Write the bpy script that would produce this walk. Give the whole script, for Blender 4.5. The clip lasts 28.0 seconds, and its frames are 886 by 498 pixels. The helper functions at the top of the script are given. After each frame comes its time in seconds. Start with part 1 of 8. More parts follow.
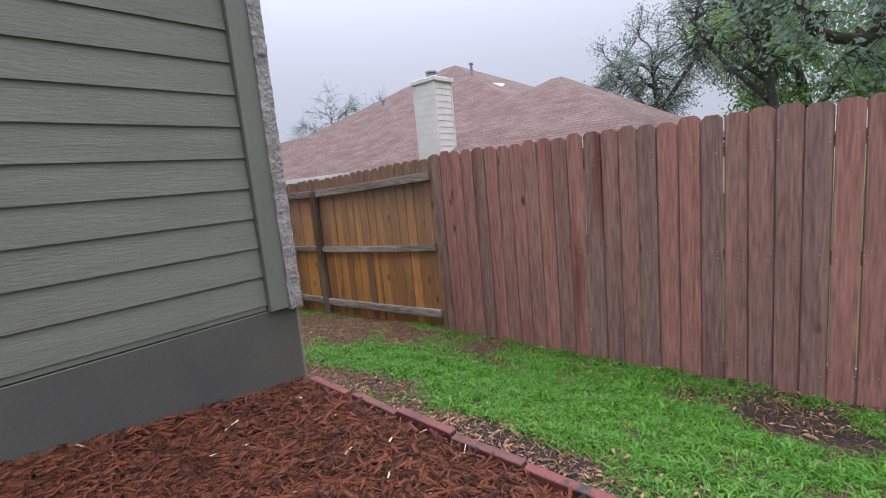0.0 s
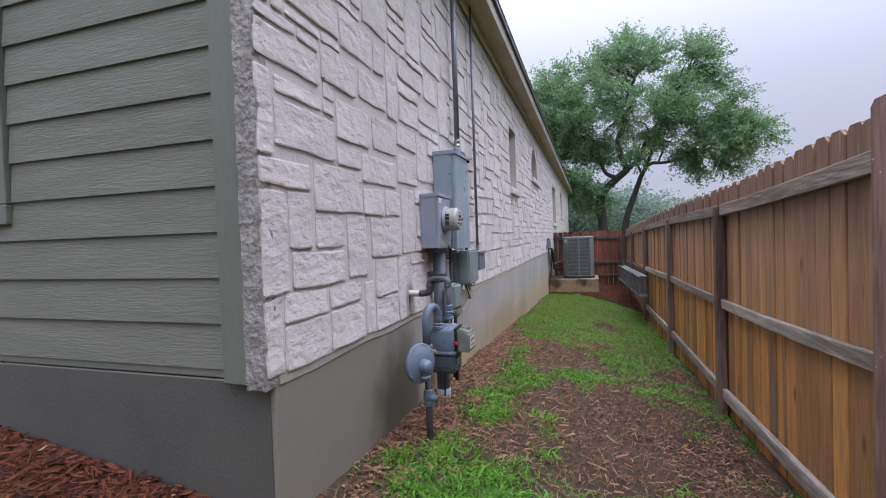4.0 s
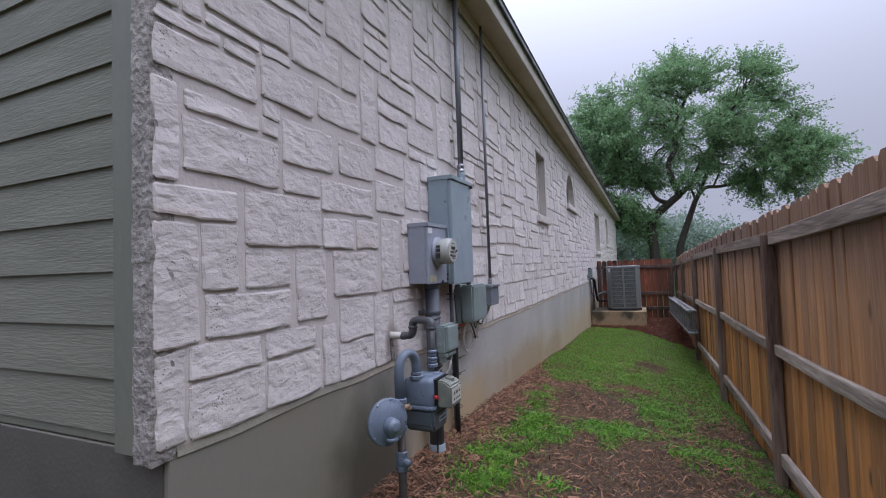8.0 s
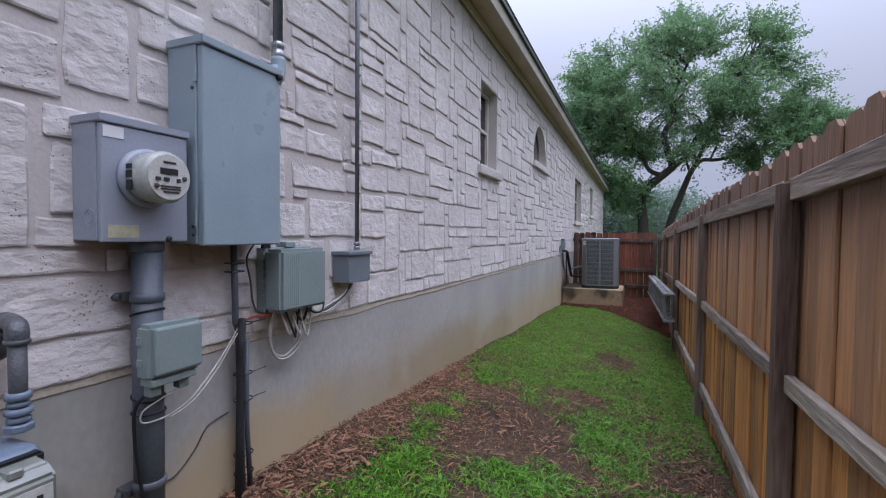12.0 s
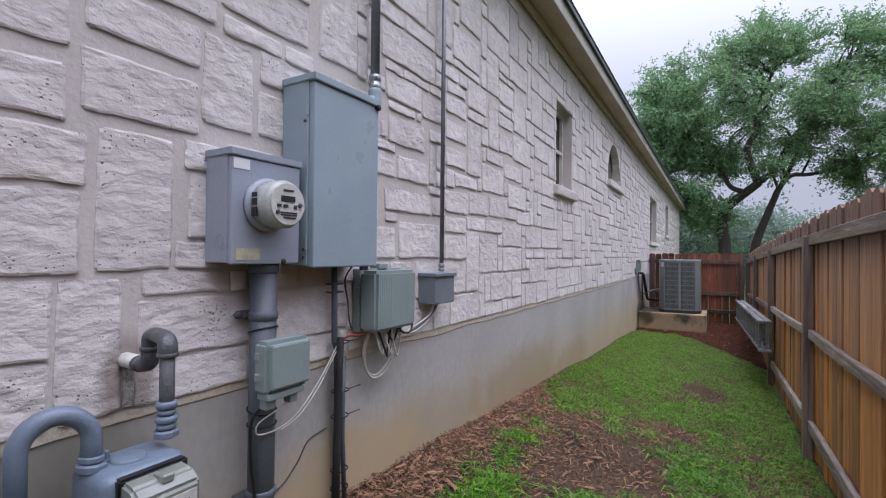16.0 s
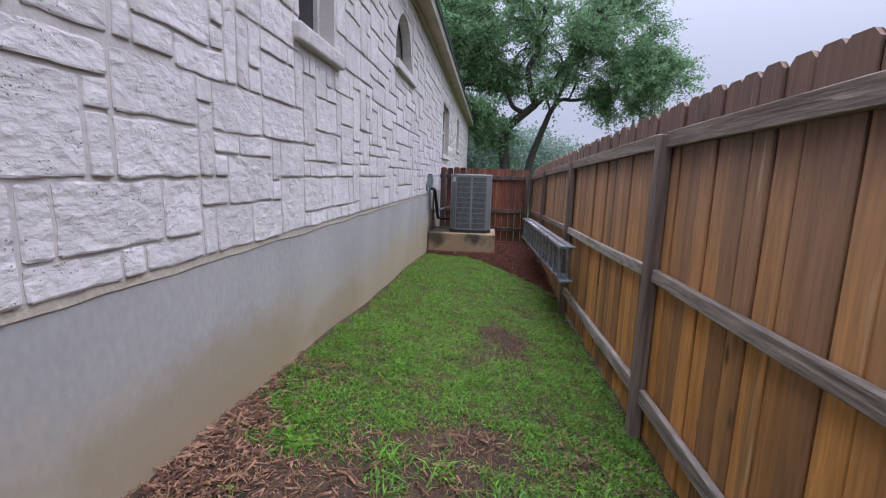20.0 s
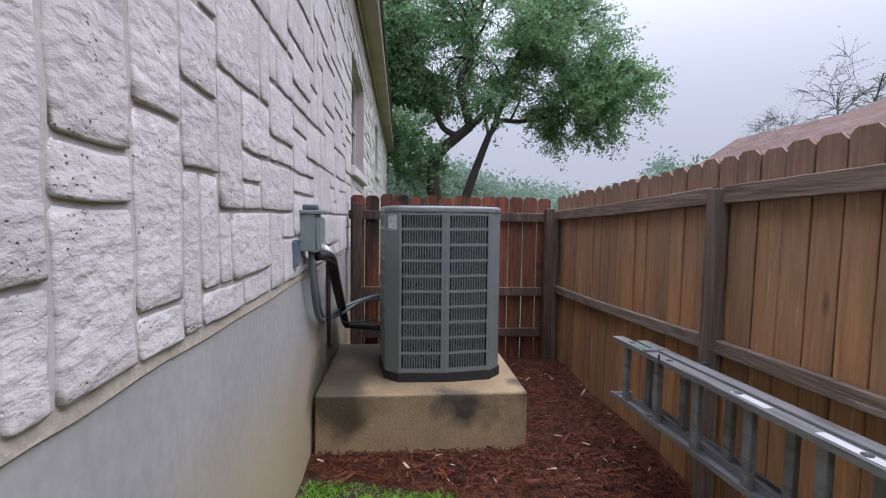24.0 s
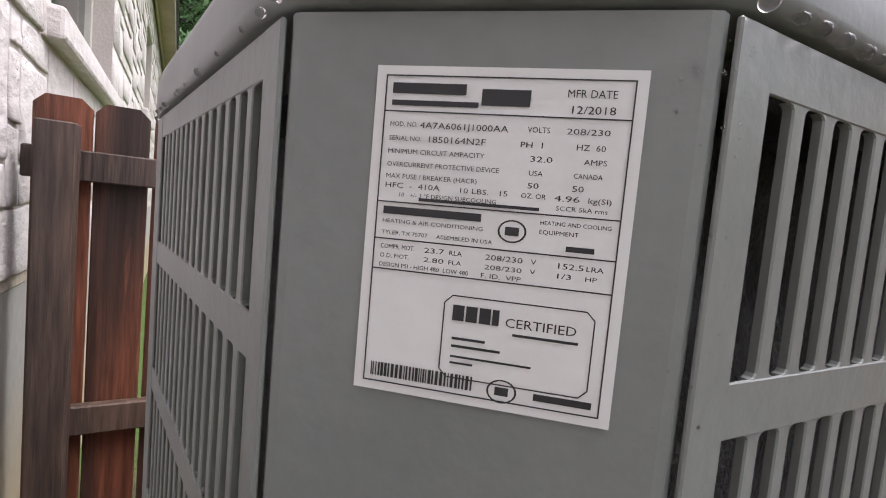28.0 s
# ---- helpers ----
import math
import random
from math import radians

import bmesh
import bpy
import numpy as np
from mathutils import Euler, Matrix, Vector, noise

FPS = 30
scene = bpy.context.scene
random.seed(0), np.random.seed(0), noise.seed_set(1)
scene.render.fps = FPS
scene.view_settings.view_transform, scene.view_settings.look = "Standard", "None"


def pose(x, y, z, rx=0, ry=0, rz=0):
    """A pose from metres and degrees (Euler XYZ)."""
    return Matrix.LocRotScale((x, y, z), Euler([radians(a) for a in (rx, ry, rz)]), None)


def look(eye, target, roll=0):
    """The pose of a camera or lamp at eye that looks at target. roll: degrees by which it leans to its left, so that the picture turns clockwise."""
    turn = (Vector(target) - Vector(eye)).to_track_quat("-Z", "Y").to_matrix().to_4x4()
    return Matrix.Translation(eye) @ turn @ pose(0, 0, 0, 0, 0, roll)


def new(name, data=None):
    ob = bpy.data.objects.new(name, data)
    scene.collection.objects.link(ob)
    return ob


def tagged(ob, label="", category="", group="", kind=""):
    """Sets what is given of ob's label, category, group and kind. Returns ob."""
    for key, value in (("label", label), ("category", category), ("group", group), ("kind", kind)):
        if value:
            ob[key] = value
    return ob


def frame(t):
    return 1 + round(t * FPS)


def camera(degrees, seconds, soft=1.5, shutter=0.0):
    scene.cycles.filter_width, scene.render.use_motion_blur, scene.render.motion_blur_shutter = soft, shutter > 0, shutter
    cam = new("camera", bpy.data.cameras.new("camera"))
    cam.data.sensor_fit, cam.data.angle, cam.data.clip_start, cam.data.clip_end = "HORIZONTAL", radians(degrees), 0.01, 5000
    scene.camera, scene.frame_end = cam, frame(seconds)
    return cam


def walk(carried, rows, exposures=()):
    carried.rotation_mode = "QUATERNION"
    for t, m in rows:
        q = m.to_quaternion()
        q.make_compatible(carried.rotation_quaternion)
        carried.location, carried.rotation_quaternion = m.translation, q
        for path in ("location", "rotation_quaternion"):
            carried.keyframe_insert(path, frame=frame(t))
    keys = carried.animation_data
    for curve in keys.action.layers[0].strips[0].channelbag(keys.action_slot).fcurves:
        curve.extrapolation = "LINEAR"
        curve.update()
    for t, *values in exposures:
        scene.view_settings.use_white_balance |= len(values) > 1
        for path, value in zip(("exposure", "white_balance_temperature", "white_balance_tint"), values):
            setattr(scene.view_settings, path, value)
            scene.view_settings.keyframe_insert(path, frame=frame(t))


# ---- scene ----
cam = camera(87.9, 28.0, soft=1.1)
PATH = [
    (0, (0.228, 0.007, 1.519), (-1.097, 1.476, 1.225), -5.3),
    (0.5, (0.228, 0.445, 1.477), (-1.156, 1.858, 1.182), -5.6),
    (1, (0.285, 0.783, 1.459), (-1.46, 1.716, 1.169), -1.4),
    (1.5, (0.182, 1.119, 1.424), (-1.688, 1.764, 1.126), -2.9),
    (2, (0.027, 1.494, 1.388), (-1.907, 1.918, 1.107), -1.5),
    (2.5, (-0.218, 1.795, 1.362), (-2.198, 1.79, 1.083), -2.7),
    (3, (-0.483, 2.103, 1.357), (-2.467, 2.061, 1.114), -3.4),
    (3.5, (-0.729, 2.366, 1.35), (-2.674, 1.951, 1.139), -2.8),
    (5.5, (-1.415, 2.806, 1.367), (-3.267, 2.055, 1.444), -1.3),
    (6, (-1.402, 2.808, 1.371), (-3.313, 2.224, 1.437), -1.5),
    (6.5, (-1.383, 2.779, 1.384), (-3.269, 2.114, 1.444), -1.9),
    (7, (-1.387, 2.776, 1.38), (-3.251, 2.053, 1.442), -2.2),
    (7.5, (-1.393, 2.777, 1.384), (-3.242, 2.017, 1.452), -2.2),
    (8, (-1.418, 2.786, 1.379), (-3.25, 1.988, 1.457), -2.0),
    (8.5, (-1.562, 2.776, 1.356), (-3.425, 2.051, 1.426), -1.6),
    (9, (-1.828, 2.771, 1.365), (-3.756, 2.245, 1.426), -1.3),
    (9.5, (-2.062, 2.771, 1.321), (-4.012, 2.341, 1.214), -1.3),
    (10, (-2.326, 2.809, 1.316), (-4.099, 1.891, 1.201), -1.4),
    (10.5, (-2.565, 2.815, 1.302), (-4.192, 1.663, 1.15), -0.9),
    (11, (-2.817, 2.846, 1.301), (-4.445, 1.697, 1.13), -1.3),
    (11.5, (-2.984, 2.953, 1.296), (-4.698, 1.931, 1.158), -0.2),
    (12, (-3.054, 3.027, 1.311), (-4.898, 2.254, 1.246), 0.5),
    (12.5, (-3.073, 3.051, 1.306), (-5.005, 2.536, 1.293), -0.1),
    (14.5, (-3.057, 2.9, 1.332), (-4.855, 2.025, 1.334), 0.4),
    (15, (-3.015, 2.881, 1.332), (-4.638, 1.713, 1.352), 0.4),
    (15.5, (-3.005, 2.898, 1.315), (-4.648, 1.757, 1.343), 0.2),
    (16, (-2.99, 2.918, 1.319), (-4.713, 1.901, 1.34), 0.6),
    (16.5, (-3.003, 2.923, 1.327), (-4.82, 2.086, 1.343), 1.1),
    (17, (-3.045, 2.975, 1.287), (-4.995, 2.533, 1.246), 1.2),
    (17.5, (-2.987, 2.877, 1.269), (-4.793, 2.051, 1.03), 2.7),
    (18, (-2.911, 2.813, 1.301), (-4.608, 1.794, 1.012), 0.9),
    (18.5, (-3.223, 2.84, 1.276), (-5.136, 2.343, 0.968), 3.6),
    (19, (-3.687, 2.77, 1.265), (-5.639, 2.47, 0.946), 3.1),
    (19.5, (-4.358, 2.743, 1.246), (-6.334, 2.725, 0.935), 4.9),
    (20, (-5.035, 2.62, 1.232), (-7.0, 2.434, 0.91), 2.1),
    (20.5, (-5.749, 2.635, 1.22), (-7.73, 2.78, 0.986), 2.6),
    (21, (-6.487, 2.519, 1.211), (-8.481, 2.497, 1.063), 0.2),
    (21.5, (-7.252, 2.409, 1.194), (-9.251, 2.378, 1.134), 1.2),
    (23.5, (-10.453, 1.993, 1.172), (-12.448, 2.075, 1.05), 0.7),
    (24, (-11.139, 1.989, 1.167), (-13.126, 2.174, 1.034), 1.0),
    (24.5, (-11.755, 2.044, 1.153), (-13.711, 2.43, 1.0), 1.2),
    (25, (-12.302, 2.048, 1.138), (-14.28, 2.299, 0.981), 1.2),
    (25.5, (-12.819, 2.05, 1.126), (-14.785, 2.38, 0.97), 1.2),
    (26, (-13.244, 2.004, 1.128), (-15.213, 2.321, 0.976), 2.8),
    (26.5, (-13.623, 1.896, 1.133), (-15.587, 2.247, 0.994), 3.3),
    (27, (-13.868, 1.842, 1.146), (-15.76, 2.481, 1.022), 3.9),
    (27.5, (-13.98, 1.846, 1.143), (-15.769, 2.739, 1.068), 5.3),
    (28, (-14.011, 1.861, 1.143), (-15.734, 2.868, 1.006), 5.5),
]
walk(cam, [(t, look(eye, target, roll)) for t, eye, target, roll in PATH], [(0, 0.35, 6400, 13), (1, 0.33, 6250, 12), (2, 0.3, 6150, 12), (3, 0.38, 6300, 15), (5.5, 0.03, 6100, 17), (8.5, -0.05, 6150, 16), (10, 0.24, 6250, 12), (11, 0.29, 6100, 13), (12, 0.0, 5950, 16), (15, 0.15, 6250, 15), (16, 0.18, 6250, 16), (17, 0.2, 6150, 15), (18, 0.38, 6300, 13), (19, 0.35, 6100, 12), (20, 0.28, 6000, 17), (21, 0.1, 5950, 17), (24, 0.3, 6300, 14), (26, 0.4, 6300, 13), (27, 0.2, 6700, 11), (27.5, 0.3, 6900, 12), (28, 1.08, 7000, 15)])

# ---- light ----
world = bpy.data.worlds.new("overcast")
scene.world = world
world.use_nodes = True
wn, wl = world.node_tree.nodes, world.node_tree.links
sky = wn.new("ShaderNodeTexSky")
sky.sky_type, sky.sun_disc = "NISHITA", False
sky.sun_elevation, sky.sun_rotation = radians(66), radians(30)
sky.air_density, sky.dust_density, sky.ozone_density = 1.0, 3.0, 2.0
cloud = wn.new("ShaderNodeMixRGB")
cloud.inputs["Fac"].default_value = 0.95
cloud.inputs["Color2"].default_value = (5.45, 5.78, 6.85, 1)
wl.new(sky.outputs["Color"], cloud.inputs["Color1"])
# an overcast sky brightens towards the zenith
wc, wsep, wpow, wramp, wmul = (wn.new("ShaderNode" + k) for k in ("TexCoord", "SeparateXYZ", "Math", "Math", "VectorMath"))
wl.new(wc.outputs["Generated"], wsep.inputs[0])
wpow.operation, wpow.inputs[1].default_value, wpow.use_clamp = "POWER", 2.5, False
wl.new(wsep.outputs["Z"], wpow.inputs[0])
wramp.operation, wramp.inputs[1].default_value, wramp.inputs[2].default_value = "MULTIPLY_ADD", 6.7, 0.8
wl.new(wpow.outputs[0], wramp.inputs[0])
wmul.operation = "SCALE"
wl.new(cloud.outputs["Color"], wmul.inputs[0])
wl.new(wramp.outputs[0], wmul.inputs["Scale"])
wl.new(wmul.outputs["Vector"], wn["Background"].inputs["Color"])
wn["Background"].inputs["Strength"].default_value = 0.1
sun = new("sun", bpy.data.lights.new("sun", "SUN"))
sun.data.energy, sun.data.angle, sun.data.color = 0.75, radians(40), (1, 0.97, 0.93)
sun.matrix_world = pose(0, 0, 30, 24, 0, 150)

# ---- mesh helpers ----


def smooth_mesh(me, on=True):
    for p in me.polygons:
        p.use_smooth = on


def mesh_of(name, bm, material, smooth=False):
    me = bpy.data.meshes.new(name)
    bm.normal_update()
    bm.to_mesh(me)
    bm.free()
    me.materials.append(material)
    if smooth:
        smooth_mesh(me)
    return me


def thing(name, at, label, category, group="", kind=""):
    """An Empty at a thing's base, to hold its parts."""
    ob = new(name)
    ob.empty_display_size = 0.1
    ob.location = at
    return tagged(ob, label, category, group, kind)


def adopt(ob, parent):
    ob.parent = parent
    if parent.data is None:
        ob.matrix_parent_inverse = Matrix.Translation(parent.location).inverted()
    return ob


def part(name, bm, material, parent, label="", smooth=False):
    ob = new(name, mesh_of(name, bm, material, smooth))
    adopt(ob, parent)
    return tagged(ob, label)


def single(name, bm, material, label, category, kind="", group="", smooth=False):
    return tagged(new(name, mesh_of(name, bm, material, smooth)), label, category, group, kind)


def B():
    return bmesh.new()


def box(bm, x0, x1, y0, y1, z0, z1, bev=0.0, m=None, seg=1):
    vs = bmesh.ops.create_cube(bm, size=1)["verts"]
    s = Matrix.Translation(((x0 + x1) / 2, (y0 + y1) / 2, (z0 + z1) / 2)) @ Matrix.Diagonal((abs(x1 - x0), abs(y1 - y0), abs(z1 - z0), 1))
    bmesh.ops.transform(bm, matrix=(m @ s) if m else s, verts=vs)
    if bev:
        bmesh.ops.bevel(bm, geom=list({e for v in vs for e in v.link_edges}), offset=bev, segments=seg, affect="EDGES", profile=0.5)
    return bm


def tube(bm, pts, r, n=10, caps=True, fine=0):
    """A round rod along points; fine > 0 rounds the path; r may be a list."""
    pts = [Vector(p) for p in pts]
    if fine and len(pts) > 2:
        q = [pts[0]] + pts + [pts[-1]]
        out = []
        for i in range(1, len(q) - 2):
            a, b, c, d = q[i - 1:i + 3]
            for k in range(fine):
                u = k / fine
                out.append(0.5 * ((2 * b) + (c - a) * u + (2 * a - 5 * b + 4 * c - d) * u * u + (3 * b - a - 3 * c + d) * u ** 3))
        pts = out + [pts[-1]]
    rs = list(r) if isinstance(r, (list, tuple)) else [r] * len(pts)
    if len(rs) != len(pts):
        rs = [float(v) for v in np.interp(np.linspace(0, 1, len(pts)), np.linspace(0, 1, len(rs)), rs)]
    rings, up = [], None
    for i, p in enumerate(pts):
        d = (pts[min(i + 1, len(pts) - 1)] - pts[max(i - 1, 0)]).normalized()
        if up is None:
            up = d.orthogonal().normalized()
        up = (up - d * up.dot(d)).normalized()
        side = d.cross(up)
        rings.append([bm.verts.new(p + rs[i] * (up * math.cos(2 * math.pi * k / n) + side * math.sin(2 * math.pi * k / n))) for k in range(n)])
    for a, b in zip(rings, rings[1:]):
        for k in range(n):
            bm.faces.new((a[k], a[(k + 1) % n], b[(k + 1) % n], b[k]))
    if caps:
        bm.faces.new(rings[0][::-1])
        bm.faces.new(rings[-1])
    return bm


def lathe(bm, prof, at, axis=(0, 0, 1), n=24):
    """Turn a profile of (radius, height) about an axis through at."""
    turn = Vector(axis).to_track_quat("Z", "Y").to_matrix()
    rings = []
    for r, h in prof:
        rings.append([bm.verts.new(Vector(at) + turn @ Vector((r * math.cos(2 * math.pi * k / n), r * math.sin(2 * math.pi * k / n), h))) for k in range(n)])
    for a, b in zip(rings, rings[1:]):
        for k in range(n):
            bm.faces.new((a[k], a[(k + 1) % n], b[(k + 1) % n], b[k]))
    if prof[0][0] > 1e-4:
        bm.faces.new(rings[0][::-1])
    if prof[-1][0] > 1e-4:
        bm.faces.new(rings[-1])
    bmesh.ops.remove_doubles(bm, verts=[v for r in (rings[0], rings[-1]) for v in r], dist=1e-5)
    return bm


def prism(bm, outline, depth, m):
    """An outline in the x-z plane, made depth thick along y, moved by m."""
    a = [bm.verts.new(m @ Vector((x, 0, z))) for x, z in outline]
    b = [bm.verts.new(m @ Vector((x, depth, z))) for x, z in outline]
    bm.faces.new(a)
    bm.faces.new(b[::-1])
    for i in range(len(a)):
        j = (i + 1) % len(a)
        bm.faces.new((a[j], a[i], b[i], b[j]))
    return bm


def raw_mesh(name, verts, faces, material, smooth=False):
    """A mesh straight from arrays of triangles or quads."""
    verts, faces = np.asarray(verts, np.float32), np.asarray(faces, np.int32)
    me = bpy.data.meshes.new(name)
    me.vertices.add(len(verts))
    me.vertices.foreach_set("co", verts.ravel())
    k = faces.shape[1]
    me.loops.add(faces.size)
    me.loops.foreach_set("vertex_index", faces.ravel())
    me.polygons.add(len(faces))
    me.polygons.foreach_set("loop_start", np.arange(0, faces.size, k, dtype=np.int32))
    me.polygons.foreach_set("loop_total", np.full(len(faces), k, np.int32))
    if smooth:
        me.polygons.foreach_set("use_smooth", np.ones(len(faces), bool))
    me.update(calc_edges=True)
    me.validate()
    me.materials.append(material)
    return me


# ---- materials ----


def pbr(name, base, other=None, rough=0.6, scale=6.0, grain=60.0, stretch=(1, 1, 1), bump=0.2, metal=0.0, rnd=0.0, island=0.0, spots=None, spot_scale=3.0, spot_at=0.6, fine=0.12, dist=0.01, gloss=0.12):
    """A surface of two mixed colours with fine grain, stains, bump and uneven gloss, at real size."""
    m = bpy.data.materials.new(name)
    m.use_nodes = True
    N, L = m.node_tree.nodes, m.node_tree.links
    bs = N["Principled BSDF"]
    geo = N.new("ShaderNodeNewGeometry")
    mp = N.new("ShaderNodeMapping")
    mp.inputs["Scale"].default_value = stretch
    L.new(geo.outputs["Position"], mp.inputs["Vector"])
    if rnd or island:
        oi = N.new("ShaderNodeObjectInfo")
        off = N.new("ShaderNodeVectorMath")
        off.operation = "SCALE"
        off.inputs[0].default_value = (37, 17, 53)
        L.new(oi.outputs["Random"] if rnd else geo.outputs["Random Per Island"], off.inputs["Scale"])
        L.new(off.outputs["Vector"], mp.inputs["Location"])
    big = N.new("ShaderNodeTexNoise")
    big.inputs["Scale"].default_value, big.inputs["Detail"].default_value = scale, 4
    sm = N.new("ShaderNodeTexNoise")
    sm.inputs["Scale"].default_value, sm.inputs["Detail"].default_value = grain, 6
    for t in (big, sm):
        L.new(mp.outputs["Vector"], t.inputs["Vector"])
    ramp = N.new("ShaderNodeMapRange")
    ramp.inputs["From Min"].default_value, ramp.inputs["From Max"].default_value = 0.3, 0.7
    L.new(big.outputs["Fac"], ramp.inputs["Value"])
    mix = N.new("ShaderNodeMixRGB")
    o = other or tuple(c * 0.8 for c in base)
    mix.inputs["Color1"].default_value, mix.inputs["Color2"].default_value = (*base, 1), (*o, 1)
    if rnd or island:
        add = N.new("ShaderNodeMath")
        add.operation = "MULTIPLY_ADD"
        add.use_clamp = True
        src = N.new("ShaderNodeObjectInfo").outputs["Random"] if rnd else geo.outputs["Random Per Island"]
        cen = N.new("ShaderNodeMath")
        cen.operation = "SUBTRACT"
        cen.inputs[1].default_value = 0.5
        L.new(src, cen.inputs[0])
        L.new(cen.outputs[0], add.inputs[0])
        add.inputs[1].default_value = 2 * (rnd or island)
        L.new(ramp.outputs["Result"], add.inputs[2])
        L.new(add.outputs[0], mix.inputs["Fac"])
    else:
        L.new(ramp.outputs["Result"], mix.inputs["Fac"])
    col = mix.outputs["Color"]
    hv = N.new("ShaderNodeHueSaturation")
    gr = N.new("ShaderNodeMapRange")
    gr.inputs["From Min"].default_value, gr.inputs["From Max"].default_value = 0.3, 0.7
    gr.inputs["To Min"].default_value, gr.inputs["To Max"].default_value = 1 - fine, 1 + fine
    L.new(sm.outputs["Fac"], gr.inputs["Value"])
    L.new(gr.outputs["Result"], hv.inputs["Value"])
    L.new(col, hv.inputs["Color"])
    col = hv.outputs["Color"]
    if spots:
        sn = N.new("ShaderNodeTexNoise")
        sn.inputs["Scale"].default_value, sn.inputs["Detail"].default_value = spot_scale, 5
        L.new(mp.outputs["Vector"], sn.inputs["Vector"])
        sr = N.new("ShaderNodeMapRange")
        sr.inputs["From Min"].default_value, sr.inputs["From Max"].default_value = spot_at, spot_at + 0.12
        L.new(sn.outputs["Fac"], sr.inputs["Value"])
        sx = N.new("ShaderNodeMixRGB")
        L.new(sr.outputs["Result"], sx.inputs["Fac"])
        L.new(col, sx.inputs["Color1"])
        sx.inputs["Color2"].default_value = (*spots, 1)
        col = sx.outputs["Color"]
    L.new(col, bs.inputs["Base Color"])
    rr = N.new("ShaderNodeMapRange")
    rr.inputs["From Min"].default_value, rr.inputs["From Max"].default_value = 0.3, 0.7
    rr.inputs["To Min"].default_value, rr.inputs["To Max"].default_value = max(0.03, rough - gloss), min(1, rough + gloss)
    L.new(big.outputs["Fac"], rr.inputs["Value"])
    L.new(rr.outputs["Result"], bs.inputs["Roughness"])
    bs.inputs["Metallic"].default_value = metal
    if bump:
        bp = N.new("ShaderNodeBump")
        bp.inputs["Strength"].default_value, bp.inputs["Distance"].default_value = bump, dist
        L.new(sm.outputs["Fac"], bp.inputs["Height"])
        L.new(bp.outputs["Normal"], bs.inputs["Normal"])
    return m


def tint_by_height(m, low, high, colour, amount=0.8, rag=0.25):
    """Weathering that greys wood between two heights, with a ragged edge."""
    N, L = m.node_tree.nodes, m.node_tree.links
    bs = N["Principled BSDF"]
    src = bs.inputs["Base Color"].links[0].from_socket
    geo = N.new("ShaderNodeNewGeometry")
    sep = N.new("ShaderNodeSeparateXYZ")
    L.new(geo.outputs["Position"], sep.inputs[0])
    no = N.new("ShaderNodeTexNoise")
    no.inputs["Scale"].default_value = 5.0
    mul = N.new("ShaderNodeMath")
    mul.operation = "MULTIPLY_ADD"
    L.new(no.outputs["Fac"], mul.inputs[0])
    mul.inputs[1].default_value = rag * 2
    L.new(sep.outputs["Z"], mul.inputs[2])
    mr = N.new("ShaderNodeMapRange")
    mr.inputs["From Min"].default_value, mr.inputs["From Max"].default_value = low + rag, high + rag
    mr.inputs["To Max"].default_value = amount
    L.new(mul.outputs[0], mr.inputs["Value"])
    mx = N.new("ShaderNodeMixRGB")
    L.new(mr.outputs["Result"], mx.inputs["Fac"])
    L.new(src, mx.inputs["Color1"])
    mx.inputs["Color2"].default_value = (*colour, 1)
    L.new(mx.outputs["Color"], bs.inputs["Base Color"])
    return m


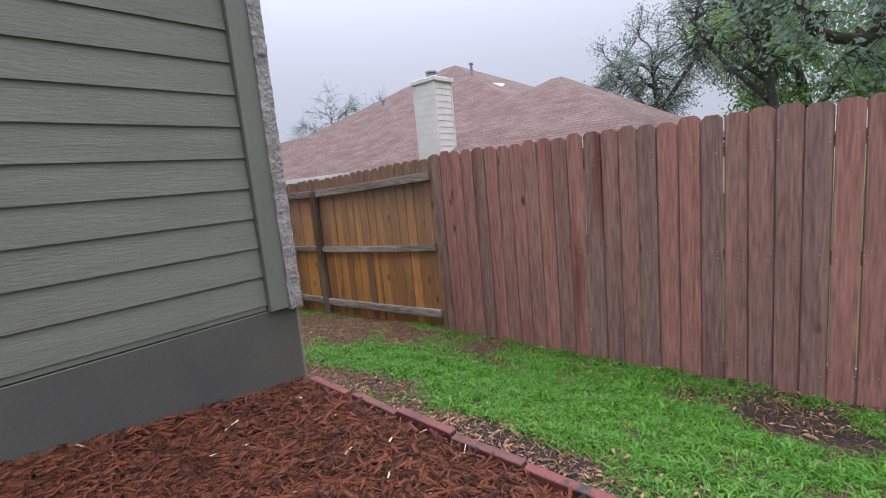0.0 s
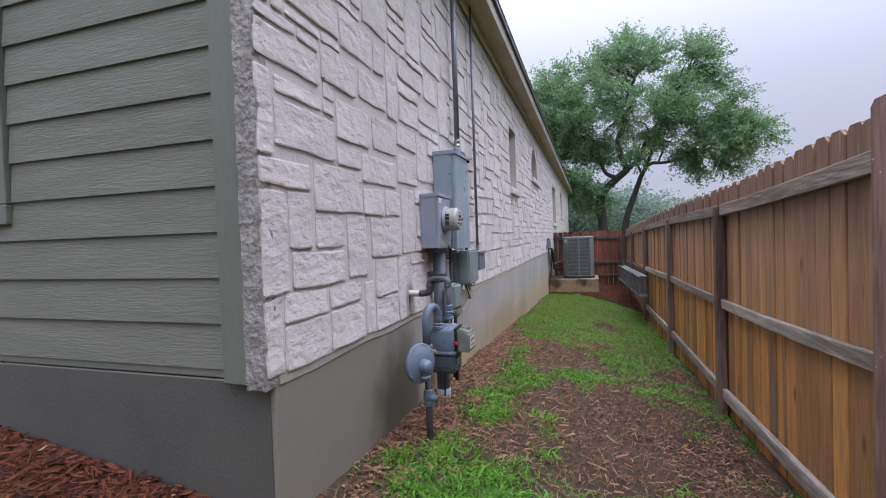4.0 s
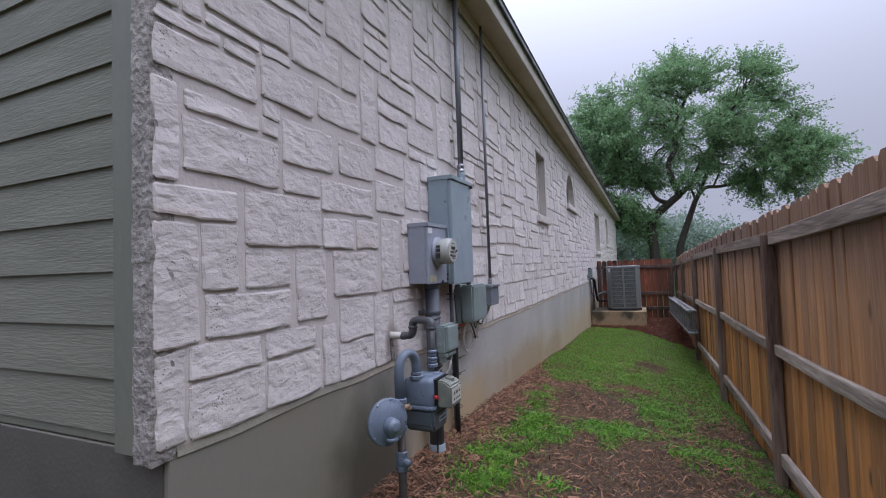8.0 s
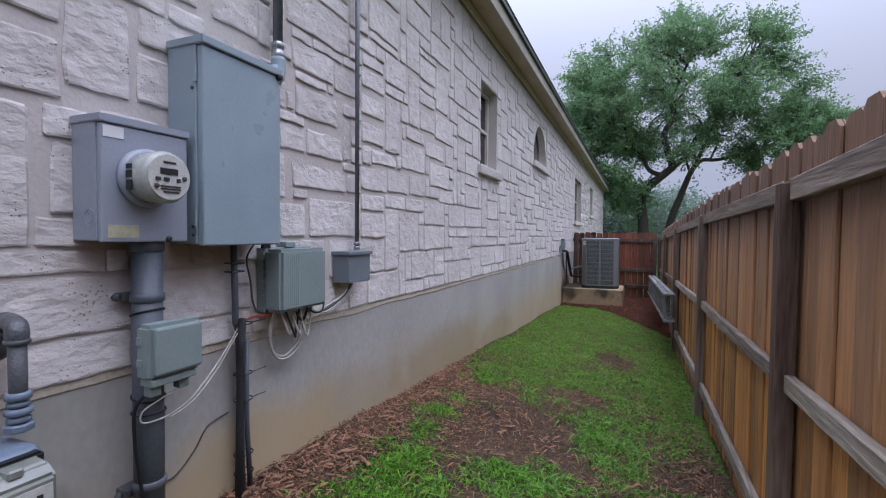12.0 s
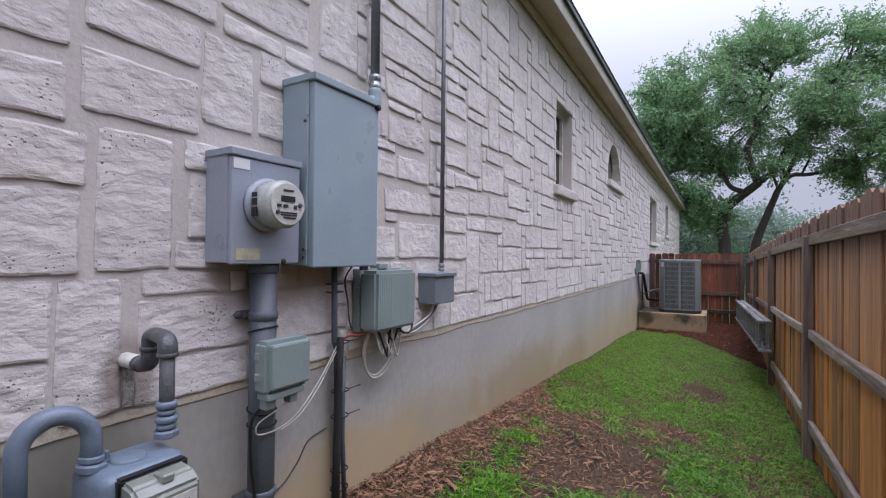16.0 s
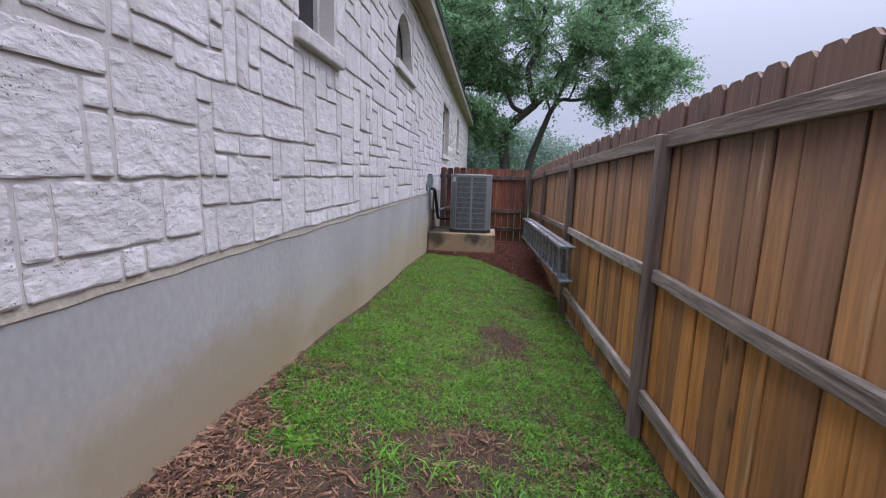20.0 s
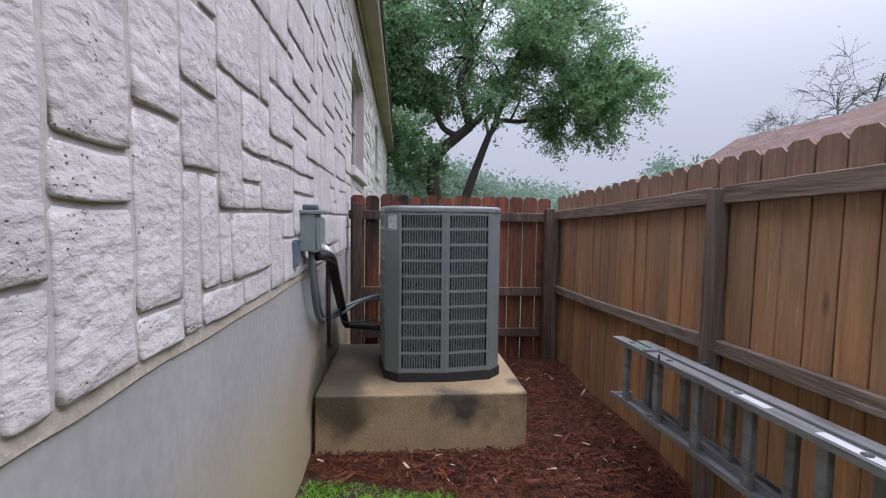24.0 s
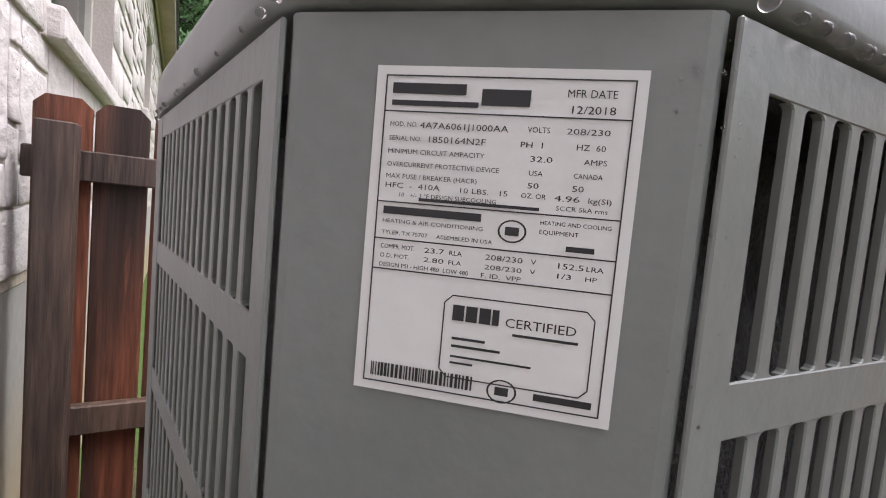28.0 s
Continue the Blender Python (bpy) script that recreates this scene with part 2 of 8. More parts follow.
def stone_mat(name, island):
    """Split-faced pale limestone: horizontal tool ridges, pits and a few tan stains."""
    m = pbr(name, (0.62, 0.58, 0.555), (0.53, 0.49, 0.468), 0.8, 3.0, 22, (1, 1, 1), 0, rnd=0 if island else 0.35, island=0.35 if island else 0, spots=(0.50, 0.42, 0.34), spot_scale=2.2, spot_at=0.66, fine=0.1)
    N, L = m.node_tree.nodes, m.node_tree.links
    geo = N.new("ShaderNodeNewGeometry")
    mp = N.new("ShaderNodeMapping")
    mp.inputs["Scale"].default_value = (1.0, 1.0, 1.6)
    L.new(geo.outputs["Position"], mp.inputs["Vector"])
    n1 = N.new("ShaderNodeTexNoise")
    n1.inputs["Scale"].default_value, n1.inputs["Detail"].default_value, n1.inputs["Roughness"].default_value = 17, 5, 0.55
    n2 = N.new("ShaderNodeTexVoronoi")
    n2.inputs["Scale"].default_value = 70
    L.new(mp.outputs["Vector"], n1.inputs["Vector"])
    L.new(geo.outputs["Position"], n2.inputs["Vector"])
    pit = N.new("ShaderNodeMapRange")
    pit.inputs["From Min"].default_value, pit.inputs["From Max"].default_value = 0.0, 0.25
    L.new(n2.outputs["Distance"], pit.inputs["Value"])
    gate = N.new("ShaderNodeTexNoise")
    gate.inputs["Scale"].default_value = 9
    L.new(geo.outputs["Position"], gate.inputs["Vector"])
    gm = N.new("ShaderNodeMapRange")
    gm.inputs["From Min"].default_value, gm.inputs["From Max"].default_value = 0.55, 0.66
    gm.inputs["To Min"].default_value, gm.inputs["To Max"].default_value = 1.0, 0.0
    L.new(gate.outputs["Fac"], gm.inputs["Value"])
    keep = N.new("ShaderNodeMath")
    keep.operation = "MAXIMUM"
    L.new(pit.outputs["Result"], keep.inputs[0])
    L.new(gm.outputs["Result"], keep.inputs[1])
    b1 = N.new("ShaderNodeBump")
    b1.inputs["Strength"].default_value, b1.inputs["Distance"].default_value = 0.9, 0.014
    L.new(n1.outputs["Fac"], b1.inputs["Height"])
    b2 = N.new("ShaderNodeBump")
    b2.inputs["Strength"].default_value, b2.inputs["Distance"].default_value = 0.9, 0.010
    L.new(keep.outputs[0], b2.inputs["Height"])
    L.new(b1.outputs["Normal"], b2.inputs["Normal"])
    L.new(b2.outputs["Normal"], N["Principled BSDF"].inputs["Normal"])
    return m


def knotty(m, colour, sheen=0.25):
    """Dark oval knots here and there on boards, and little sheen."""
    N, L = m.node_tree.nodes, m.node_tree.links
    bs = N["Principled BSDF"]
    bs.inputs["Specular IOR Level"].default_value = sheen
    src = bs.inputs["Base Color"].links[0].from_socket
    geo = N.new("ShaderNodeNewGeometry")
    oi = N.new("ShaderNodeObjectInfo")
    mp = N.new("ShaderNodeMapping")
    mp.inputs["Scale"].default_value = (7.0, 1.5, 2.6)
    off = N.new("ShaderNodeVectorMath")
    off.operation = "SCALE"
    off.inputs[0].default_value = (11, 29, 41)
    L.new(oi.outputs["Random"], off.inputs["Scale"])
    L.new(off.outputs["Vector"], mp.inputs["Location"])
    L.new(geo.outputs["Position"], mp.inputs["Vector"])
    vo = N.new("ShaderNodeTexVoronoi")
    vo.inputs["Scale"].default_value = 1.0
    L.new(mp.outputs["Vector"], vo.inputs["Vector"])
    near = N.new("ShaderNodeMapRange")
    near.inputs["From Min"].default_value, near.inputs["From Max"].default_value = 0.17, 0.05
    L.new(vo.outputs["Distance"], near.inputs["Value"])
    sep = N.new("ShaderNodeSeparateXYZ")
    L.new(vo.outputs["Color"], sep.inputs[0])
    few = N.new("ShaderNodeMath")
    few.operation = "GREATER_THAN"
    few.inputs[1].default_value = 0.5
    L.new(sep.outputs["X"], few.inputs[0])
    both = N.new("ShaderNodeMath")
    both.operation = "MULTIPLY"
    L.new(near.outputs["Result"], both.inputs[0])
    L.new(few.outputs[0], both.inputs[1])
    mx = N.new("ShaderNodeMixRGB")
    L.new(both.outputs[0], mx.inputs["Fac"])
    L.new(src, mx.inputs["Color1"])
    mx.inputs["Color2"].default_value = (*colour, 1)
    L.new(mx.outputs["Color"], bs.inputs["Base Color"])
    return m


def grained(m, along, lines=0.3, scar=None, scar_share=0.6):
    """Growth rings cut lengthwise into long arches, dark and pale streaks, and a few pale scars."""
    N, L = m.node_tree.nodes, m.node_tree.links
    bs = N["Principled BSDF"]
    src = bs.inputs["Base Color"].links[0].from_socket
    geo, oi, off = N.new("ShaderNodeNewGeometry"), N.new("ShaderNodeObjectInfo"), N.new("ShaderNodeVectorMath")
    off.operation, off.inputs[0].default_value = "SCALE", (23, 31, 47)
    L.new(oi.outputs["Random"], off.inputs["Scale"])

    def field(across, length, detail, rough=0.5):
        mp, no = N.new("ShaderNodeMapping"), N.new("ShaderNodeTexNoise")
        mp.inputs["Scale"].default_value = (length, across, across) if along == "X" else (across, across, length)
        L.new(geo.outputs["Position"], mp.inputs["Vector"])
        L.new(off.outputs["Vector"], mp.inputs["Location"])
        no.inputs["Scale"].default_value, no.inputs["Detail"].default_value, no.inputs["Roughness"].default_value = 1.0, detail, rough
        L.new(mp.outputs["Vector"], no.inputs["Vector"])
        return no.outputs["Fac"]

    def math(op, a, b, c=None):
        n = N.new("ShaderNodeMath")
        n.operation = op
        for k, v in enumerate((a, b, c)):
            if v is None:
                continue
            if isinstance(v, (int, float)):
                n.inputs[k].default_value = v
            else:
                L.new(v, n.inputs[k])
        return n.outputs[0]

    rings = math("SINE", math("MULTIPLY", field(7.0, 0.55, 1), 70.0), None)
    streak = math("SUBTRACT", field(17.0, 0.7, 4, 0.55), 0.5)
    hair = math("SUBTRACT", field(170.0, 3.0, 2), 0.5)
    tone = math("MULTIPLY_ADD", rings, -0.28 * lines, 1.0)
    tone = math("MULTIPLY_ADD", streak, 2.6 * lines, tone)
    tone = math("MULTIPLY_ADD", hair, 0.8 * lines, tone)
    mul = N.new("ShaderNodeVectorMath")
    mul.operation = "SCALE"
    L.new(src, mul.inputs[0])
    L.new(tone, mul.inputs["Scale"])
    col = mul.outputs["Vector"]
    if scar:
        mr, mx = N.new("ShaderNodeMapRange"), N.new("ShaderNodeMixRGB")
        mr.inputs["From Min"].default_value, mr.inputs["From Max"].default_value, mr.inputs["To Max"].default_value = 0.64, 0.72, scar_share
        L.new(field(26.0, 2.2, 5, 0.55), mr.inputs["Value"])
        L.new(mr.outputs["Result"], mx.inputs["Fac"])
        L.new(col, mx.inputs["Color1"])
        mx.inputs["Color2"].default_value = (*scar, 1)
        col = mx.outputs["Color"]
    L.new(col, bs.inputs["Base Color"])
    return m


def tint_along(m, axis, start, end, colour, amount, rag, scale=1.5):
    """A stain or change of tone that comes in between two places along an axis, with a ragged edge."""
    N, L = m.node_tree.nodes, m.node_tree.links
    bs = N["Principled BSDF"]
    src = bs.inputs["Base Color"].links[0].from_socket
    geo = N.new("ShaderNodeNewGeometry")
    sep = N.new("ShaderNodeSeparateXYZ")
    L.new(geo.outputs["Position"], sep.inputs[0])
    no = N.new("ShaderNodeTexNoise")
    no.inputs["Scale"].default_value, no.inputs["Detail"].default_value = scale, 5
    L.new(geo.outputs["Position"], no.inputs["Vector"])
    mul = N.new("ShaderNodeMath")
    mul.operation = "MULTIPLY_ADD"
    L.new(no.outputs["Fac"], mul.inputs[0])
    mul.inputs[1].default_value = rag * 2
    L.new(sep.outputs[axis], mul.inputs[2])
    mr = N.new("ShaderNodeMapRange")
    mr.inputs["From Min"].default_value, mr.inputs["From Max"].default_value = start + rag, end + rag
    mr.inputs["To Max"].default_value = amount
    L.new(mul.outputs[0], mr.inputs["Value"])
    mx = N.new("ShaderNodeMixRGB")
    L.new(mr.outputs["Result"], mx.inputs["Fac"])
    L.new(src, mx.inputs["Color1"])
    mx.inputs["Color2"].default_value = (*colour, 1)
    L.new(mx.outputs["Color"], bs.inputs["Base Color"])
    return m


def tint_patch(m, centre, radii, colour, amount):
    """A ragged round stain, or patch of painted shade, about a centre."""
    N, L = m.node_tree.nodes, m.node_tree.links
    bs = N["Principled BSDF"]
    src = bs.inputs["Base Color"].links[0].from_socket
    geo = N.new("ShaderNodeNewGeometry")
    no = N.new("ShaderNodeTexNoise")
    no.inputs["Scale"].default_value, no.inputs["Detail"].default_value = 4.0, 6
    L.new(geo.outputs["Position"], no.inputs["Vector"])
    off, sc, ln, ad, mr, mx = (N.new("ShaderNode" + k) for k in ("VectorMath", "VectorMath", "VectorMath", "Math", "MapRange", "MixRGB"))
    off.operation, off.inputs[1].default_value = "SUBTRACT", centre
    sc.operation, sc.inputs[1].default_value = "DIVIDE", radii
    ln.operation, ad.operation = "LENGTH", "MULTIPLY_ADD"
    L.new(geo.outputs["Position"], off.inputs[0])
    L.new(off.outputs["Vector"], sc.inputs[0])
    L.new(sc.outputs["Vector"], ln.inputs[0])
    L.new(no.outputs["Fac"], ad.inputs[0])
    ad.inputs[1].default_value = 0.9
    L.new(ln.outputs["Value"], ad.inputs[2])
    mr.inputs["From Min"].default_value, mr.inputs["From Max"].default_value = 1.45, 1.0
    mr.inputs["To Max"].default_value = amount
    L.new(ad.outputs[0], mr.inputs["Value"])
    L.new(mr.outputs["Result"], mx.inputs["Fac"])
    L.new(src, mx.inputs["Color1"])
    mx.inputs["Color2"].default_value = (*colour, 1)
    L.new(mx.outputs["Color"], bs.inputs["Base Color"])
    return m


def leafy(m, share=0.35):
    """Lets some light through thin leaves."""
    N, L = m.node_tree.nodes, m.node_tree.links
    bs = N["Principled BSDF"]
    tr = N.new("ShaderNodeBsdfTranslucent")
    L.new(bs.inputs["Base Color"].links[0].from_socket, tr.inputs["Color"])
    mx = N.new("ShaderNodeMixShader")
    mx.inputs["Fac"].default_value = share
    L.new(bs.outputs["BSDF"], mx.inputs[1])
    L.new(tr.outputs["BSDF"], mx.inputs[2])
    L.new(mx.outputs["Shader"], N["Material Output"].inputs["Surface"])


STONE = stone_mat("limestone", False)
STONE_FAR = stone_mat("limestone_joined", True)
MORTAR = pbr("mortar", (0.55, 0.50, 0.468), (0.48, 0.437, 0.405), 0.85, 4, 60, bump=0.35, dist=0.008, fine=0.05)
CONCRETE = pbr("foundation_render", (0.40, 0.385, 0.36), (0.335, 0.325, 0.305), 0.7, 1.4, 40, (1, 1, 0.6), 0.1, spots=(0.42, 0.32, 0.21), spot_scale=0.6, spot_at=0.56, fine=0.07)
PLINTH = pbr("painted_plinth", (0.088, 0.086, 0.073), (0.066, 0.065, 0.056), 0.55, 2, 60, bump=0.2, fine=0.08)
# the wall's pale stone again, darkened for its shaded, dirty side
BROKEN = pbr("shaded_broken_stone", (0.31, 0.285, 0.26), (0.2, 0.185, 0.168), 0.85, 9, 45, bump=0.9, fine=0.25, dist=0.02)
tint_along(CONCRETE, "Z", 0.6, 0.1, (0.42, 0.33, 0.19), 0.75, 0.22)
tint_patch(CONCRETE, (-6.9, 1.45, 0.22), (1.15, 1.0, 0.34), (0.28, 0.212, 0.12), 0.5)
tint_patch(CONCRETE, (-8.5, 1.45, 0.12), (0.8, 1.0, 0.24), (0.28, 0.212, 0.12), 0.4)
tint_patch(CONCRETE, (-5.4, 1.45, 0.26), (0.8, 1.0, 0.3), (0.28, 0.212, 0.12), 0.3)
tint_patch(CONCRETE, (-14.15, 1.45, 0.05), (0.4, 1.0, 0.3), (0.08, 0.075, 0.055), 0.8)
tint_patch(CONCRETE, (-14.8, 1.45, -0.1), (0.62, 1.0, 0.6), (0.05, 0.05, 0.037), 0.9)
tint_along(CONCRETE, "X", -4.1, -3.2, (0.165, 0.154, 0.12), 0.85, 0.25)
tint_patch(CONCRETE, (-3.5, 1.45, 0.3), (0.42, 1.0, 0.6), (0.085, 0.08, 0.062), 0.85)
tint_patch(CONCRETE, (-4.6, 1.45, 0.25), (0.8, 1.0, 0.34), (0.44, 0.335, 0.2), 0.7)
PAD = pbr("pad_concrete", (0.40, 0.29, 0.165), (0.25, 0.185, 0.115), 0.45, 2.2, 50, bump=0.35, spots=(0.06, 0.055, 0.046), spot_scale=2.0, spot_at=0.55)
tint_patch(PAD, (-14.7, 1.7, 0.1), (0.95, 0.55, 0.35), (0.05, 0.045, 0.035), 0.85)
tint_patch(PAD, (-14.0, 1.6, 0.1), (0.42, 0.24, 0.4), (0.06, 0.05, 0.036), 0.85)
SIDING = pbr("siding_paint", (0.168, 0.172, 0.134), (0.145, 0.149, 0.116), 0.6, 2.0, 16, (1, 1, 9), 0.55, fine=0.06, dist=0.006)
TRIM = pbr("trim_paint", (0.145, 0.154, 0.12), (0.122, 0.131, 0.102), 0.55, 3, 40, (1, 1, 0.3), 0.25, fine=0.05)
SOFFIT = pbr("soffit_paint", (0.42, 0.33, 0.23), (0.36, 0.28, 0.19), 0.6, 2, 40, bump=0.1)
FASCIA = pbr("fascia_paint", (0.40, 0.37, 0.30), (0.33, 0.30, 0.24), 0.55, 2, 40, bump=0.1)
DRIP = pbr("drip_edge", (0.025, 0.035, 0.035), None, 0.4, 4, 50, bump=0.1)
SHINGLE = pbr("asphalt_shingle", (0.045, 0.042, 0.04), (0.07, 0.065, 0.06), 0.9, 5, 160, bump=0.6)
RED_WOOD = knotty(pbr("red_stained_cedar", (0.33, 0.155, 0.12), (0.225, 0.135, 0.108), 0.65, 0.9, 22, (3.2, 3.2, 0.26), 0.5, rnd=0.9, spots=(0.17, 0.062, 0.05), spot_scale=1.6, spot_at=0.6, fine=0.3), (0.05, 0.03, 0.025))
TAN_WOOD = knotty(tint_by_height(tint_by_height(pbr("weathered_cedar", (0.54, 0.248, 0.07), (0.265, 0.132, 0.054), 0.62, 0.9, 22, (3.2, 3.2, 0.26), 0.5, rnd=0.85, spots=(0.15, 0.095, 0.06), spot_scale=2.0, spot_at=0.57, fine=0.18), 0.5, 1.1, (0.30, 0.178, 0.115), 0.6, 0.3), 1.18, 1.42, (0.125, 0.08, 0.064), 0.88, 0.2), (0.06, 0.034, 0.022))
GATE_WOOD = knotty(pbr("dark_red_cedar", (0.235, 0.078, 0.044), (0.085, 0.04, 0.028), 0.5, 0.9, 22, (3.2, 3.2, 0.26), 0.5, rnd=0.5, spots=(0.045, 0.03, 0.025), spot_scale=1.6, spot_at=0.53, fine=0.35), (0.02, 0.014, 0.012))
GATE_POST = pbr("dark_post_timber", (0.115, 0.07, 0.05), (0.055, 0.036, 0.028), 0.6, 2, 22, (3.2, 3.2, 0.3), 0.6, rnd=0.3, fine=0.4)
POST_WOOD = knotty(tint_by_height(pbr("post_timber", (0.115, 0.07, 0.05), (0.07, 0.046, 0.035), 0.62, 2, 22, (3.2, 3.2, 0.3), 0.6, rnd=0.3, fine=0.4), 0.75, 0.25, (0.23, 0.17, 0.125), 0.7, 0.2), (0.03, 0.02, 0.015))
RAIL_WOOD = pbr("rail_timber", (0.35, 0.305, 0.255), (0.20, 0.165, 0.13), 0.65, 2, 22, (0.3, 3.2, 3.6), 0.5, rnd=0.45, fine=0.3, spots=(0.12, 0.085, 0.065), spot_scale=1.6, spot_at=0.6)
# boards and rails turn darker towards the far end, boards paler near the start
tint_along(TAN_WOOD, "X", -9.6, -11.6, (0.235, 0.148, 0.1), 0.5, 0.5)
tint_along(TAN_WOOD, "X", -7.0, -5.0, (0.62, 0.33, 0.13), 0.12, 0.4)
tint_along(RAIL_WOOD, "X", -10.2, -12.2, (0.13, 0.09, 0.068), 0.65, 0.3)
tint_by_height(RAIL_WOOD, 0.9, 1.2, (0.14, 0.095, 0.07), 0.5, 0.3)
grained(RED_WOOD, "Z", 0.25, (0.42, 0.28, 0.22), 0.35)
grained(TAN_WOOD, "Z", 0.27, (0.52, 0.38, 0.24), 0.6)
grained(GATE_WOOD, "Z", 0.36, (0.34, 0.13, 0.07), 0.4)
grained(GATE_POST, "Z", 0.4)
tint_along(POST_WOOD, "X", -6.2, -7.4, (0.19, 0.155, 0.13), 0.5, 0.3)
grained(POST_WOOD, "Z", 0.6)
grained(RAIL_WOOD, "X", 0.55, (0.46, 0.40, 0.33), 0.5)
SOIL = pbr("damp_soil", (0.046, 0.030, 0.020), (0.078, 0.052, 0.034), 0.8, 3.0, 55, bump=0.9, spots=(0.026, 0.02, 0.015), spot_scale=2.0, spot_at=0.58, fine=0.4, dist=0.02)
tint_along(SOIL, "Y", 3.85, 4.2, (0.055, 0.10, 0.02), 0.85, 0.15)
tint_along(SOIL, "X", 1.8, 2.6, (0.055, 0.10, 0.02), 0.85, 0.2)
tint_along(SOIL, "X", -16.2, -17.0, (0.055, 0.10, 0.02), 0.85, 0.2)
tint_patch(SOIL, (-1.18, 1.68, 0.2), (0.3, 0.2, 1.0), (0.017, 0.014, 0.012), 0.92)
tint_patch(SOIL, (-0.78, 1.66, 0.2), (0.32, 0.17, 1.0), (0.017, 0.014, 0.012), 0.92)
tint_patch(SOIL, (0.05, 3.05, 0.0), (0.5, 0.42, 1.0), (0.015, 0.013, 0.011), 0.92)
# darker strip of soil along the red fence
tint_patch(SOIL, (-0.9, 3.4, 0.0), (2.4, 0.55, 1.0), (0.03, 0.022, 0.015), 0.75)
GRASS = pbr("grass_blades", (0.145, 0.325, 0.02), (0.038, 0.125, 0.009), 0.5, 2.2, 8, bump=0, island=0.6, fine=0.25)
tint_along(GRASS, "X", -3.6, -2.4, (0.05, 0.18, 0.014), 0.55, 0.3)
tint_along(GRASS, "X", -6.5, -8.5, (0.19, 0.33, 0.035), 0.3, 0.6)
DRY = pbr("dry_grass", (0.20, 0.12, 0.05), (0.075, 0.042, 0.022), 0.7, 3, 10, bump=0, island=0.7, fine=0.25)
MULCH = pbr("red_mulch_chips", (0.13, 0.04, 0.018), (0.03, 0.0105, 0.006), 0.8, 5, 60, bump=0.4, island=0.9, fine=0.35)
LEAF_LITTER = pbr("fallen_leaves", (0.30, 0.165, 0.10), (0.10, 0.048, 0.03), 0.65, 6, 60, bump=0.2, island=0.9, fine=0.2)
PALE_CHIP = pbr("pale_chips", (0.52, 0.43, 0.30), (0.38, 0.27, 0.17), 0.7, 6, 60, bump=0.2, island=0.6)
BRICK = pbr("red_edging", (0.17, 0.042, 0.036), (0.10, 0.036, 0.032), 0.65, 6, 80, bump=0.4, rnd=0.4, spots=(0.03, 0.025, 0.02), spot_scale=9, spot_at=0.56)
BOX_GREY = pbr("grey_enamel", (0.27, 0.335, 0.37), (0.235, 0.295, 0.33), 0.38, 5, 90, bump=0.06, fine=0.04)
BOX_LILAC = pbr("lilac_grey_enamel", (0.285, 0.31, 0.36), (0.25, 0.275, 0.32), 0.38, 5, 90, bump=0.06, fine=0.04)
BOX_GREEN = pbr("grey_green_plastic", (0.215, 0.265, 0.255), (0.19, 0.235, 0.23), 0.45, 5, 90, bump=0.08, fine=0.04)
JUNCTION_GREY = pbr("dull_grey_enamel", (0.165, 0.19, 0.215), (0.14, 0.165, 0.19), 0.42, 5, 90, bump=0.06, fine=0.04)
GAS_BLUE = pbr("blue_grey_paint", (0.135, 0.17, 0.222), (0.11, 0.14, 0.185), 0.38, 9, 120, bump=0.15, fine=0.06)
METER_DARK = pbr("meter_casting", (0.085, 0.105, 0.125), (0.068, 0.085, 0.103), 0.42, 9, 160, bump=0.25, fine=0.06)
RISER_IRON = pbr("dark_riser_coating", (0.055, 0.043, 0.037), (0.035, 0.03, 0.028), 0.6, 12, 120, bump=0.3, spots=(0.085, 0.075, 0.062), spot_scale=9, spot_at=0.62)
IRON = pbr("painted_iron", (0.075, 0.079, 0.086), (0.05, 0.05, 0.054), 0.45, 12, 120, bump=0.3, spots=(0.12, 0.06, 0.035), spot_scale=12, spot_at=0.62)
CONDUIT_DARK = pbr("dark_conduit", (0.085, 0.095, 0.115), (0.07, 0.08, 0.095), 0.5, 6, 80, bump=0.1)
STEEL = pbr("galvanised_steel", (0.33, 0.34, 0.36), (0.25, 0.26, 0.28), 0.38, 8, 60, bump=0.08, metal=0.75)
CONDUIT_GREY = pbr("grey_conduit", (0.17, 0.185, 0.20), (0.14, 0.15, 0.165), 0.42, 8, 60, bump=0.1, metal=0.3)
CLOUDED = pbr("clouded_cover", (0.20, 0.21, 0.18), (0.14, 0.15, 0.13), 0.16, 14, 100, bump=0.03, fine=0.05)
RUSTY = pbr("rusty_brass", (0.30, 0.22, 0.14), (0.14, 0.09, 0.06), 0.5, 30, 120, bump=0.3, metal=0.4)
BRASS = pbr("brass", (0.42, 0.33, 0.17), None, 0.35, 9, 60, bump=0.1, metal=0.8)
ALU = pbr("aluminium", (0.25, 0.25, 0.255), (0.17, 0.168, 0.165), 0.55, 4, 90, (0.5, 4, 4), 0.1, metal=0.25, spots=(0.11, 0.105, 0.095), spot_scale=5, spot_at=0.56)
AC_GREY = pbr("grey_sheet_steel", (0.172, 0.184, 0.176), (0.15, 0.162, 0.156), 0.4, 3, 120, bump=0.05, fine=0.04)
AC_CAP = pbr("cap_plastic", (0.185, 0.195, 0.192), (0.165, 0.175, 0.172), 0.38, 5, 260, bump=0.05, fine=0.04, dist=0.003)
AC_DARK = pbr("coil_fins", (0.013, 0.0135, 0.014), (0.11, 0.115, 0.12), 0.45, 40, 300, bump=0.8, metal=0.6)
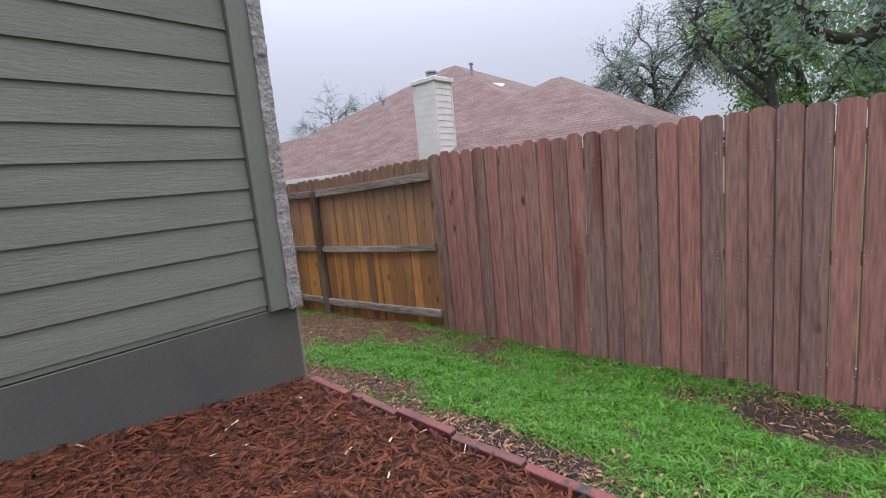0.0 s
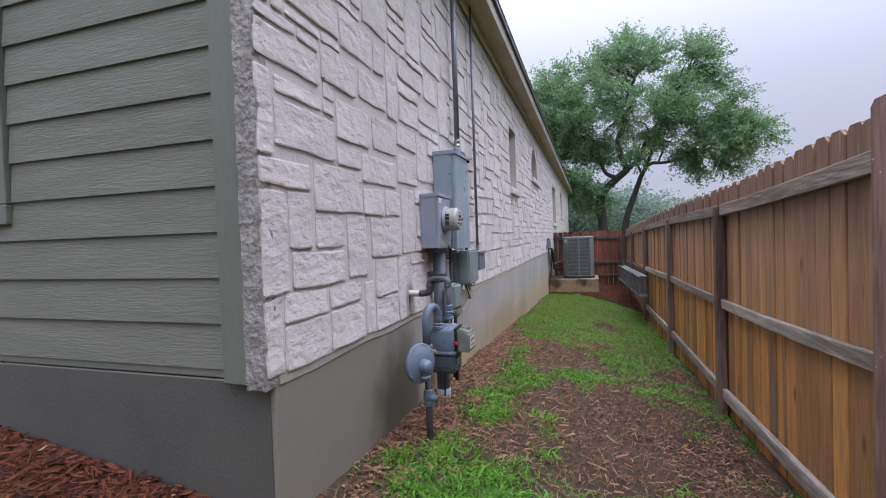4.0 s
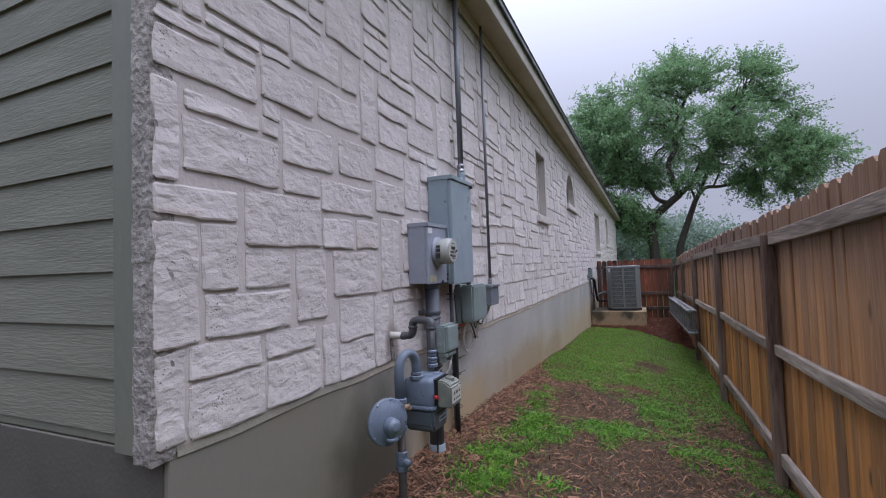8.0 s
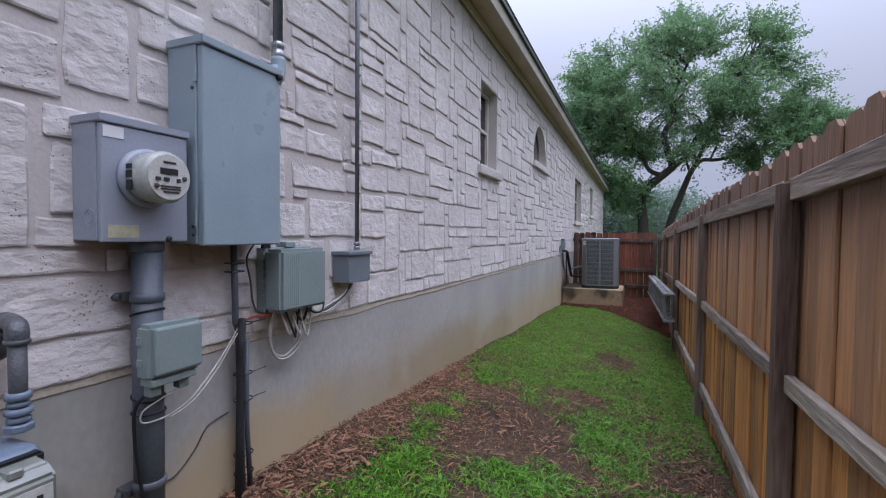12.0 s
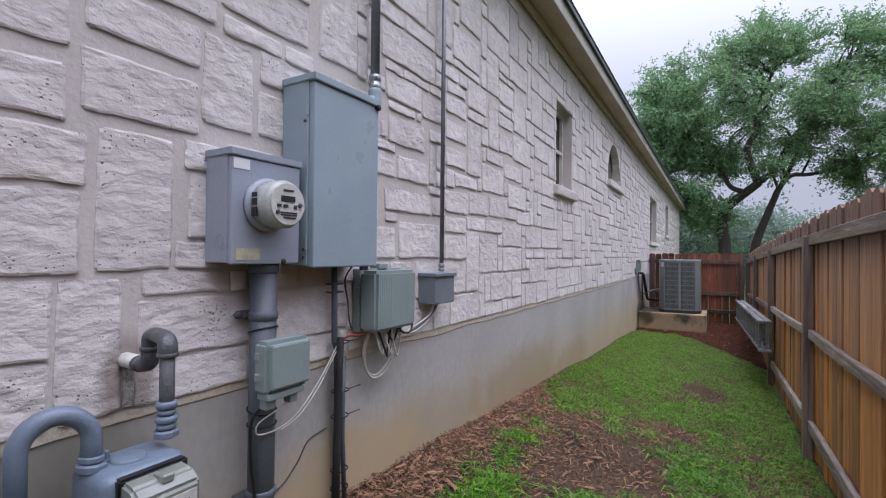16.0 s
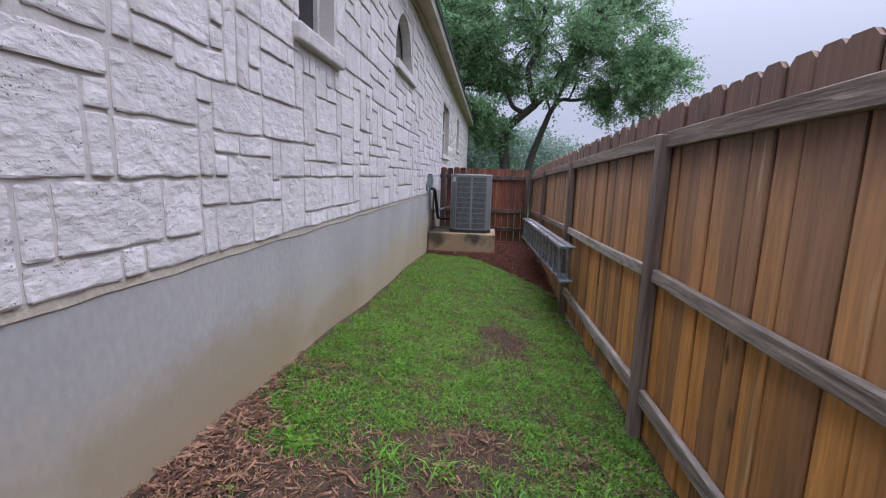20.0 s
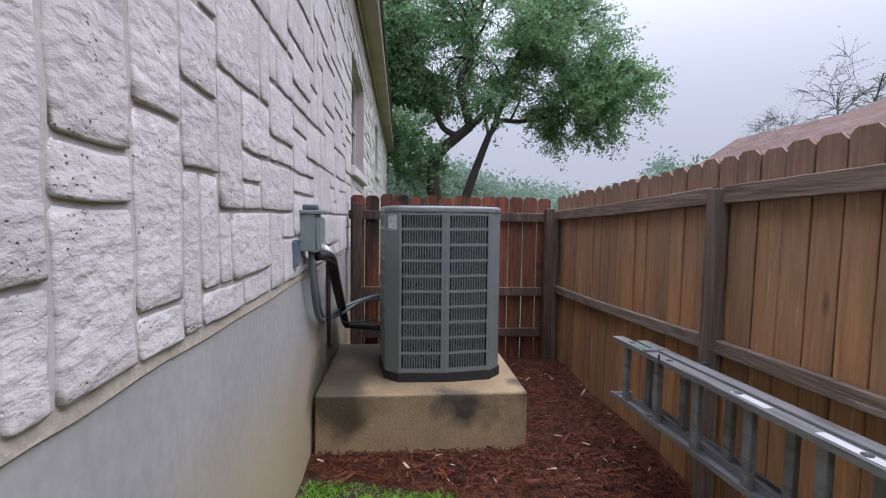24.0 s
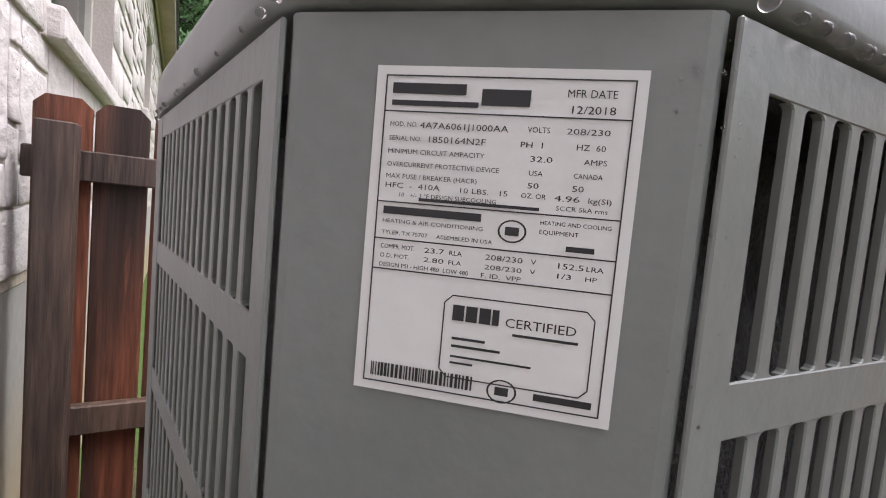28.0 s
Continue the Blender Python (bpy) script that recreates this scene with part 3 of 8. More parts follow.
RUBBER = pbr("black_foam", (0.012, 0.012, 0.013), (0.02, 0.02, 0.02), 0.75, 10, 120, bump=0.5)
BLACK = pbr("black_plastic", (0.012, 0.012, 0.014), None, 0.45, 10, 120, bump=0.1)
PVC = pbr("white_pvc", (0.76, 0.75, 0.71), (0.66, 0.65, 0.60), 0.35, 8, 90, bump=0.05, fine=0.03)
WHITE = pbr("white_paper", (0.64, 0.64, 0.63), (0.6, 0.6, 0.59), 0.5, 9, 100, bump=0.03, fine=0.02)
INK = pbr("black_ink", (0.02, 0.02, 0.022), None, 0.6, 9, 100, bump=0)
YELLOW = pbr("faded_sticker", (0.46, 0.43, 0.30), None, 0.55, 9, 60, bump=0.1)
RED_PLASTIC = pbr("red_plastic", (0.32, 0.015, 0.018), None, 0.4, 9, 60, bump=0)
GREEN_PLASTIC = pbr("green_sticker", (0.03, 0.22, 0.09), None, 0.5, 9, 60, bump=0)
CABLE_WHITE = pbr("dusty_white_cable", (0.50, 0.48, 0.44), None, 0.5, 9, 60, bump=0)
CABLE_RED = pbr("red_cable", (0.40, 0.06, 0.04), None, 0.5, 9, 60, bump=0)
METER_FACE = pbr("meter_dial", (0.50, 0.50, 0.46), (0.44, 0.44, 0.40), 0.4, 20, 100, bump=0)
METER_CASE = pbr("clouded_plastic", (0.40, 0.41, 0.38), (0.32, 0.33, 0.30), 0.16, 20, 100, bump=0)
ROOF_A = pbr("brown_shingle", (0.15, 0.088, 0.070), (0.105, 0.064, 0.053), 0.9, 1.5, 18, (1, 1, 3), 0.7, island=0.5, fine=0.22, dist=0.03)
CREAM = pbr("cream_siding", (0.62, 0.59, 0.54), (0.55, 0.52, 0.47), 0.6, 3, 30, bump=0.1)
BARK = pbr("bark", (0.052, 0.045, 0.038), (0.085, 0.075, 0.062), 0.85, 5, 40, (3, 3, 0.8), 0.9, fine=0.3, dist=0.03)
# leaf green paled and blued: the haze in the air is put into the colour
LEAVES = pbr("haze_tinted_oak_leaves", (0.25, 0.40, 0.19), (0.15, 0.28, 0.135), 0.6, 0.5, 5, bump=0, island=0.5, fine=0.25)
LEAVES_PALE = pbr("spring_leaves", (0.23, 0.36, 0.11), (0.15, 0.25, 0.09), 0.55, 0.5, 5, bump=0, island=0.5, fine=0.25)
# greyed green, with distant mist mixed into the leaf colour
LEAVES_FAR = pbr("haze_tinted_leaves", (0.25, 0.33, 0.26), (0.18, 0.25, 0.19), 0.7, 0.6, 5, bump=0, island=0.5, fine=0.2)
WIN_FRAME = pbr("almond_vinyl", (0.60, 0.58, 0.52), None, 0.4, 6, 60, bump=0.03, fine=0.03)
DARK_ROOM = pbr("dim_room", (0.02, 0.02, 0.022), None, 0.8, 3, 30, bump=0)
GLASS = bpy.data.materials.new("window_glass")
GLASS.use_nodes = True
_g = GLASS.node_tree.nodes["Principled BSDF"]
_g.inputs["Base Color"].default_value = (0.85, 0.9, 0.9, 1)
_g.inputs["Roughness"].default_value = 0.02
_g.inputs["Transmission Weight"].default_value = 1.0
_g.inputs["IOR"].default_value = 1.45
WATER = bpy.data.materials.new("rain_water")
WATER.use_nodes = True
_g = WATER.node_tree.nodes["Principled BSDF"]
_g.inputs["Roughness"].default_value = 0.02
_g.inputs["Transmission Weight"].default_value = 1.0
_g.inputs["IOR"].default_value = 1.33
for _m in (GRASS, LEAVES, LEAVES_PALE, LEAVES_FAR):
    leafy(_m, 0.22 if _m is GRASS else 0.45)
    _m.node_tree.nodes["Principled BSDF"].inputs["Specular IOR Level"].default_value = 0.35

for _m in (SOIL, MULCH, DRY, LEAF_LITTER, STONE, STONE_FAR, MORTAR, RAIL_WOOD, SIDING, PAD, CONCRETE):
    _m.node_tree.nodes["Principled BSDF"].inputs["Specular IOR Level"].default_value = 0.22
BEAD = pbr("tan_mortar", (0.43, 0.37, 0.29), (0.36, 0.31, 0.245), 0.85, 5, 60, bump=0.4, fine=0.12)
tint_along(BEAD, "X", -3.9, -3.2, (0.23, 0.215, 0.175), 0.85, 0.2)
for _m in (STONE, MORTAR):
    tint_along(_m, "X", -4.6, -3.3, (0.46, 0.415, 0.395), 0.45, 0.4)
    # darker band on the stone below meter box and breaker panel
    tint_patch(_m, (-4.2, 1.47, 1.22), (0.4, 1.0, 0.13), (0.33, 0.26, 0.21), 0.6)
    # shadow below the gas pipe's white sleeve, painted on the stone
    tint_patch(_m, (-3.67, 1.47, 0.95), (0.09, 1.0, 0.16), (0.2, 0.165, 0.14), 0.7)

# ---- plan: ground levels, fence heights, wall lines ----
WALL_Y, STONE_Y, FENCE_Y, SIDE_X = 1.45, 1.472, 3.6, -2.35
LEDGE, EAVE, HOUSE_END = 0.85, 3.55, -27.8


def ground(x, y):
    """Height of the soil."""
    x, y = np.asarray(x, float), np.asarray(y, float)
    at_house = np.interp(x, [-30, -15, -13.8, -12, -9.4, -8, -6.2, -4.6, -2.35, 0, 6], [-0.3, -0.3, -0.28, -0.16, -0.05, 0.05, 0.14, 0.22, 0.31, 0.27, 0.2])
    at_fence = np.interp(x, [-30, -15.8, -14, -10.5, -7.9, -5.3, -3, 0, 6], [-0.3, -0.3, -0.3, -0.42, -0.33, -0.19, -0.08, -0.06, -0.06])
    v = np.clip((y - 1.45) / 2.1, 0, 1)
    z = at_house + (at_fence - at_house) * v
    bed = np.clip((1.45 - y) / 1.4, 0, 1) * np.clip((x + 3.2) / 0.6, 0, 1)
    z = z + bed * (0.03 + 0.16 * np.exp(-np.clip(x - SIDE_X, 0, 9) / 0.8))
    far = np.clip((np.maximum(np.abs(x + 6) - 14, np.abs(y - 2) - 6)) / 10, 0, 1)
    return z * (1 - far) - 0.3 * far + 0.012 * np.sin(3.1 * x + 1.7 * y) * np.cos(2.3 * y - 1.1 * x)


def fence_top(x):
    return float(np.interp(x, [-15.8, -13, -11, -8, -5, -3], [1.41, 1.51, 1.57, 1.65, 1.69, 1.775]))


# ---- ground sheet ----
def spaced(a, b, step, lo, hi):
    mid = list(np.arange(a, b + 1e-6, step))
    low = [a - step * (1.35 ** k) * 2 for k in range(1, 40)]
    high = [b + step * (1.35 ** k) * 2 for k in range(1, 40)]
    return np.array([v for v in low if v > lo][::-1] + mid + [v for v in high if v < hi])


gx, gy = spaced(-16.5, 3.5, 0.1, -900, 900), spaced(-1.2, 4.4, 0.08, -900, 900)
GX, GY = np.meshgrid(gx, gy, indexing="ij")
GZ = ground(GX, GY)
nx, ny = GX.shape
ids = np.arange(nx * ny).reshape(nx, ny)
quads = np.stack([ids[:-1, :-1], ids[1:, :-1], ids[1:, 1:], ids[:-1, 1:]], -1).reshape(-1, 4)
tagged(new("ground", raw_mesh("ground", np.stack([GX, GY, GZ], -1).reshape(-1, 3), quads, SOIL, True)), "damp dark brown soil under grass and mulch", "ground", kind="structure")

# ---- house ----
OPENINGS = [(-8.40, -7.78, 2.06, 2.96), (-11.68, -10.55, 2.52, 3.2), (-17.6, -16.05, 1.70, 2.88), (-21.5, -20.4, 2.05, 3.05)]


def hole_wall(name, x0, x1, z0, z1, y0, y1, holes, material, label, category="wall"):
    """A wall slab with openings through it."""
    xs = sorted({x0, x1, *[v for h in holes for v in h[:2]]})
    zs = sorted({z0, z1, *[v for h in holes for v in h[2:]]})
    bm = B()
    for a, b in zip(xs, xs[1:]):
        for c, d in zip(zs, zs[1:]):
            if not any(h[0] <= (a + b) / 2 <= h[1] and h[2] <= (c + d) / 2 <= h[3] for h in holes):
                box(bm, a, b, y0, y1, c, d)
    bmesh.ops.remove_doubles(bm, verts=bm.verts, dist=1e-4)
    inner, seen = [], {}
    for f in list(bm.faces):
        key = tuple(round(c, 4) for c in f.calc_center_median())
        seen.setdefault(key, []).append(f)
    for fs in seen.values():
        if len(fs) > 1:
            inner += fs
    bmesh.ops.delete(bm, geom=inner, context="FACES_ONLY")
    return single(name, bm, material, label, category, "structure")


def build_house():
    # slab edge
    bm = B()
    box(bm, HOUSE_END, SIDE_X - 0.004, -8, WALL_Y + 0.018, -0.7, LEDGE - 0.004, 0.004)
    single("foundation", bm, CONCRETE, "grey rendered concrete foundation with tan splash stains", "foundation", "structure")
    bm = B()
    box(bm, SIDE_X - 0.004, SIDE_X, -8, WALL_Y - 0.002, -0.4, LEDGE - 0.006, 0.001)
    single("plinth", bm, PLINTH, "dark grey painted concrete plinth under the siding", "foundation", "structure")
    bm = B()
    n, rows_ = 500, []
    for i in range(n + 1):
        x = SIDE_X - 0.03 + (HOUSE_END - SIDE_X + 0.03) * i / n
        w1, w2 = noise.noise(Vector((x * 2.5, 0, 4))), noise.noise(Vector((x * 9, 3, 4)))
        low = LEDGE - 0.026 + 0.012 * w1 + 0.004 * w2
        rows_.append([bm.verts.new(v) for v in ((x, WALL_Y - 0.03, LEDGE + 0.02), (x, STONE_Y - 0.006, LEDGE + 0.026), (x, STONE_Y - 0.002 + 0.002 * w2, LEDGE + 0.008 + 0.006 * w1), (x, STONE_Y + 0.001 + 0.0015 * w2, low + 0.01), (x, WALL_Y + 0.015, low), (x, WALL_Y - 0.03, low))])
    for p, q in zip(rows_, rows_[1:]):
        for k in range(5):
            bm.faces.new((p[k], p[k + 1], q[k + 1], q[k]))
    bmesh.ops.recalc_face_normals(bm, faces=bm.faces)
    single("mortar_bead", bm, BEAD, "sloped mortar bead along the foundation ledge", "trim", "structure")
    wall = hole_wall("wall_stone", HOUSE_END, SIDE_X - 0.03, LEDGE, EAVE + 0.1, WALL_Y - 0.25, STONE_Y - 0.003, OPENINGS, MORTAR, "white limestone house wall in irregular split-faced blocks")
    # siding wall
    bm = B()
    box(bm, SIDE_X - 0.2, SIDE_X - 0.035, -8, WALL_Y - 0.26, LEDGE - 0.003, EAVE + 0.6)
    side = single("wall_siding", bm, SIDING, "grey-green lap siding wall above a grey foundation", "wall", "structure")
    bm = B()
    box(bm, HOUSE_END, HOUSE_END + 0.2, -8, WALL_Y - 0.26, LEDGE, EAVE + 0.1)
    box(bm, HOUSE_END, SIDE_X - 0.2, -8.2, -8, LEDGE, EAVE + 0.6)
    single("wall_back", bm, MORTAR, "plain rear house walls", "wall", "structure")
    # boards, each lapping the one below
    lap, z = 0.1716, 0.887
    left_of_window = 0.115
    while z < EAVE + 0.1:
        runs = [(-6.0, 1.268)] if z + lap < 1.475 else [(left_of_window, 1.268)]
        if z < 1.475 < z + lap + 0.03:
            runs = [(-6.0, 1.268)]
        for a, b in runs:
            bm = B()
            prism(bm, [(SIDE_X - 0.036, z), (SIDE_X + 0.004, z), (SIDE_X - 0.0095, z + lap + 0.018), (SIDE_X - 0.036, z + lap + 0.018)], b - a, Matrix.Translation((0, a, 0)))
            bmesh.ops.recalc_face_normals(bm, faces=bm.faces)
            part("siding_board", bm, SIDING, side)
        z += lap
    bm = B()
    box(bm, SIDE_X - 0.03, SIDE_X - 0.002, -6, 1.262, LEDGE + 0.003, LEDGE + 0.038, 0.003)
    part("starter_strip", bm, TRIM, side, "thin painted starter strip under the lowest board")
    bm = B()
    box(bm, SIDE_X - 0.03, SIDE_X + 0.033, 1.272, 1.396, 0.843, EAVE + 0.3, 0.004)
    single("corner_trim", bm, TRIM, "grey-green painted corner board beside the stone", "trim", "structure")
    bm = B()
    box(bm, SIDE_X - 0.02, SIDE_X + 0.012, 1.3965, 1.404, 0.9, EAVE + 0.3, 0.003)
    single("sealant_bead", bm, MORTAR, "ragged pale sealant between trim and stone", "trim", "structure")
    # side window with trim
    w = thing("window_1", (SIDE_X, -0.4, 1.5), "dark side window in grey-green painted trim", "window", kind="structure")
    for n, a in (("window_trim", (0.018, 0.108, 1.475, EAVE)), ("window_trim", (-1.1, -1.01, 1.475, EAVE)), ("window_sill", (-1.1, 0.108, 1.475, 1.565))):
        bm = B()
        box(bm, SIDE_X - 0.02, SIDE_X + (0.02 if n == "window_trim" else 0.022), a[0], a[1], a[2] + (0.091 if n == "window_trim" else 0), a[3], 0.004)
        part(n, bm, TRIM, w)
    bm = B()
    box(bm, SIDE_X - 0.034, SIDE_X + 0.008, -0.03, 0.017, 1.566, EAVE, 0.004)
    box(bm, SIDE_X - 0.034, SIDE_X + 0.008, -1.009, -0.03, 1.566, 1.6, 0.004)
    part("window_frame", bm, WIN_FRAME, w)
    bm = B()
    box(bm, SIDE_X - 0.034, SIDE_X - 0.028, -1.009, -0.031, 1.601, EAVE)
    part("pane", bm, DARK_WINDOW, w)
    # eaves and roof
    bm = B()
    box(bm, HOUSE_END - 0.24, SIDE_X + 0.35, WALL_Y - 0.27, 1.69, EAVE, EAVE + 0.02)
    single("soffit", bm, SOFFIT, "tan painted soffit boards under the eaves", "soffit", "structure")
    bm = B()
    box(bm, HOUSE_END - 0.24, SIDE_X + 0.35, STONE_Y + 0.025, STONE_Y + 0.045, EAVE - 0.09, EAVE - 0.003, 0.003)
    single("frieze", bm, SOFFIT, "tan frieze board where stone meets soffit", "trim", "structure")
    bm = B()
    box(bm, HOUSE_END - 0.26, SIDE_X + 0.37, 1.693, 1.715, EAVE - 0.025, EAVE + 0.15, 0.003)
    single("fascia", bm, FASCIA, "beige fascia board along the eaves", "trim", "structure")
    bm = B()
    box(bm, HOUSE_END - 0.28, SIDE_X + 0.39, 1.718, 1.745, EAVE + 0.105, EAVE + 0.158, 0.004)
    single("drip_edge", bm, DRIP, "dark metal drip edge", "trim", "structure")
    bm = B()
    p = [(1.75, EAVE + 0.162), (1.75, EAVE + 0.18), (-3.2, EAVE + 2.9), (-8.4, EAVE + 0.2), (-8.4, EAVE + 0.16), (-3.2, EAVE + 2.87)]
    a = [bm.verts.new((HOUSE_END - 0.3, y, zz)) for y, zz in p]
    b = [bm.verts.new((SIDE_X + 0.4, y, zz)) for y, zz in p]
    for i in range(6):
        j = (i + 1) % 6
        bm.faces.new((a[i], a[j], b[j], b[i]))
    for v in (a, b):
        bm.faces.new((v[0], v[1], v[2], v[5]))
        bm.faces.new((v[2], v[3], v[4], v[5]))
    bmesh.ops.recalc_face_normals(bm, faces=bm.faces)
    single("roof", bm, SHINGLE, "dark shingle roof with overhanging eaves", "roof", "structure")
    bm = B()
    prism(bm, [(1.2, EAVE + 0.02), (-8.2, EAVE + 0.02), (-3.2, EAVE + 2.6)], 0.1, Matrix(((0, 1, 0, SIDE_X - 0.15), (1, 0, 0, 0), (0, 0, 1, 0), (0, 0, 0, 1))))
    bmesh.ops.recalc_face_normals(bm, faces=bm.faces)
    single("gable", bm, SIDING, "plain gable end under the roof", "wall", "structure")
    return wall


DARK_WINDOW = pbr("dark_glazing", (0.012, 0.013, 0.015), None, 0.08, 3, 20, bump=0, gloss=0.02)
# grey that the pane would reflect from sky and fence, given as its colour
DIM_WINDOW = pbr("reflection_grey_glazing", (0.15, 0.14, 0.12), (0.12, 0.11, 0.1), 0.12, 3, 20, bump=0, gloss=0.02)
house_wall = build_house()


def wall_window(name, x0, x1, z0, z1, label, arched=False, sash=True):
    w = thing(name, ((x0 + x1) / 2, STONE_Y, z0), label, "window", kind="structure")
    back = STONE_Y - 0.105
    mid = (x0 + x1) / 2
    if arched:
        r = (x1 - x0) / 2
        # stone infill round the arch
        bm = B()
        n = 14
        arc = [(mid + r * math.cos(math.pi * k / n), z0 + (z1 - z0 - 0.02) * math.sin(math.pi * k / n)) for k in range(n + 1)]
        for (ax, az), (bx, bz) in zip(arc, arc[1:]):
            for y in (STONE_Y - 0.008,):
                f = [bm.verts.new(v) for v in ((ax, y, az), (bx, y, bz), (bx, y, z1 + 0.001), (ax, y, z1 + 0.001))]
                bm.faces.new(f)
                g = [bm.verts.new(v) for v in ((ax, y, az), (bx, y, bz), (bx, back - 0.02, bz), (ax, back - 0.02, az))]
                bm.faces.new(g)
        bmesh.ops.remove_doubles(bm, verts=bm.verts, dist=1e-4)
        bmesh.ops.recalc_face_normals(bm, faces=bm.faces)
        part("arch_stone", bm, STONE, w, "curved limestone reveal")
    for a, b, c, d in ((x0, x0 + 0.04, z0, z1), (x1 - 0.04, x1, z0, z1), (x0 + 0.04, x1 - 0.04, z0, z0 + 0.04), (x0 + 0.04, x1 - 0.04, z1 - 0.04, z1)):
        bm = B()
        box(bm, a, b, back - 0.05, back, c, d, 0.004)
        part("window_frame", bm, WIN_FRAME, w)
    if sash:
        bm = B()
        box(bm, x0 + 0.04, x1 - 0.04, back - 0.045, back - 0.006, (z0 + z1) / 2 - 0.02, (z0 + z1) / 2 + 0.02, 0.004)
        part("meeting_rail", bm, WIN_FRAME, w)
    bm = B()
    box(bm, x0 + 0.04, x1 - 0.04, back - 0.04, back - 0.034, z0 + 0.04, z1 - 0.04)
    part("pane", bm, DIM_WINDOW if arched else DARK_WINDOW, w)
    bm = B()
    box(bm, x0 - 0.1, x1 + 0.1, STONE_Y - 0.11, STONE_Y + 0.055, z0 - 0.105, z0 - 0.003, 0.014, seg=2)
    for v in bm.verts:
        v.co += 0.008 * Vector((0, noise.noise(v.co * 9), noise.noise(v.co * 9 + Vector((5, 3, 1)))))
    part("window_sill", bm, STONE, w, "rough limestone sill")


wall_window("window_2", *OPENINGS[0], "narrow sash window with a limestone sill in the stone wall")
wall_window("window_3", *OPENINGS[1], "half-round window with a limestone sill", True, False)
wall_window("window_4", *OPENINGS[2], "tall sash window beyond the air conditioner")
wall_window("window_5", *OPENINGS[3], "distant sash window near the rear corner")

# ---- fences ----
def picket_mesh(name, w, h, th, material, seed, ear=0.028, lip=0.0):
    """One dog-eared board standing on z=0, front on y=0, slightly warped."""
    rnd = random.Random(seed)
    bm = B()
    out = [(-w / 2, 0), (w / 2, rnd.uniform(-0.004, 0.004)), (w / 2, h - ear), (w / 2 - ear, h), (-w / 2 + ear, h), (-w / 2, h - ear)]
    prism(bm, out, th, Matrix.Translation((0, 0, 0)))
    bmesh.ops.recalc_face_normals(bm, faces=bm.faces)
    bmesh.ops.bevel(bm, geom=[e for e in bm.edges if abs(e.verts[0].co.z - e.verts[1].co.z) > 0.5], offset=0.004, segments=1, affect='EDGES')
    if lip:
        # a thin tongue, added behind the board to block light through the gap
        wl = w + lip
        prism(bm, [(-wl / 2, 0), (wl / 2, 0), (wl / 2, h - ear), (wl / 2 - ear, h - 0.002), (-wl / 2 + ear, h - 0.002), (-wl / 2, h - ear)], 0.0037, Matrix.Translation((0, th + 0.0003, 0)))
        bmesh.ops.recalc_face_normals(bm, faces=bm.faces)
    return mesh_of(name, bm, material)


def fence_run(parent, x0, x1, y, top, height, material, rnd, pitch=0.142, turn=None, loose=(0, 0.002, 0.005), wide=0.1364, open_edges=()):
    """A run of pickets; turn places them along another line."""
    shapes = [picket_mesh("picket", wide + rnd.uniform(-0.0006, 0.0006), height, 0.016, material, s, lip=0 if turn or s in open_edges else 0.0115) for s in range(7)]
    x = x0 + 0.07
    while x < x1 - 0.05:
        ob = new("picket", rnd.choice(shapes))
        m = pose(x, y + rnd.uniform(-0.006, 0.006), top(x) - height + rnd.uniform(-0.012, 0.012), rnd.uniform(-0.25, 0.25), rnd.uniform(-0.1, 0.1), rnd.uniform(-1.4, 1.4))
        ob.matrix_basis = (turn @ m) if turn else m
        adopt(ob, parent)
        x += pitch + rnd.choice(loose)


def nails(bm, x, y, z, side=-1):
    lathe(bm, [(0.005, 0), (0.004, 0.002), (0.0, 0.003)], (x, y, z), (0, side, 0), 6)


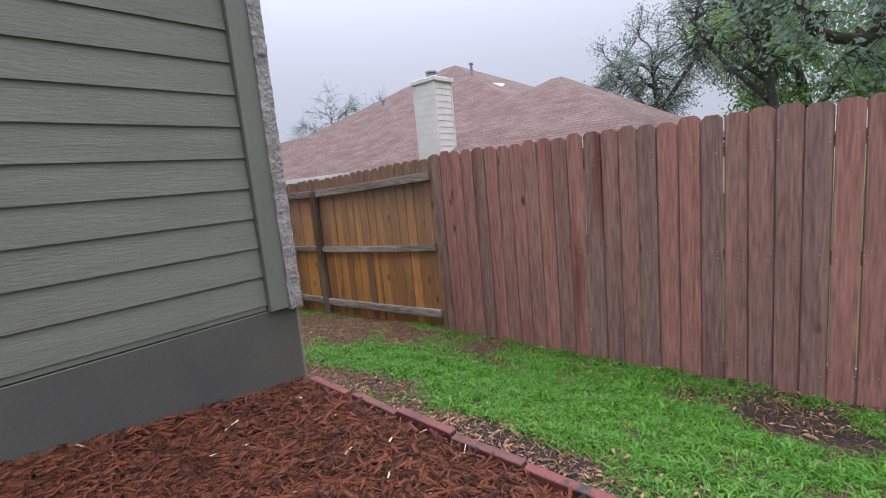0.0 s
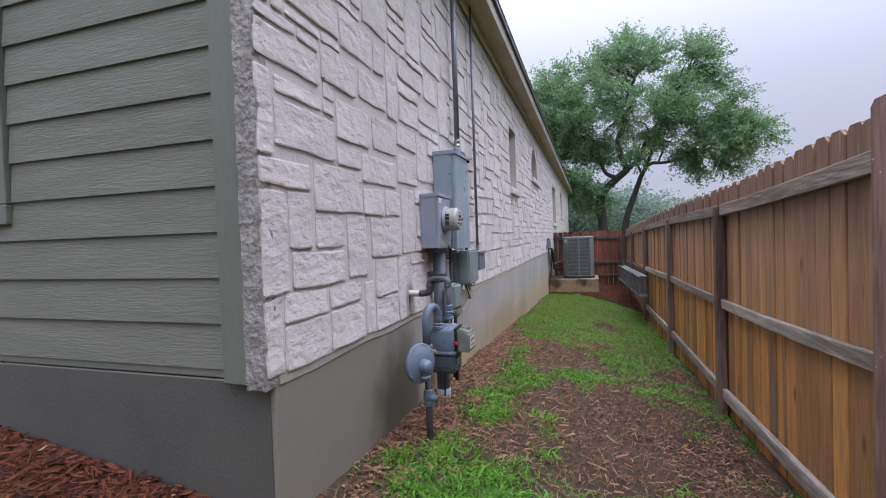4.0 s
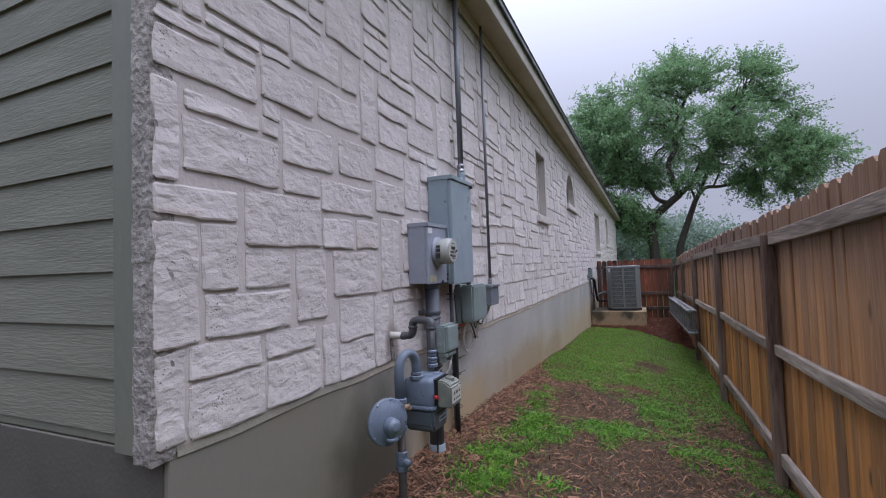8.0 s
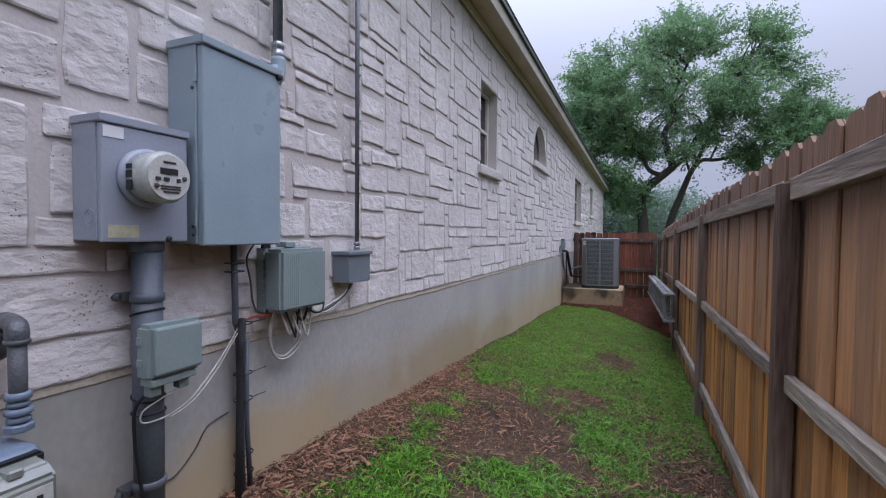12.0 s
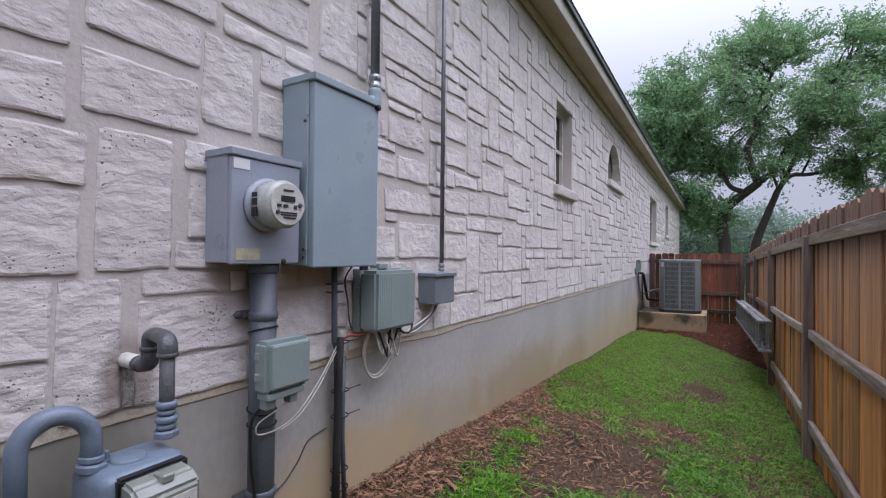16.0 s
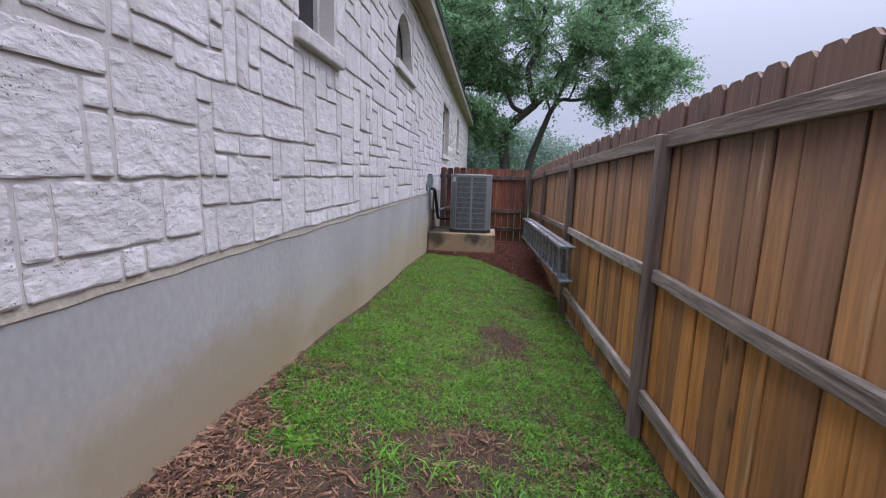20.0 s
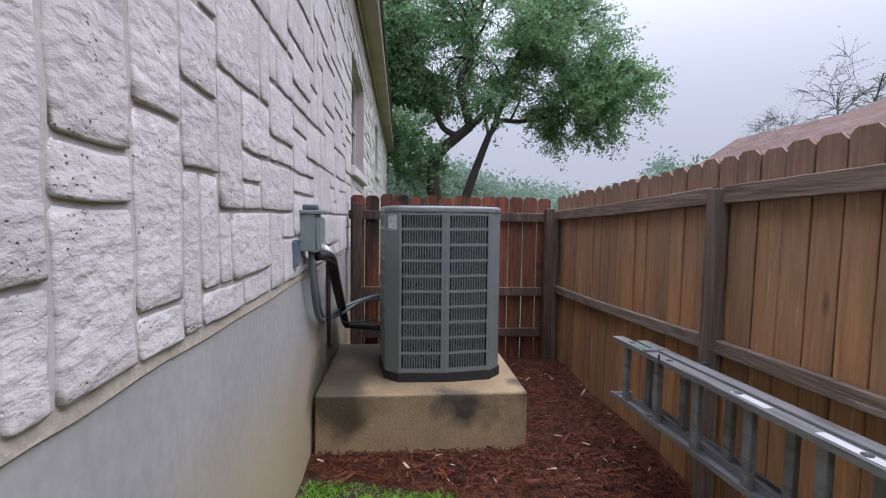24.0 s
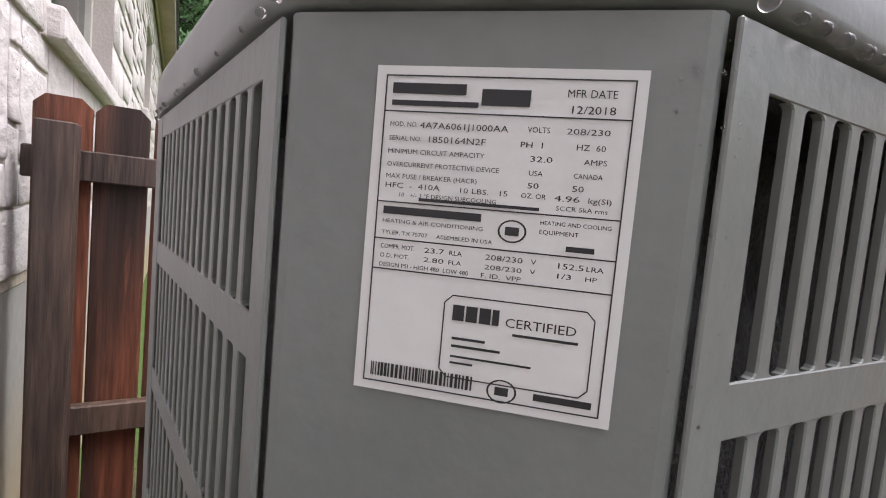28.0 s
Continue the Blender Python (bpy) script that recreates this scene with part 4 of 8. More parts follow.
def build_fences():
    rnd = random.Random(7)
    red = thing("red_fence", (-0.5, 3.54, -0.06), "reddish-brown stained cedar picket fence with dog-eared tops", "fence")
    shapes_top = lambda x: 1.80 - 0.009 * (x + 3) - 0.006 * math.sin(2 * x)
    fence_run(red, -3.03, 5.2, 3.536, shapes_top, 1.88, RED_WOOD, rnd, 0.1372, loose=(0, 0, 0, 0.0005, 0.001, 0.003), wide=0.1292, open_edges=(6,))
    for z in (1.55, 0.85, 0.12):
        bm = B()
        box(bm, -2.98, 5.2, 3.562, 3.598, z - 0.045, z + 0.045, 0.003)
        part("rail", bm, RAIL_WOOD, red)
    for x in (-0.6, 1.8, 4.2):
        bm = B()
        box(bm, x - 0.045, x + 0.045, 3.60, 3.689, -0.4, 1.7, 0.004)
        part("post", bm, POST_WOOD, red)
    bm = B()
    for i in range(57):
        x = -2.96 + 0.1405 * i
        for z in (1.57, 1.53, 0.87, 0.83, 0.14, 0.1):
            nails(bm, x + rnd.uniform(-0.04, 0.04), 3.529, z + rnd.uniform(-0.01, 0.01))
    tagged(part("nail_heads", bm, STEEL, red), kind="stuff")
    tan = thing("tan_fence", (-9.4, 3.6, -0.3), "weathered tan cedar fence with rails and posts facing the path", "fence")
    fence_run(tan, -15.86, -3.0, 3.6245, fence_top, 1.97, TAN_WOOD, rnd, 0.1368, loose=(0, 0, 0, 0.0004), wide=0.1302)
    posts = [-3.06, -5.28, -7.78, -10.66, -13.33, -15.78]
    for x in posts[1:]:
        bm = B()
        t = fence_top(x) - 0.16
        box(bm, x - 0.045, x + 0.045, 3.548, 3.616, float(ground(x, 3.57)) - 0.3, t, 0.004)
        for v in bm.verts:
            v.co += Vector((0.004 * noise.noise(v.co * 3), 0, 0.004 * noise.noise(v.co * 8)))
        part("post", bm, POST_WOOD, tan)
    for a, b in zip(posts, posts[1:]):
        for off, hh in ((0.19, 0.044), (0.955, 0.036), (1.70, 0.044))[:3 if a > -10 else 2]:
            bm = B()
            bend = rnd.uniform(-0.012, 0.004)
            n = 6
            rings = []
            for i in range(n + 1):
                x = a - 0.046 + (b - a + 0.092) * i / n
                z = fence_top(a) + (fence_top(b) - fence_top(a)) * i / n - off + bend * math.sin(math.pi * i / n)
                rings.append([bm.verts.new(v) for v in ((x, 3.578, z - hh), (x, 3.616, z - hh), (x, 3.616, z + hh), (x, 3.578, z + hh))])
            for p, q in zip(rings, rings[1:]):
                for k in range(4):
                    bm.faces.new((p[k], p[(k + 1) % 4], q[(k + 1) % 4], q[k]))
            bm.faces.new(rings[0])
            bm.faces.new(rings[-1][::-1])
            bmesh.ops.recalc_face_normals(bm, faces=bm.faces)
            bmesh.ops.bevel(bm, geom=[e for e in bm.edges if abs(e.verts[0].co.x - e.verts[1].co.x) > 0.05], offset=0.004, segments=1, affect="EDGES")
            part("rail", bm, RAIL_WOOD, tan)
    # closing fence behind the air conditioner
    gate = thing("back_fence", (-15.7, 2.5, -0.3), "dark red cedar fence and gate closing the side yard", "fence")
    turn = Matrix.Translation((-15.72, 0, 0)) @ Matrix.Rotation(radians(90), 4, "Z")
    fence_run(gate, 1.5, 3.53, 0.0, lambda x: 1.395 - 0.004 * x, 1.66, GATE_WOOD, rnd, 0.142, turn=turn)
    for z in (1.19, 0.44, 0.02):
        bm = B()
        box(bm, -15.7, -15.662, 1.49 if z > 1 else 1.6, 3.5, z - 0.044, z + 0.044, 0.004)
        part("rail", bm, GATE_POST, gate)
    for y in (1.575, 3.47):
        bm = B()
        box(bm, -15.66, -15.59, y - 0.045, y + 0.045, -0.5, 1.3 if y < 2 else 1.28, 0.004)
        part("post", bm, GATE_POST, gate)


build_fences()


# ---- stone blocks ----
# blocks beside the corner and the meters, in centimetres: run from the corner, then height
BAYS = {
    "bay a": [(0, 10, 167, 199), (0, 11, 86, 116), (0, 16, 116, 155), (0, 32, 156, 167), (0, 42, 201, 216), (10, 53, 171, 190), (11, 42, 104, 116), (11, 43, 86, 104), (11, 43, 191, 198), (16, 32, 132, 156), (17, 58, 116, 132), (18, 60, 228, 245), (34, 58, 132, 148), (34, 78, 148, 170), (43, 53, 191, 199), (43, 73, 105, 116), (43, 75, 205, 223), (43, 76, 86, 105)],
    "bay b": [(54, 78, 170, 181), (54, 88, 182, 202), (60, 81, 117, 148), (60, 94, 226, 246), (76, 88, 86, 115), (77, 111, 207, 223), (78, 103, 148, 163), (78, 121, 165, 180), (84, 114, 248, 280), (85, 125, 125, 148), (88, 119, 86, 104), (89, 119, 104, 125), (91, 122, 184, 203), (95, 109, 226, 244), (104, 126, 148, 164), (111, 127, 205, 248), (114, 142, 272, 286), (116, 142, 257, 266)],
    "bay c": [(119, 135, 86, 125), (123, 157, 169, 187), (124, 157, 191, 205), (127, 149, 126, 167), (129, 163, 207, 224), (129, 171, 234, 248), (137, 176, 86, 99), (138, 178, 99, 118), (139, 169, 118, 126), (144, 169, 254, 297), (149, 164, 126, 136), (151, 164, 158, 168), (153, 164, 136, 158), (157, 177, 174, 205), (163, 203, 215, 231), (171, 215, 257, 279), (175, 204, 233, 254), (178, 199, 174, 192)],
    "bay d": [(179, 201, 194, 207), (183, 221, 97, 118), (197, 222, 86, 97), (208, 233, 215, 257), (245, 264, 129, 146), (245, 264, 171, 184), (254, 288, 212, 227), (254, 299, 154, 166), (256, 292, 189, 205), (264, 296, 171, 185), (266, 310, 129, 150), (283, 307, 106, 128), (288, 310, 210, 225), (296, 303, 172, 197), (315, 343, 187, 200), (315, 343, 204, 217), (315, 343, 221, 233), (315, 344, 145, 156)],
    "bay e": [(315, 345, 128, 144), (315, 347, 158, 173), (323, 362, 258, 280), (327, 359, 176, 185), (344, 365, 186, 224), (347, 378, 159, 175), (366, 378, 210, 224), (367, 407, 178, 198), (378, 396, 211, 249), (380, 407, 160, 176), (396, 426, 251, 268), (397, 426, 212, 228), (408, 445, 193, 206), (427, 454, 234, 272)],
}
CORNER_X = -2.305


def stone_plan(seed):
    """The known blocks first, then mixed ashlar sizes packed into what is left; yields x0, x1, z0, z1."""
    rnd = random.Random(seed)
    cell, low, top = 0.02, 0.86, EAVE - 0.01
    nx_, nz_ = int((CORNER_X - HOUSE_END) / cell), int((top - low) / cell)
    used = np.zeros((nx_, nz_), bool)
    for bay in BAYS.values():
        for u0, u1, z0, z1 in bay:
            used[round(u0 / 2):round(u1 / 2), round((z0 - 86) / 2):round((z1 - 86) / 2)] = True
            yield CORNER_X - u1 / 100, CORNER_X - u0 / 100, z0 / 100, z1 / 100
    # upright and large blocks first, set down here and there on a module of one small stone; the rest fills in between
    module = 0.104
    mx_, mz_ = int((CORNER_X - HOUSE_END) / module), int((top - low) / module)
    for (w, h), share in (((5, 2), 0.07), ((2, 4), 0.06), ((4, 3), 0.06), ((1, 4), 0.03), ((4, 2), 0.2), ((3, 3), 0.05), ((2, 3), 0.09), ((3, 2), 0.26), ((1, 3), 0.03), ((2, 2), 0.2), ((3, 1), 0.1), ((2, 1), 0.1), ((1, 2), 0.04)):
        laid, tries = 0, 0
        while laid < share * mx_ * mz_ and tries < 6000:
            tries += 1
            i, j = rnd.randrange(0, mx_ - w), rnd.randrange(0, mz_ - h + 1)
            a, b, c, d = (round(v * module / cell) for v in (i, i + w, j, j + h))
            if used[a:b, c:d].any():
                continue
            used[a:b, c:d] = True
            laid += w * h
            yield CORNER_X - b * cell, CORNER_X - a * cell, low + c * cell, low + d * cell
    sizes = {(2, 2): 6, (3, 1): 3, (2, 1): 4, (1, 2): 4, (3, 2): 3, (2, 3): 3}
    for i in range(nx_):
        j = 0
        while j < nz_:
            if used[i, j]:
                j += 1
                continue
            tall = 0
            while j + tall < nz_ and tall < 27 and not used[i, j + tall]:
                tall += 1
            w, h = rnd.choices(list(sizes), list(sizes.values()))[0]
            w, h = round(w * 5.2), min(round(h * 5.2), tall)
            if tall - h < 4:
                h = tall
            wide = 0
            while i + wide < nx_ and wide < w + 3 and not used[i + wide, j:j + h].any():
                wide += 1
            if wide - w < 4:
                w = wide
            used[i:i + w, j:j + h] = True
            if w > 2 and h > 2:
                yield CORNER_X - (i + w) * cell, CORNER_X - i * cell, low + j * cell, low + (j + h) * cell
            j += h


def rimmed(n, length):
    """Even steps with one extra narrow step at either end."""
    e = min(0.007 / max(length, 0.03), 0.2)
    return np.concatenate([[0], np.linspace(e, 1 - e, n - 1), [1]])


def stone_grid(x0, x1, z0, z1, rnd, jit, near):
    """Vertices and faces of one rough block, its face towards +y."""
    g = 0.005 + rnd.uniform(0, 0.004)
    a, b, c, d = x0 + g, x1 - g, z0 + g, z1 - g
    nu, nv = (max(5, min(14, int((b - a) / 0.035) + 2)), max(5, min(10, int((d - c) / 0.035) + 2))) if near else (3, 3)
    us, vs_ = rimmed(nu, b - a), rimmed(nv, d - c)
    proud = rnd.uniform(0.007, 0.0095)
    proud += 0.004
    inset = 0.0025
    lean = rnd.uniform(-0.5, 1.0)
    V, F = [], []

    def place(u, v, y):
        x = a + (b - a) * u
        z = c + (d - c) * v
        n = noise.noise_vector(Vector((x * 7, y, z * 7)))
        e = noise.noise_vector(Vector((x * 26, 3, z * 26)))
        return x + jit * n.x + 0.004 * e.x, z + jit * n.z + 0.0045 * e.z

    for i, u in enumerate(us):
        for j, v in enumerate(vs_):
            x, z = place(u, v, 0)
            edge = i in (0, nu) or j in (0, nv)
            corner = i in (0, nu) and j in (0, nv)
            y = STONE_Y - 0.012 + proud + (0.0035 * noise.noise(Vector((x * 11, 1.3, z * 16))) + 0.003 * noise.noise(Vector((x * 40, 8, z * 50))) if near else 0)
            y += (0.0065 + 0.002 * lean) * (1 - v) ** 1.5
            if edge:
                # sides die into the mortar, the lower edge stands out
                y = max(y - inset - (0.0035 if j else 0.0), STONE_Y - 0.0015)
                cx, cz = (a + b) / 2, (c + d) / 2
                k = 0.05 if corner else 0.0
                x, z = x + (cx - x) * k, z + (cz - z) * k
            V.append((x, y, z))
    for i in range(nu):
        for j in range(nv):
            p = i * (nv + 1) + j
            F.append((p, p + 1, p + nv + 2, p + nv + 1))
    rim = [i * (nv + 1) for i in range(nu)] + [nu * (nv + 1) + j for j in range(nv)] + [i * (nv + 1) + nv for i in range(nu, 0, -1)] + [j for j in range(nv, 0, -1)]
    base = len(V)
    for r in rim:
        x, y, z = V[r]
        V.append((x, STONE_Y - 0.03, z))
    for i in range(len(rim)):
        j = (i + 1) % len(rim)
        F.append((rim[i], rim[j], base + j, base + i))
    return V, F


def build_stones(parent):
    rnd = random.Random(3)
    FV, FF, count = [], [], 0
    for x0, x1, z0, z1 in stone_plan(11):
        clear = [(x0, x1, z0, z1)]
        for h in OPENINGS:
            if x1 > h[0] - 0.02 and x0 < h[1] + 0.02 and z1 > h[2] - 0.11 and z0 < h[3] + 0.01:
                ok = []
                for a, b, c, d in clear:
                    if a < h[0] and h[0] - a > 0.07:
                        ok.append((a, h[0], c, d))
                    if b > h[1] and b - h[1] > 0.07:
                        ok.append((h[1], b, c, d))
                    lo, hi = max(a, h[0]), min(b, h[1])
                    if hi - lo > 0.06:
                        if c < h[2] - 0.18:
                            ok.append((lo, hi, c, h[2] - 0.108))
                        if d > h[3] + 0.06:
                            ok.append((lo, hi, h[3], d))
                clear = ok
        for a, b, c, d in clear:
            near = a > -9.2 and count < 300
            V, F = stone_grid(a, b, c, min(d, EAVE - 0.01), rnd, 0.008, a > -16.5)
            if near:
                bm = B()
                vs = [bm.verts.new(v) for v in V]
                for f in F:
                    bm.faces.new([vs[k] for k in f])
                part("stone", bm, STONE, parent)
                count += 1
            else:
                o = len(FV)
                FV.extend(V)
                FF.extend([tuple(k + o for k in f) for f in F])
    ob = new("stones", raw_mesh("stones", FV, FF, STONE_FAR))
    adopt(ob, parent)
    tagged(ob, "irregular white limestone blocks", kind="stuff")
    # broken stone edges returning onto the siding side
    z = LEDGE - 0.01
    while z < EAVE - 0.05:
        h = rnd.choice((0.17, 0.26, 0.33, 0.22))
        top = min(z + h, EAVE)
        bm = B()
        box(bm, SIDE_X - 0.028, CORNER_X + rnd.uniform(-0.001, 0.004), 1.39, STONE_Y - 0.001, z - 0.006, top + 0.004)
        bmesh.ops.subdivide_edges(bm, edges=list(bm.edges), cuts=6, use_grid_fill=True)
        for v in bm.verts:
            k = 0.013 * noise.noise_vector(v.co * 19) + 0.008 * noise.noise_vector(v.co * 47)
            v.co += Vector((0.5 * k.x, 0.4 * k.y, 0.3 * k.z))
        part("corner_stone", bm, BROKEN, parent, "broken edge of the corner stones, shade and dirt in its grey")
        z += h

# ---- electric and gas service on the stone wall ----
def hull(bm, outline, y0, y1, bev=0.004):
    """A box-like body from an x-z outline between two y planes, with softened edges."""
    prism(bm, outline, y1 - y0, Matrix.Translation((0, y0, 0)))
    bmesh.ops.recalc_face_normals(bm, faces=bm.faces)
    if bev:
        bmesh.ops.bevel(bm, geom=list(bm.edges), offset=bev, segments=2, affect="EDGES")
    return bm


def plain_box(name, x0, x1, y0, y1, z0, z1, material, parent, label="", bev=0.004):
    bm = B()
    box(bm, x0, x1, y0, y1, z0, z1, bev, seg=2)
    return part(name, bm, material, parent, label)


W = STONE_Y + 0.004


def electric_meter():
    t = thing("electric_meter", (-4.05, W, 1.28), "grey meter box with a round meter on the stone wall", "meter")
    x0, x1, y1, z0, z1 = -4.172, -3.892, 1.61, 1.282, 1.648
    body = plain_box("body", x0, x1, W, y1 - 0.02, z0, z1 - 0.02, BOX_LILAC, t)
    plain_box("front_cover", x0 + 0.002, x1 - 0.002, y1 - 0.0195, y1, z0 - 0.004, z1 - 0.024, BOX_LILAC, t, bev=0.005)
    bm = B()
    hull(bm, [(x0 - 0.005, z1 - 0.022), (x1 + 0.005, z1 - 0.022), (x1 + 0.005, z1 + 0.002), (x0 - 0.005, z1 + 0.002)], W, y1 + 0.006, 0.003)
    part("rain_lid", bm, BOX_LILAC, t)
    c = (-4.025, y1, 1.476)
    bm = B()
    lathe(bm, [(0.09, 0), (0.091, 0.012), (0.082, 0.022), (0.076, 0.022)], c, (0, 1, 0), 36)
    ring = part("sealing_ring", bm, BOX_LILAC, t, smooth=True)
    bm = B()
    lathe(bm, [(0.077, 0.0), (0.079, 0.06), (0.079, 0.092), (0.072, 0.105), (0.0, 0.107)], c, (0, 1, 0), 36)
    case = part("meter_case", bm, METER_CASE, t, "clouded plastic meter cover", smooth=True)
    fy = y1 + 0.1085
    bm = B()
    lathe(bm, [(0.068, 0.107), (0.068, 0.1085), (0, 0.1085)], c, (0, 1, 0), 32)
    part("dial", bm, METER_FACE, case)
    for nm, a, b, cc, d, m in (("display", -0.03, 0.026, 0.008, 0.026, BLACK), ("text_bar", -0.02, 0.02, 0.042, 0.047, INK), ("text_bar", -0.045, -0.03, -0.012, -0.002, INK), ("text_bar", -0.02, -0.002, -0.012, -0.002, INK), ("text_bar", 0.022, 0.034, -0.014, -0.002, INK), ("text_bar", -0.03, 0.035, -0.03, -0.026, INK), ("text_bar", -0.03, 0.035, -0.038, -0.034, INK), ("text_bar", -0.02, 0.03, -0.047, -0.043, INK)):
        bm = B()
        box(bm, c[0] - b, c[0] - a, fy + 0.0005, fy + 0.003, c[2] + cc, c[2] + d)
        part(nm, bm, m, case)
    for dx, dz in ((0.048, 0.0), (-0.043, -0.028)):
        bm = B()
        lathe(bm, [(0.007, 0), (0.007, 0.006), (0.004, 0.008), (0, 0.008)], (c[0] - dx, fy, c[2] + dz), (0, 1, 0), 10)
        part("screw", bm, IRON, case)
    for k, (dz, h) in enumerate(((0.035, 0.014), (0.012, 0.022), (-0.02, 0.03))):
        bm = B()
        box(bm, c[0] + 0.0782, c[0] + 0.0802, y1 + 0.03, y1 + 0.055, c[2] + dz - h / 2 - 0.008, c[2] + dz + h / 2 - 0.008)
        part("side_mark", bm, INK, case)
    plain_box("white_sticker", -3.958, -3.9, y1, y1 + 0.002, 1.585, 1.618, WHITE, t, bev=0)
    plain_box("yellow_sticker", -4.0, -3.91, y1, y1 + 0.002, 1.292, 1.33, YELLOW, t, "faded yellow paper sticker", bev=0)
    bm = B()
    for r in (0.014, 0.024):
        tube(bm, [(x1 + 0.0003, 1.56 + r * math.cos(a), 1.35 + r * math.sin(a)) for a in np.linspace(0, 2 * math.pi, 21)], 0.0012, 5, caps=False)
    part("knockout", bm, BOX_LILAC, t)
    bm = B()
    lathe(bm, [(0.011, 0), (0.011, 0.012), (0.006, 0.016), (0, 0.016)], (-4.1, y1 - 0.01, 1.287), (0, 1, 0), 10)
    part("seal", bm, BLACK, t)


def breaker_panel():
    t = thing("breaker_panel", (-4.4, W, 1.27), "tall grey outdoor breaker panel with a hinged door", "electrical panel")
    x0, x1, y1, z0, z1 = -4.574, -4.2, 1.646, 1.268, 1.982
    plain_box("body", x0, x1, W, y1 - 0.03, z0, z1 - 0.01, BOX_GREY, t)
    plain_box("door", x0 - 0.004, x1 - 0.004, y1 - 0.0295, y1, z0 - 0.006, z1 - 0.026, BOX_GREY, t, bev=0.006)
    bm = B()
    hull(bm, [(x0 - 0.008, z1 - 0.024), (x1 + 0.006, z1 - 0.024), (x1 + 0.006, z1 + 0.004), (x0 - 0.008, z1 + 0.004)], W, y1 + 0.01, 0.003)
    part("rain_lid", bm, BOX_GREY, t)
    for z in (1.86, 1.36):
        bm = B()
        tube(bm, [(x1 + 0.002, y1 - 0.03, z - 0.03), (x1 + 0.002, y1 - 0.03, z + 0.03)], 0.006, 8)
        part("hinge", bm, BOX_GREY, t)
    for z in (1.3, 1.33, 1.81):
        bm = B()
        lathe(bm, [(0.006, 0), (0.006, 0.004), (0, 0.005)], (x1, y1 - 0.045, z), (1, 0, 0), 8)
        part("screw", bm, IRON, t)
    plain_box("latch", x0 + 0.05, x0 + 0.09, y1 - 0.02, y1 - 0.004, z0 - 0.022, z0 - 0.006, BLACK, t, bev=0.002)
    bm = B()
    lathe(bm, [(0.013, 0), (0.013, 0.016), (0.007, 0.02), (0, 0.02)], (x0 + 0.012, y1, z1 - 0.03), (0, 1, 0), 12)
    part("lock_knob", bm, BLACK, t)


def riser_conduits():
    t = thing("service_conduit", (-4.68, 1.54, 2.0), "painted steel conduit rising from the breaker panel to the eaves", "conduit")
    bm = B()
    tube(bm, [(-4.685, 1.535, 2.12), (-4.685, 1.535, EAVE - 0.002)], 0.0215, 14)
    part("pipe", bm, CONDUIT_GREY, t, smooth=True)
    bm = B()
    lathe(bm, [(0.024, 0), (0.029, 0.004), (0.029, 0.03), (0.024, 0.034), (0.024, 0.045), (0.028, 0.049), (0.028, 0.07), (0.022, 0.075)], (-4.685, 1.535, 2.085), n=18)
    part("coupling", bm, STEEL, t, smooth=True)
    bm = B()
    tube(bm, [(-4.685, 1.535, 2.09), (-4.68, 1.54, 2.02), (-4.645, 1.55, 1.975)], 0.031, 12, fine=4)
    tube(bm, [(-4.66, 1.535, 2.05), (-4.665, 1.53, 1.85), (-4.655, 1.52, 1.80)], 0.022, 10, fine=4)
    part("entry_elbow", bm, BOX_GREY, t, smooth=True)
    t2 = thing("cable_conduit", (-5.34, 1.52, 1.2), "thin dark conduit from the eaves to a small junction box", "conduit")
    bm = B()
    tube(bm, [(-5.335, 1.525, 1.215), (-5.335, 1.525, EAVE - 0.002)], 0.013, 12)
    part("pipe", bm, CONDUIT_GREY, t2, smooth=True)
    for z in (1.215, 1.24):
        bm = B()
        lathe(bm, [(0.016, 0), (0.019, 0.003), (0.019, 0.018), (0.015, 0.022)], (-5.335, 1.525, z), n=14)
        part("collar", bm, STEEL, t2, smooth=True)
    j = thing("junction_box", (-5.26, W, 1.02), "small grey junction box with a lipped lid", "junction box")
    plain_box("body", -5.385, -5.165, W, 1.585, 1.035, 1.19, JUNCTION_GREY, j)
    plain_box("lid", -5.395, -5.155, W, 1.597, 1.19, 1.21, JUNCTION_GREY, j, bev=0.003)
    bm = B()
    for x, z in ((-5.37, 1.05), (-5.18, 1.05)):
        lathe(bm, [(0.006, 0), (0.005, 0.003), (0, 0.003)], (x, 1.585, z), (0, 1, 0), 8)
    part("screws", bm, STEEL, j)


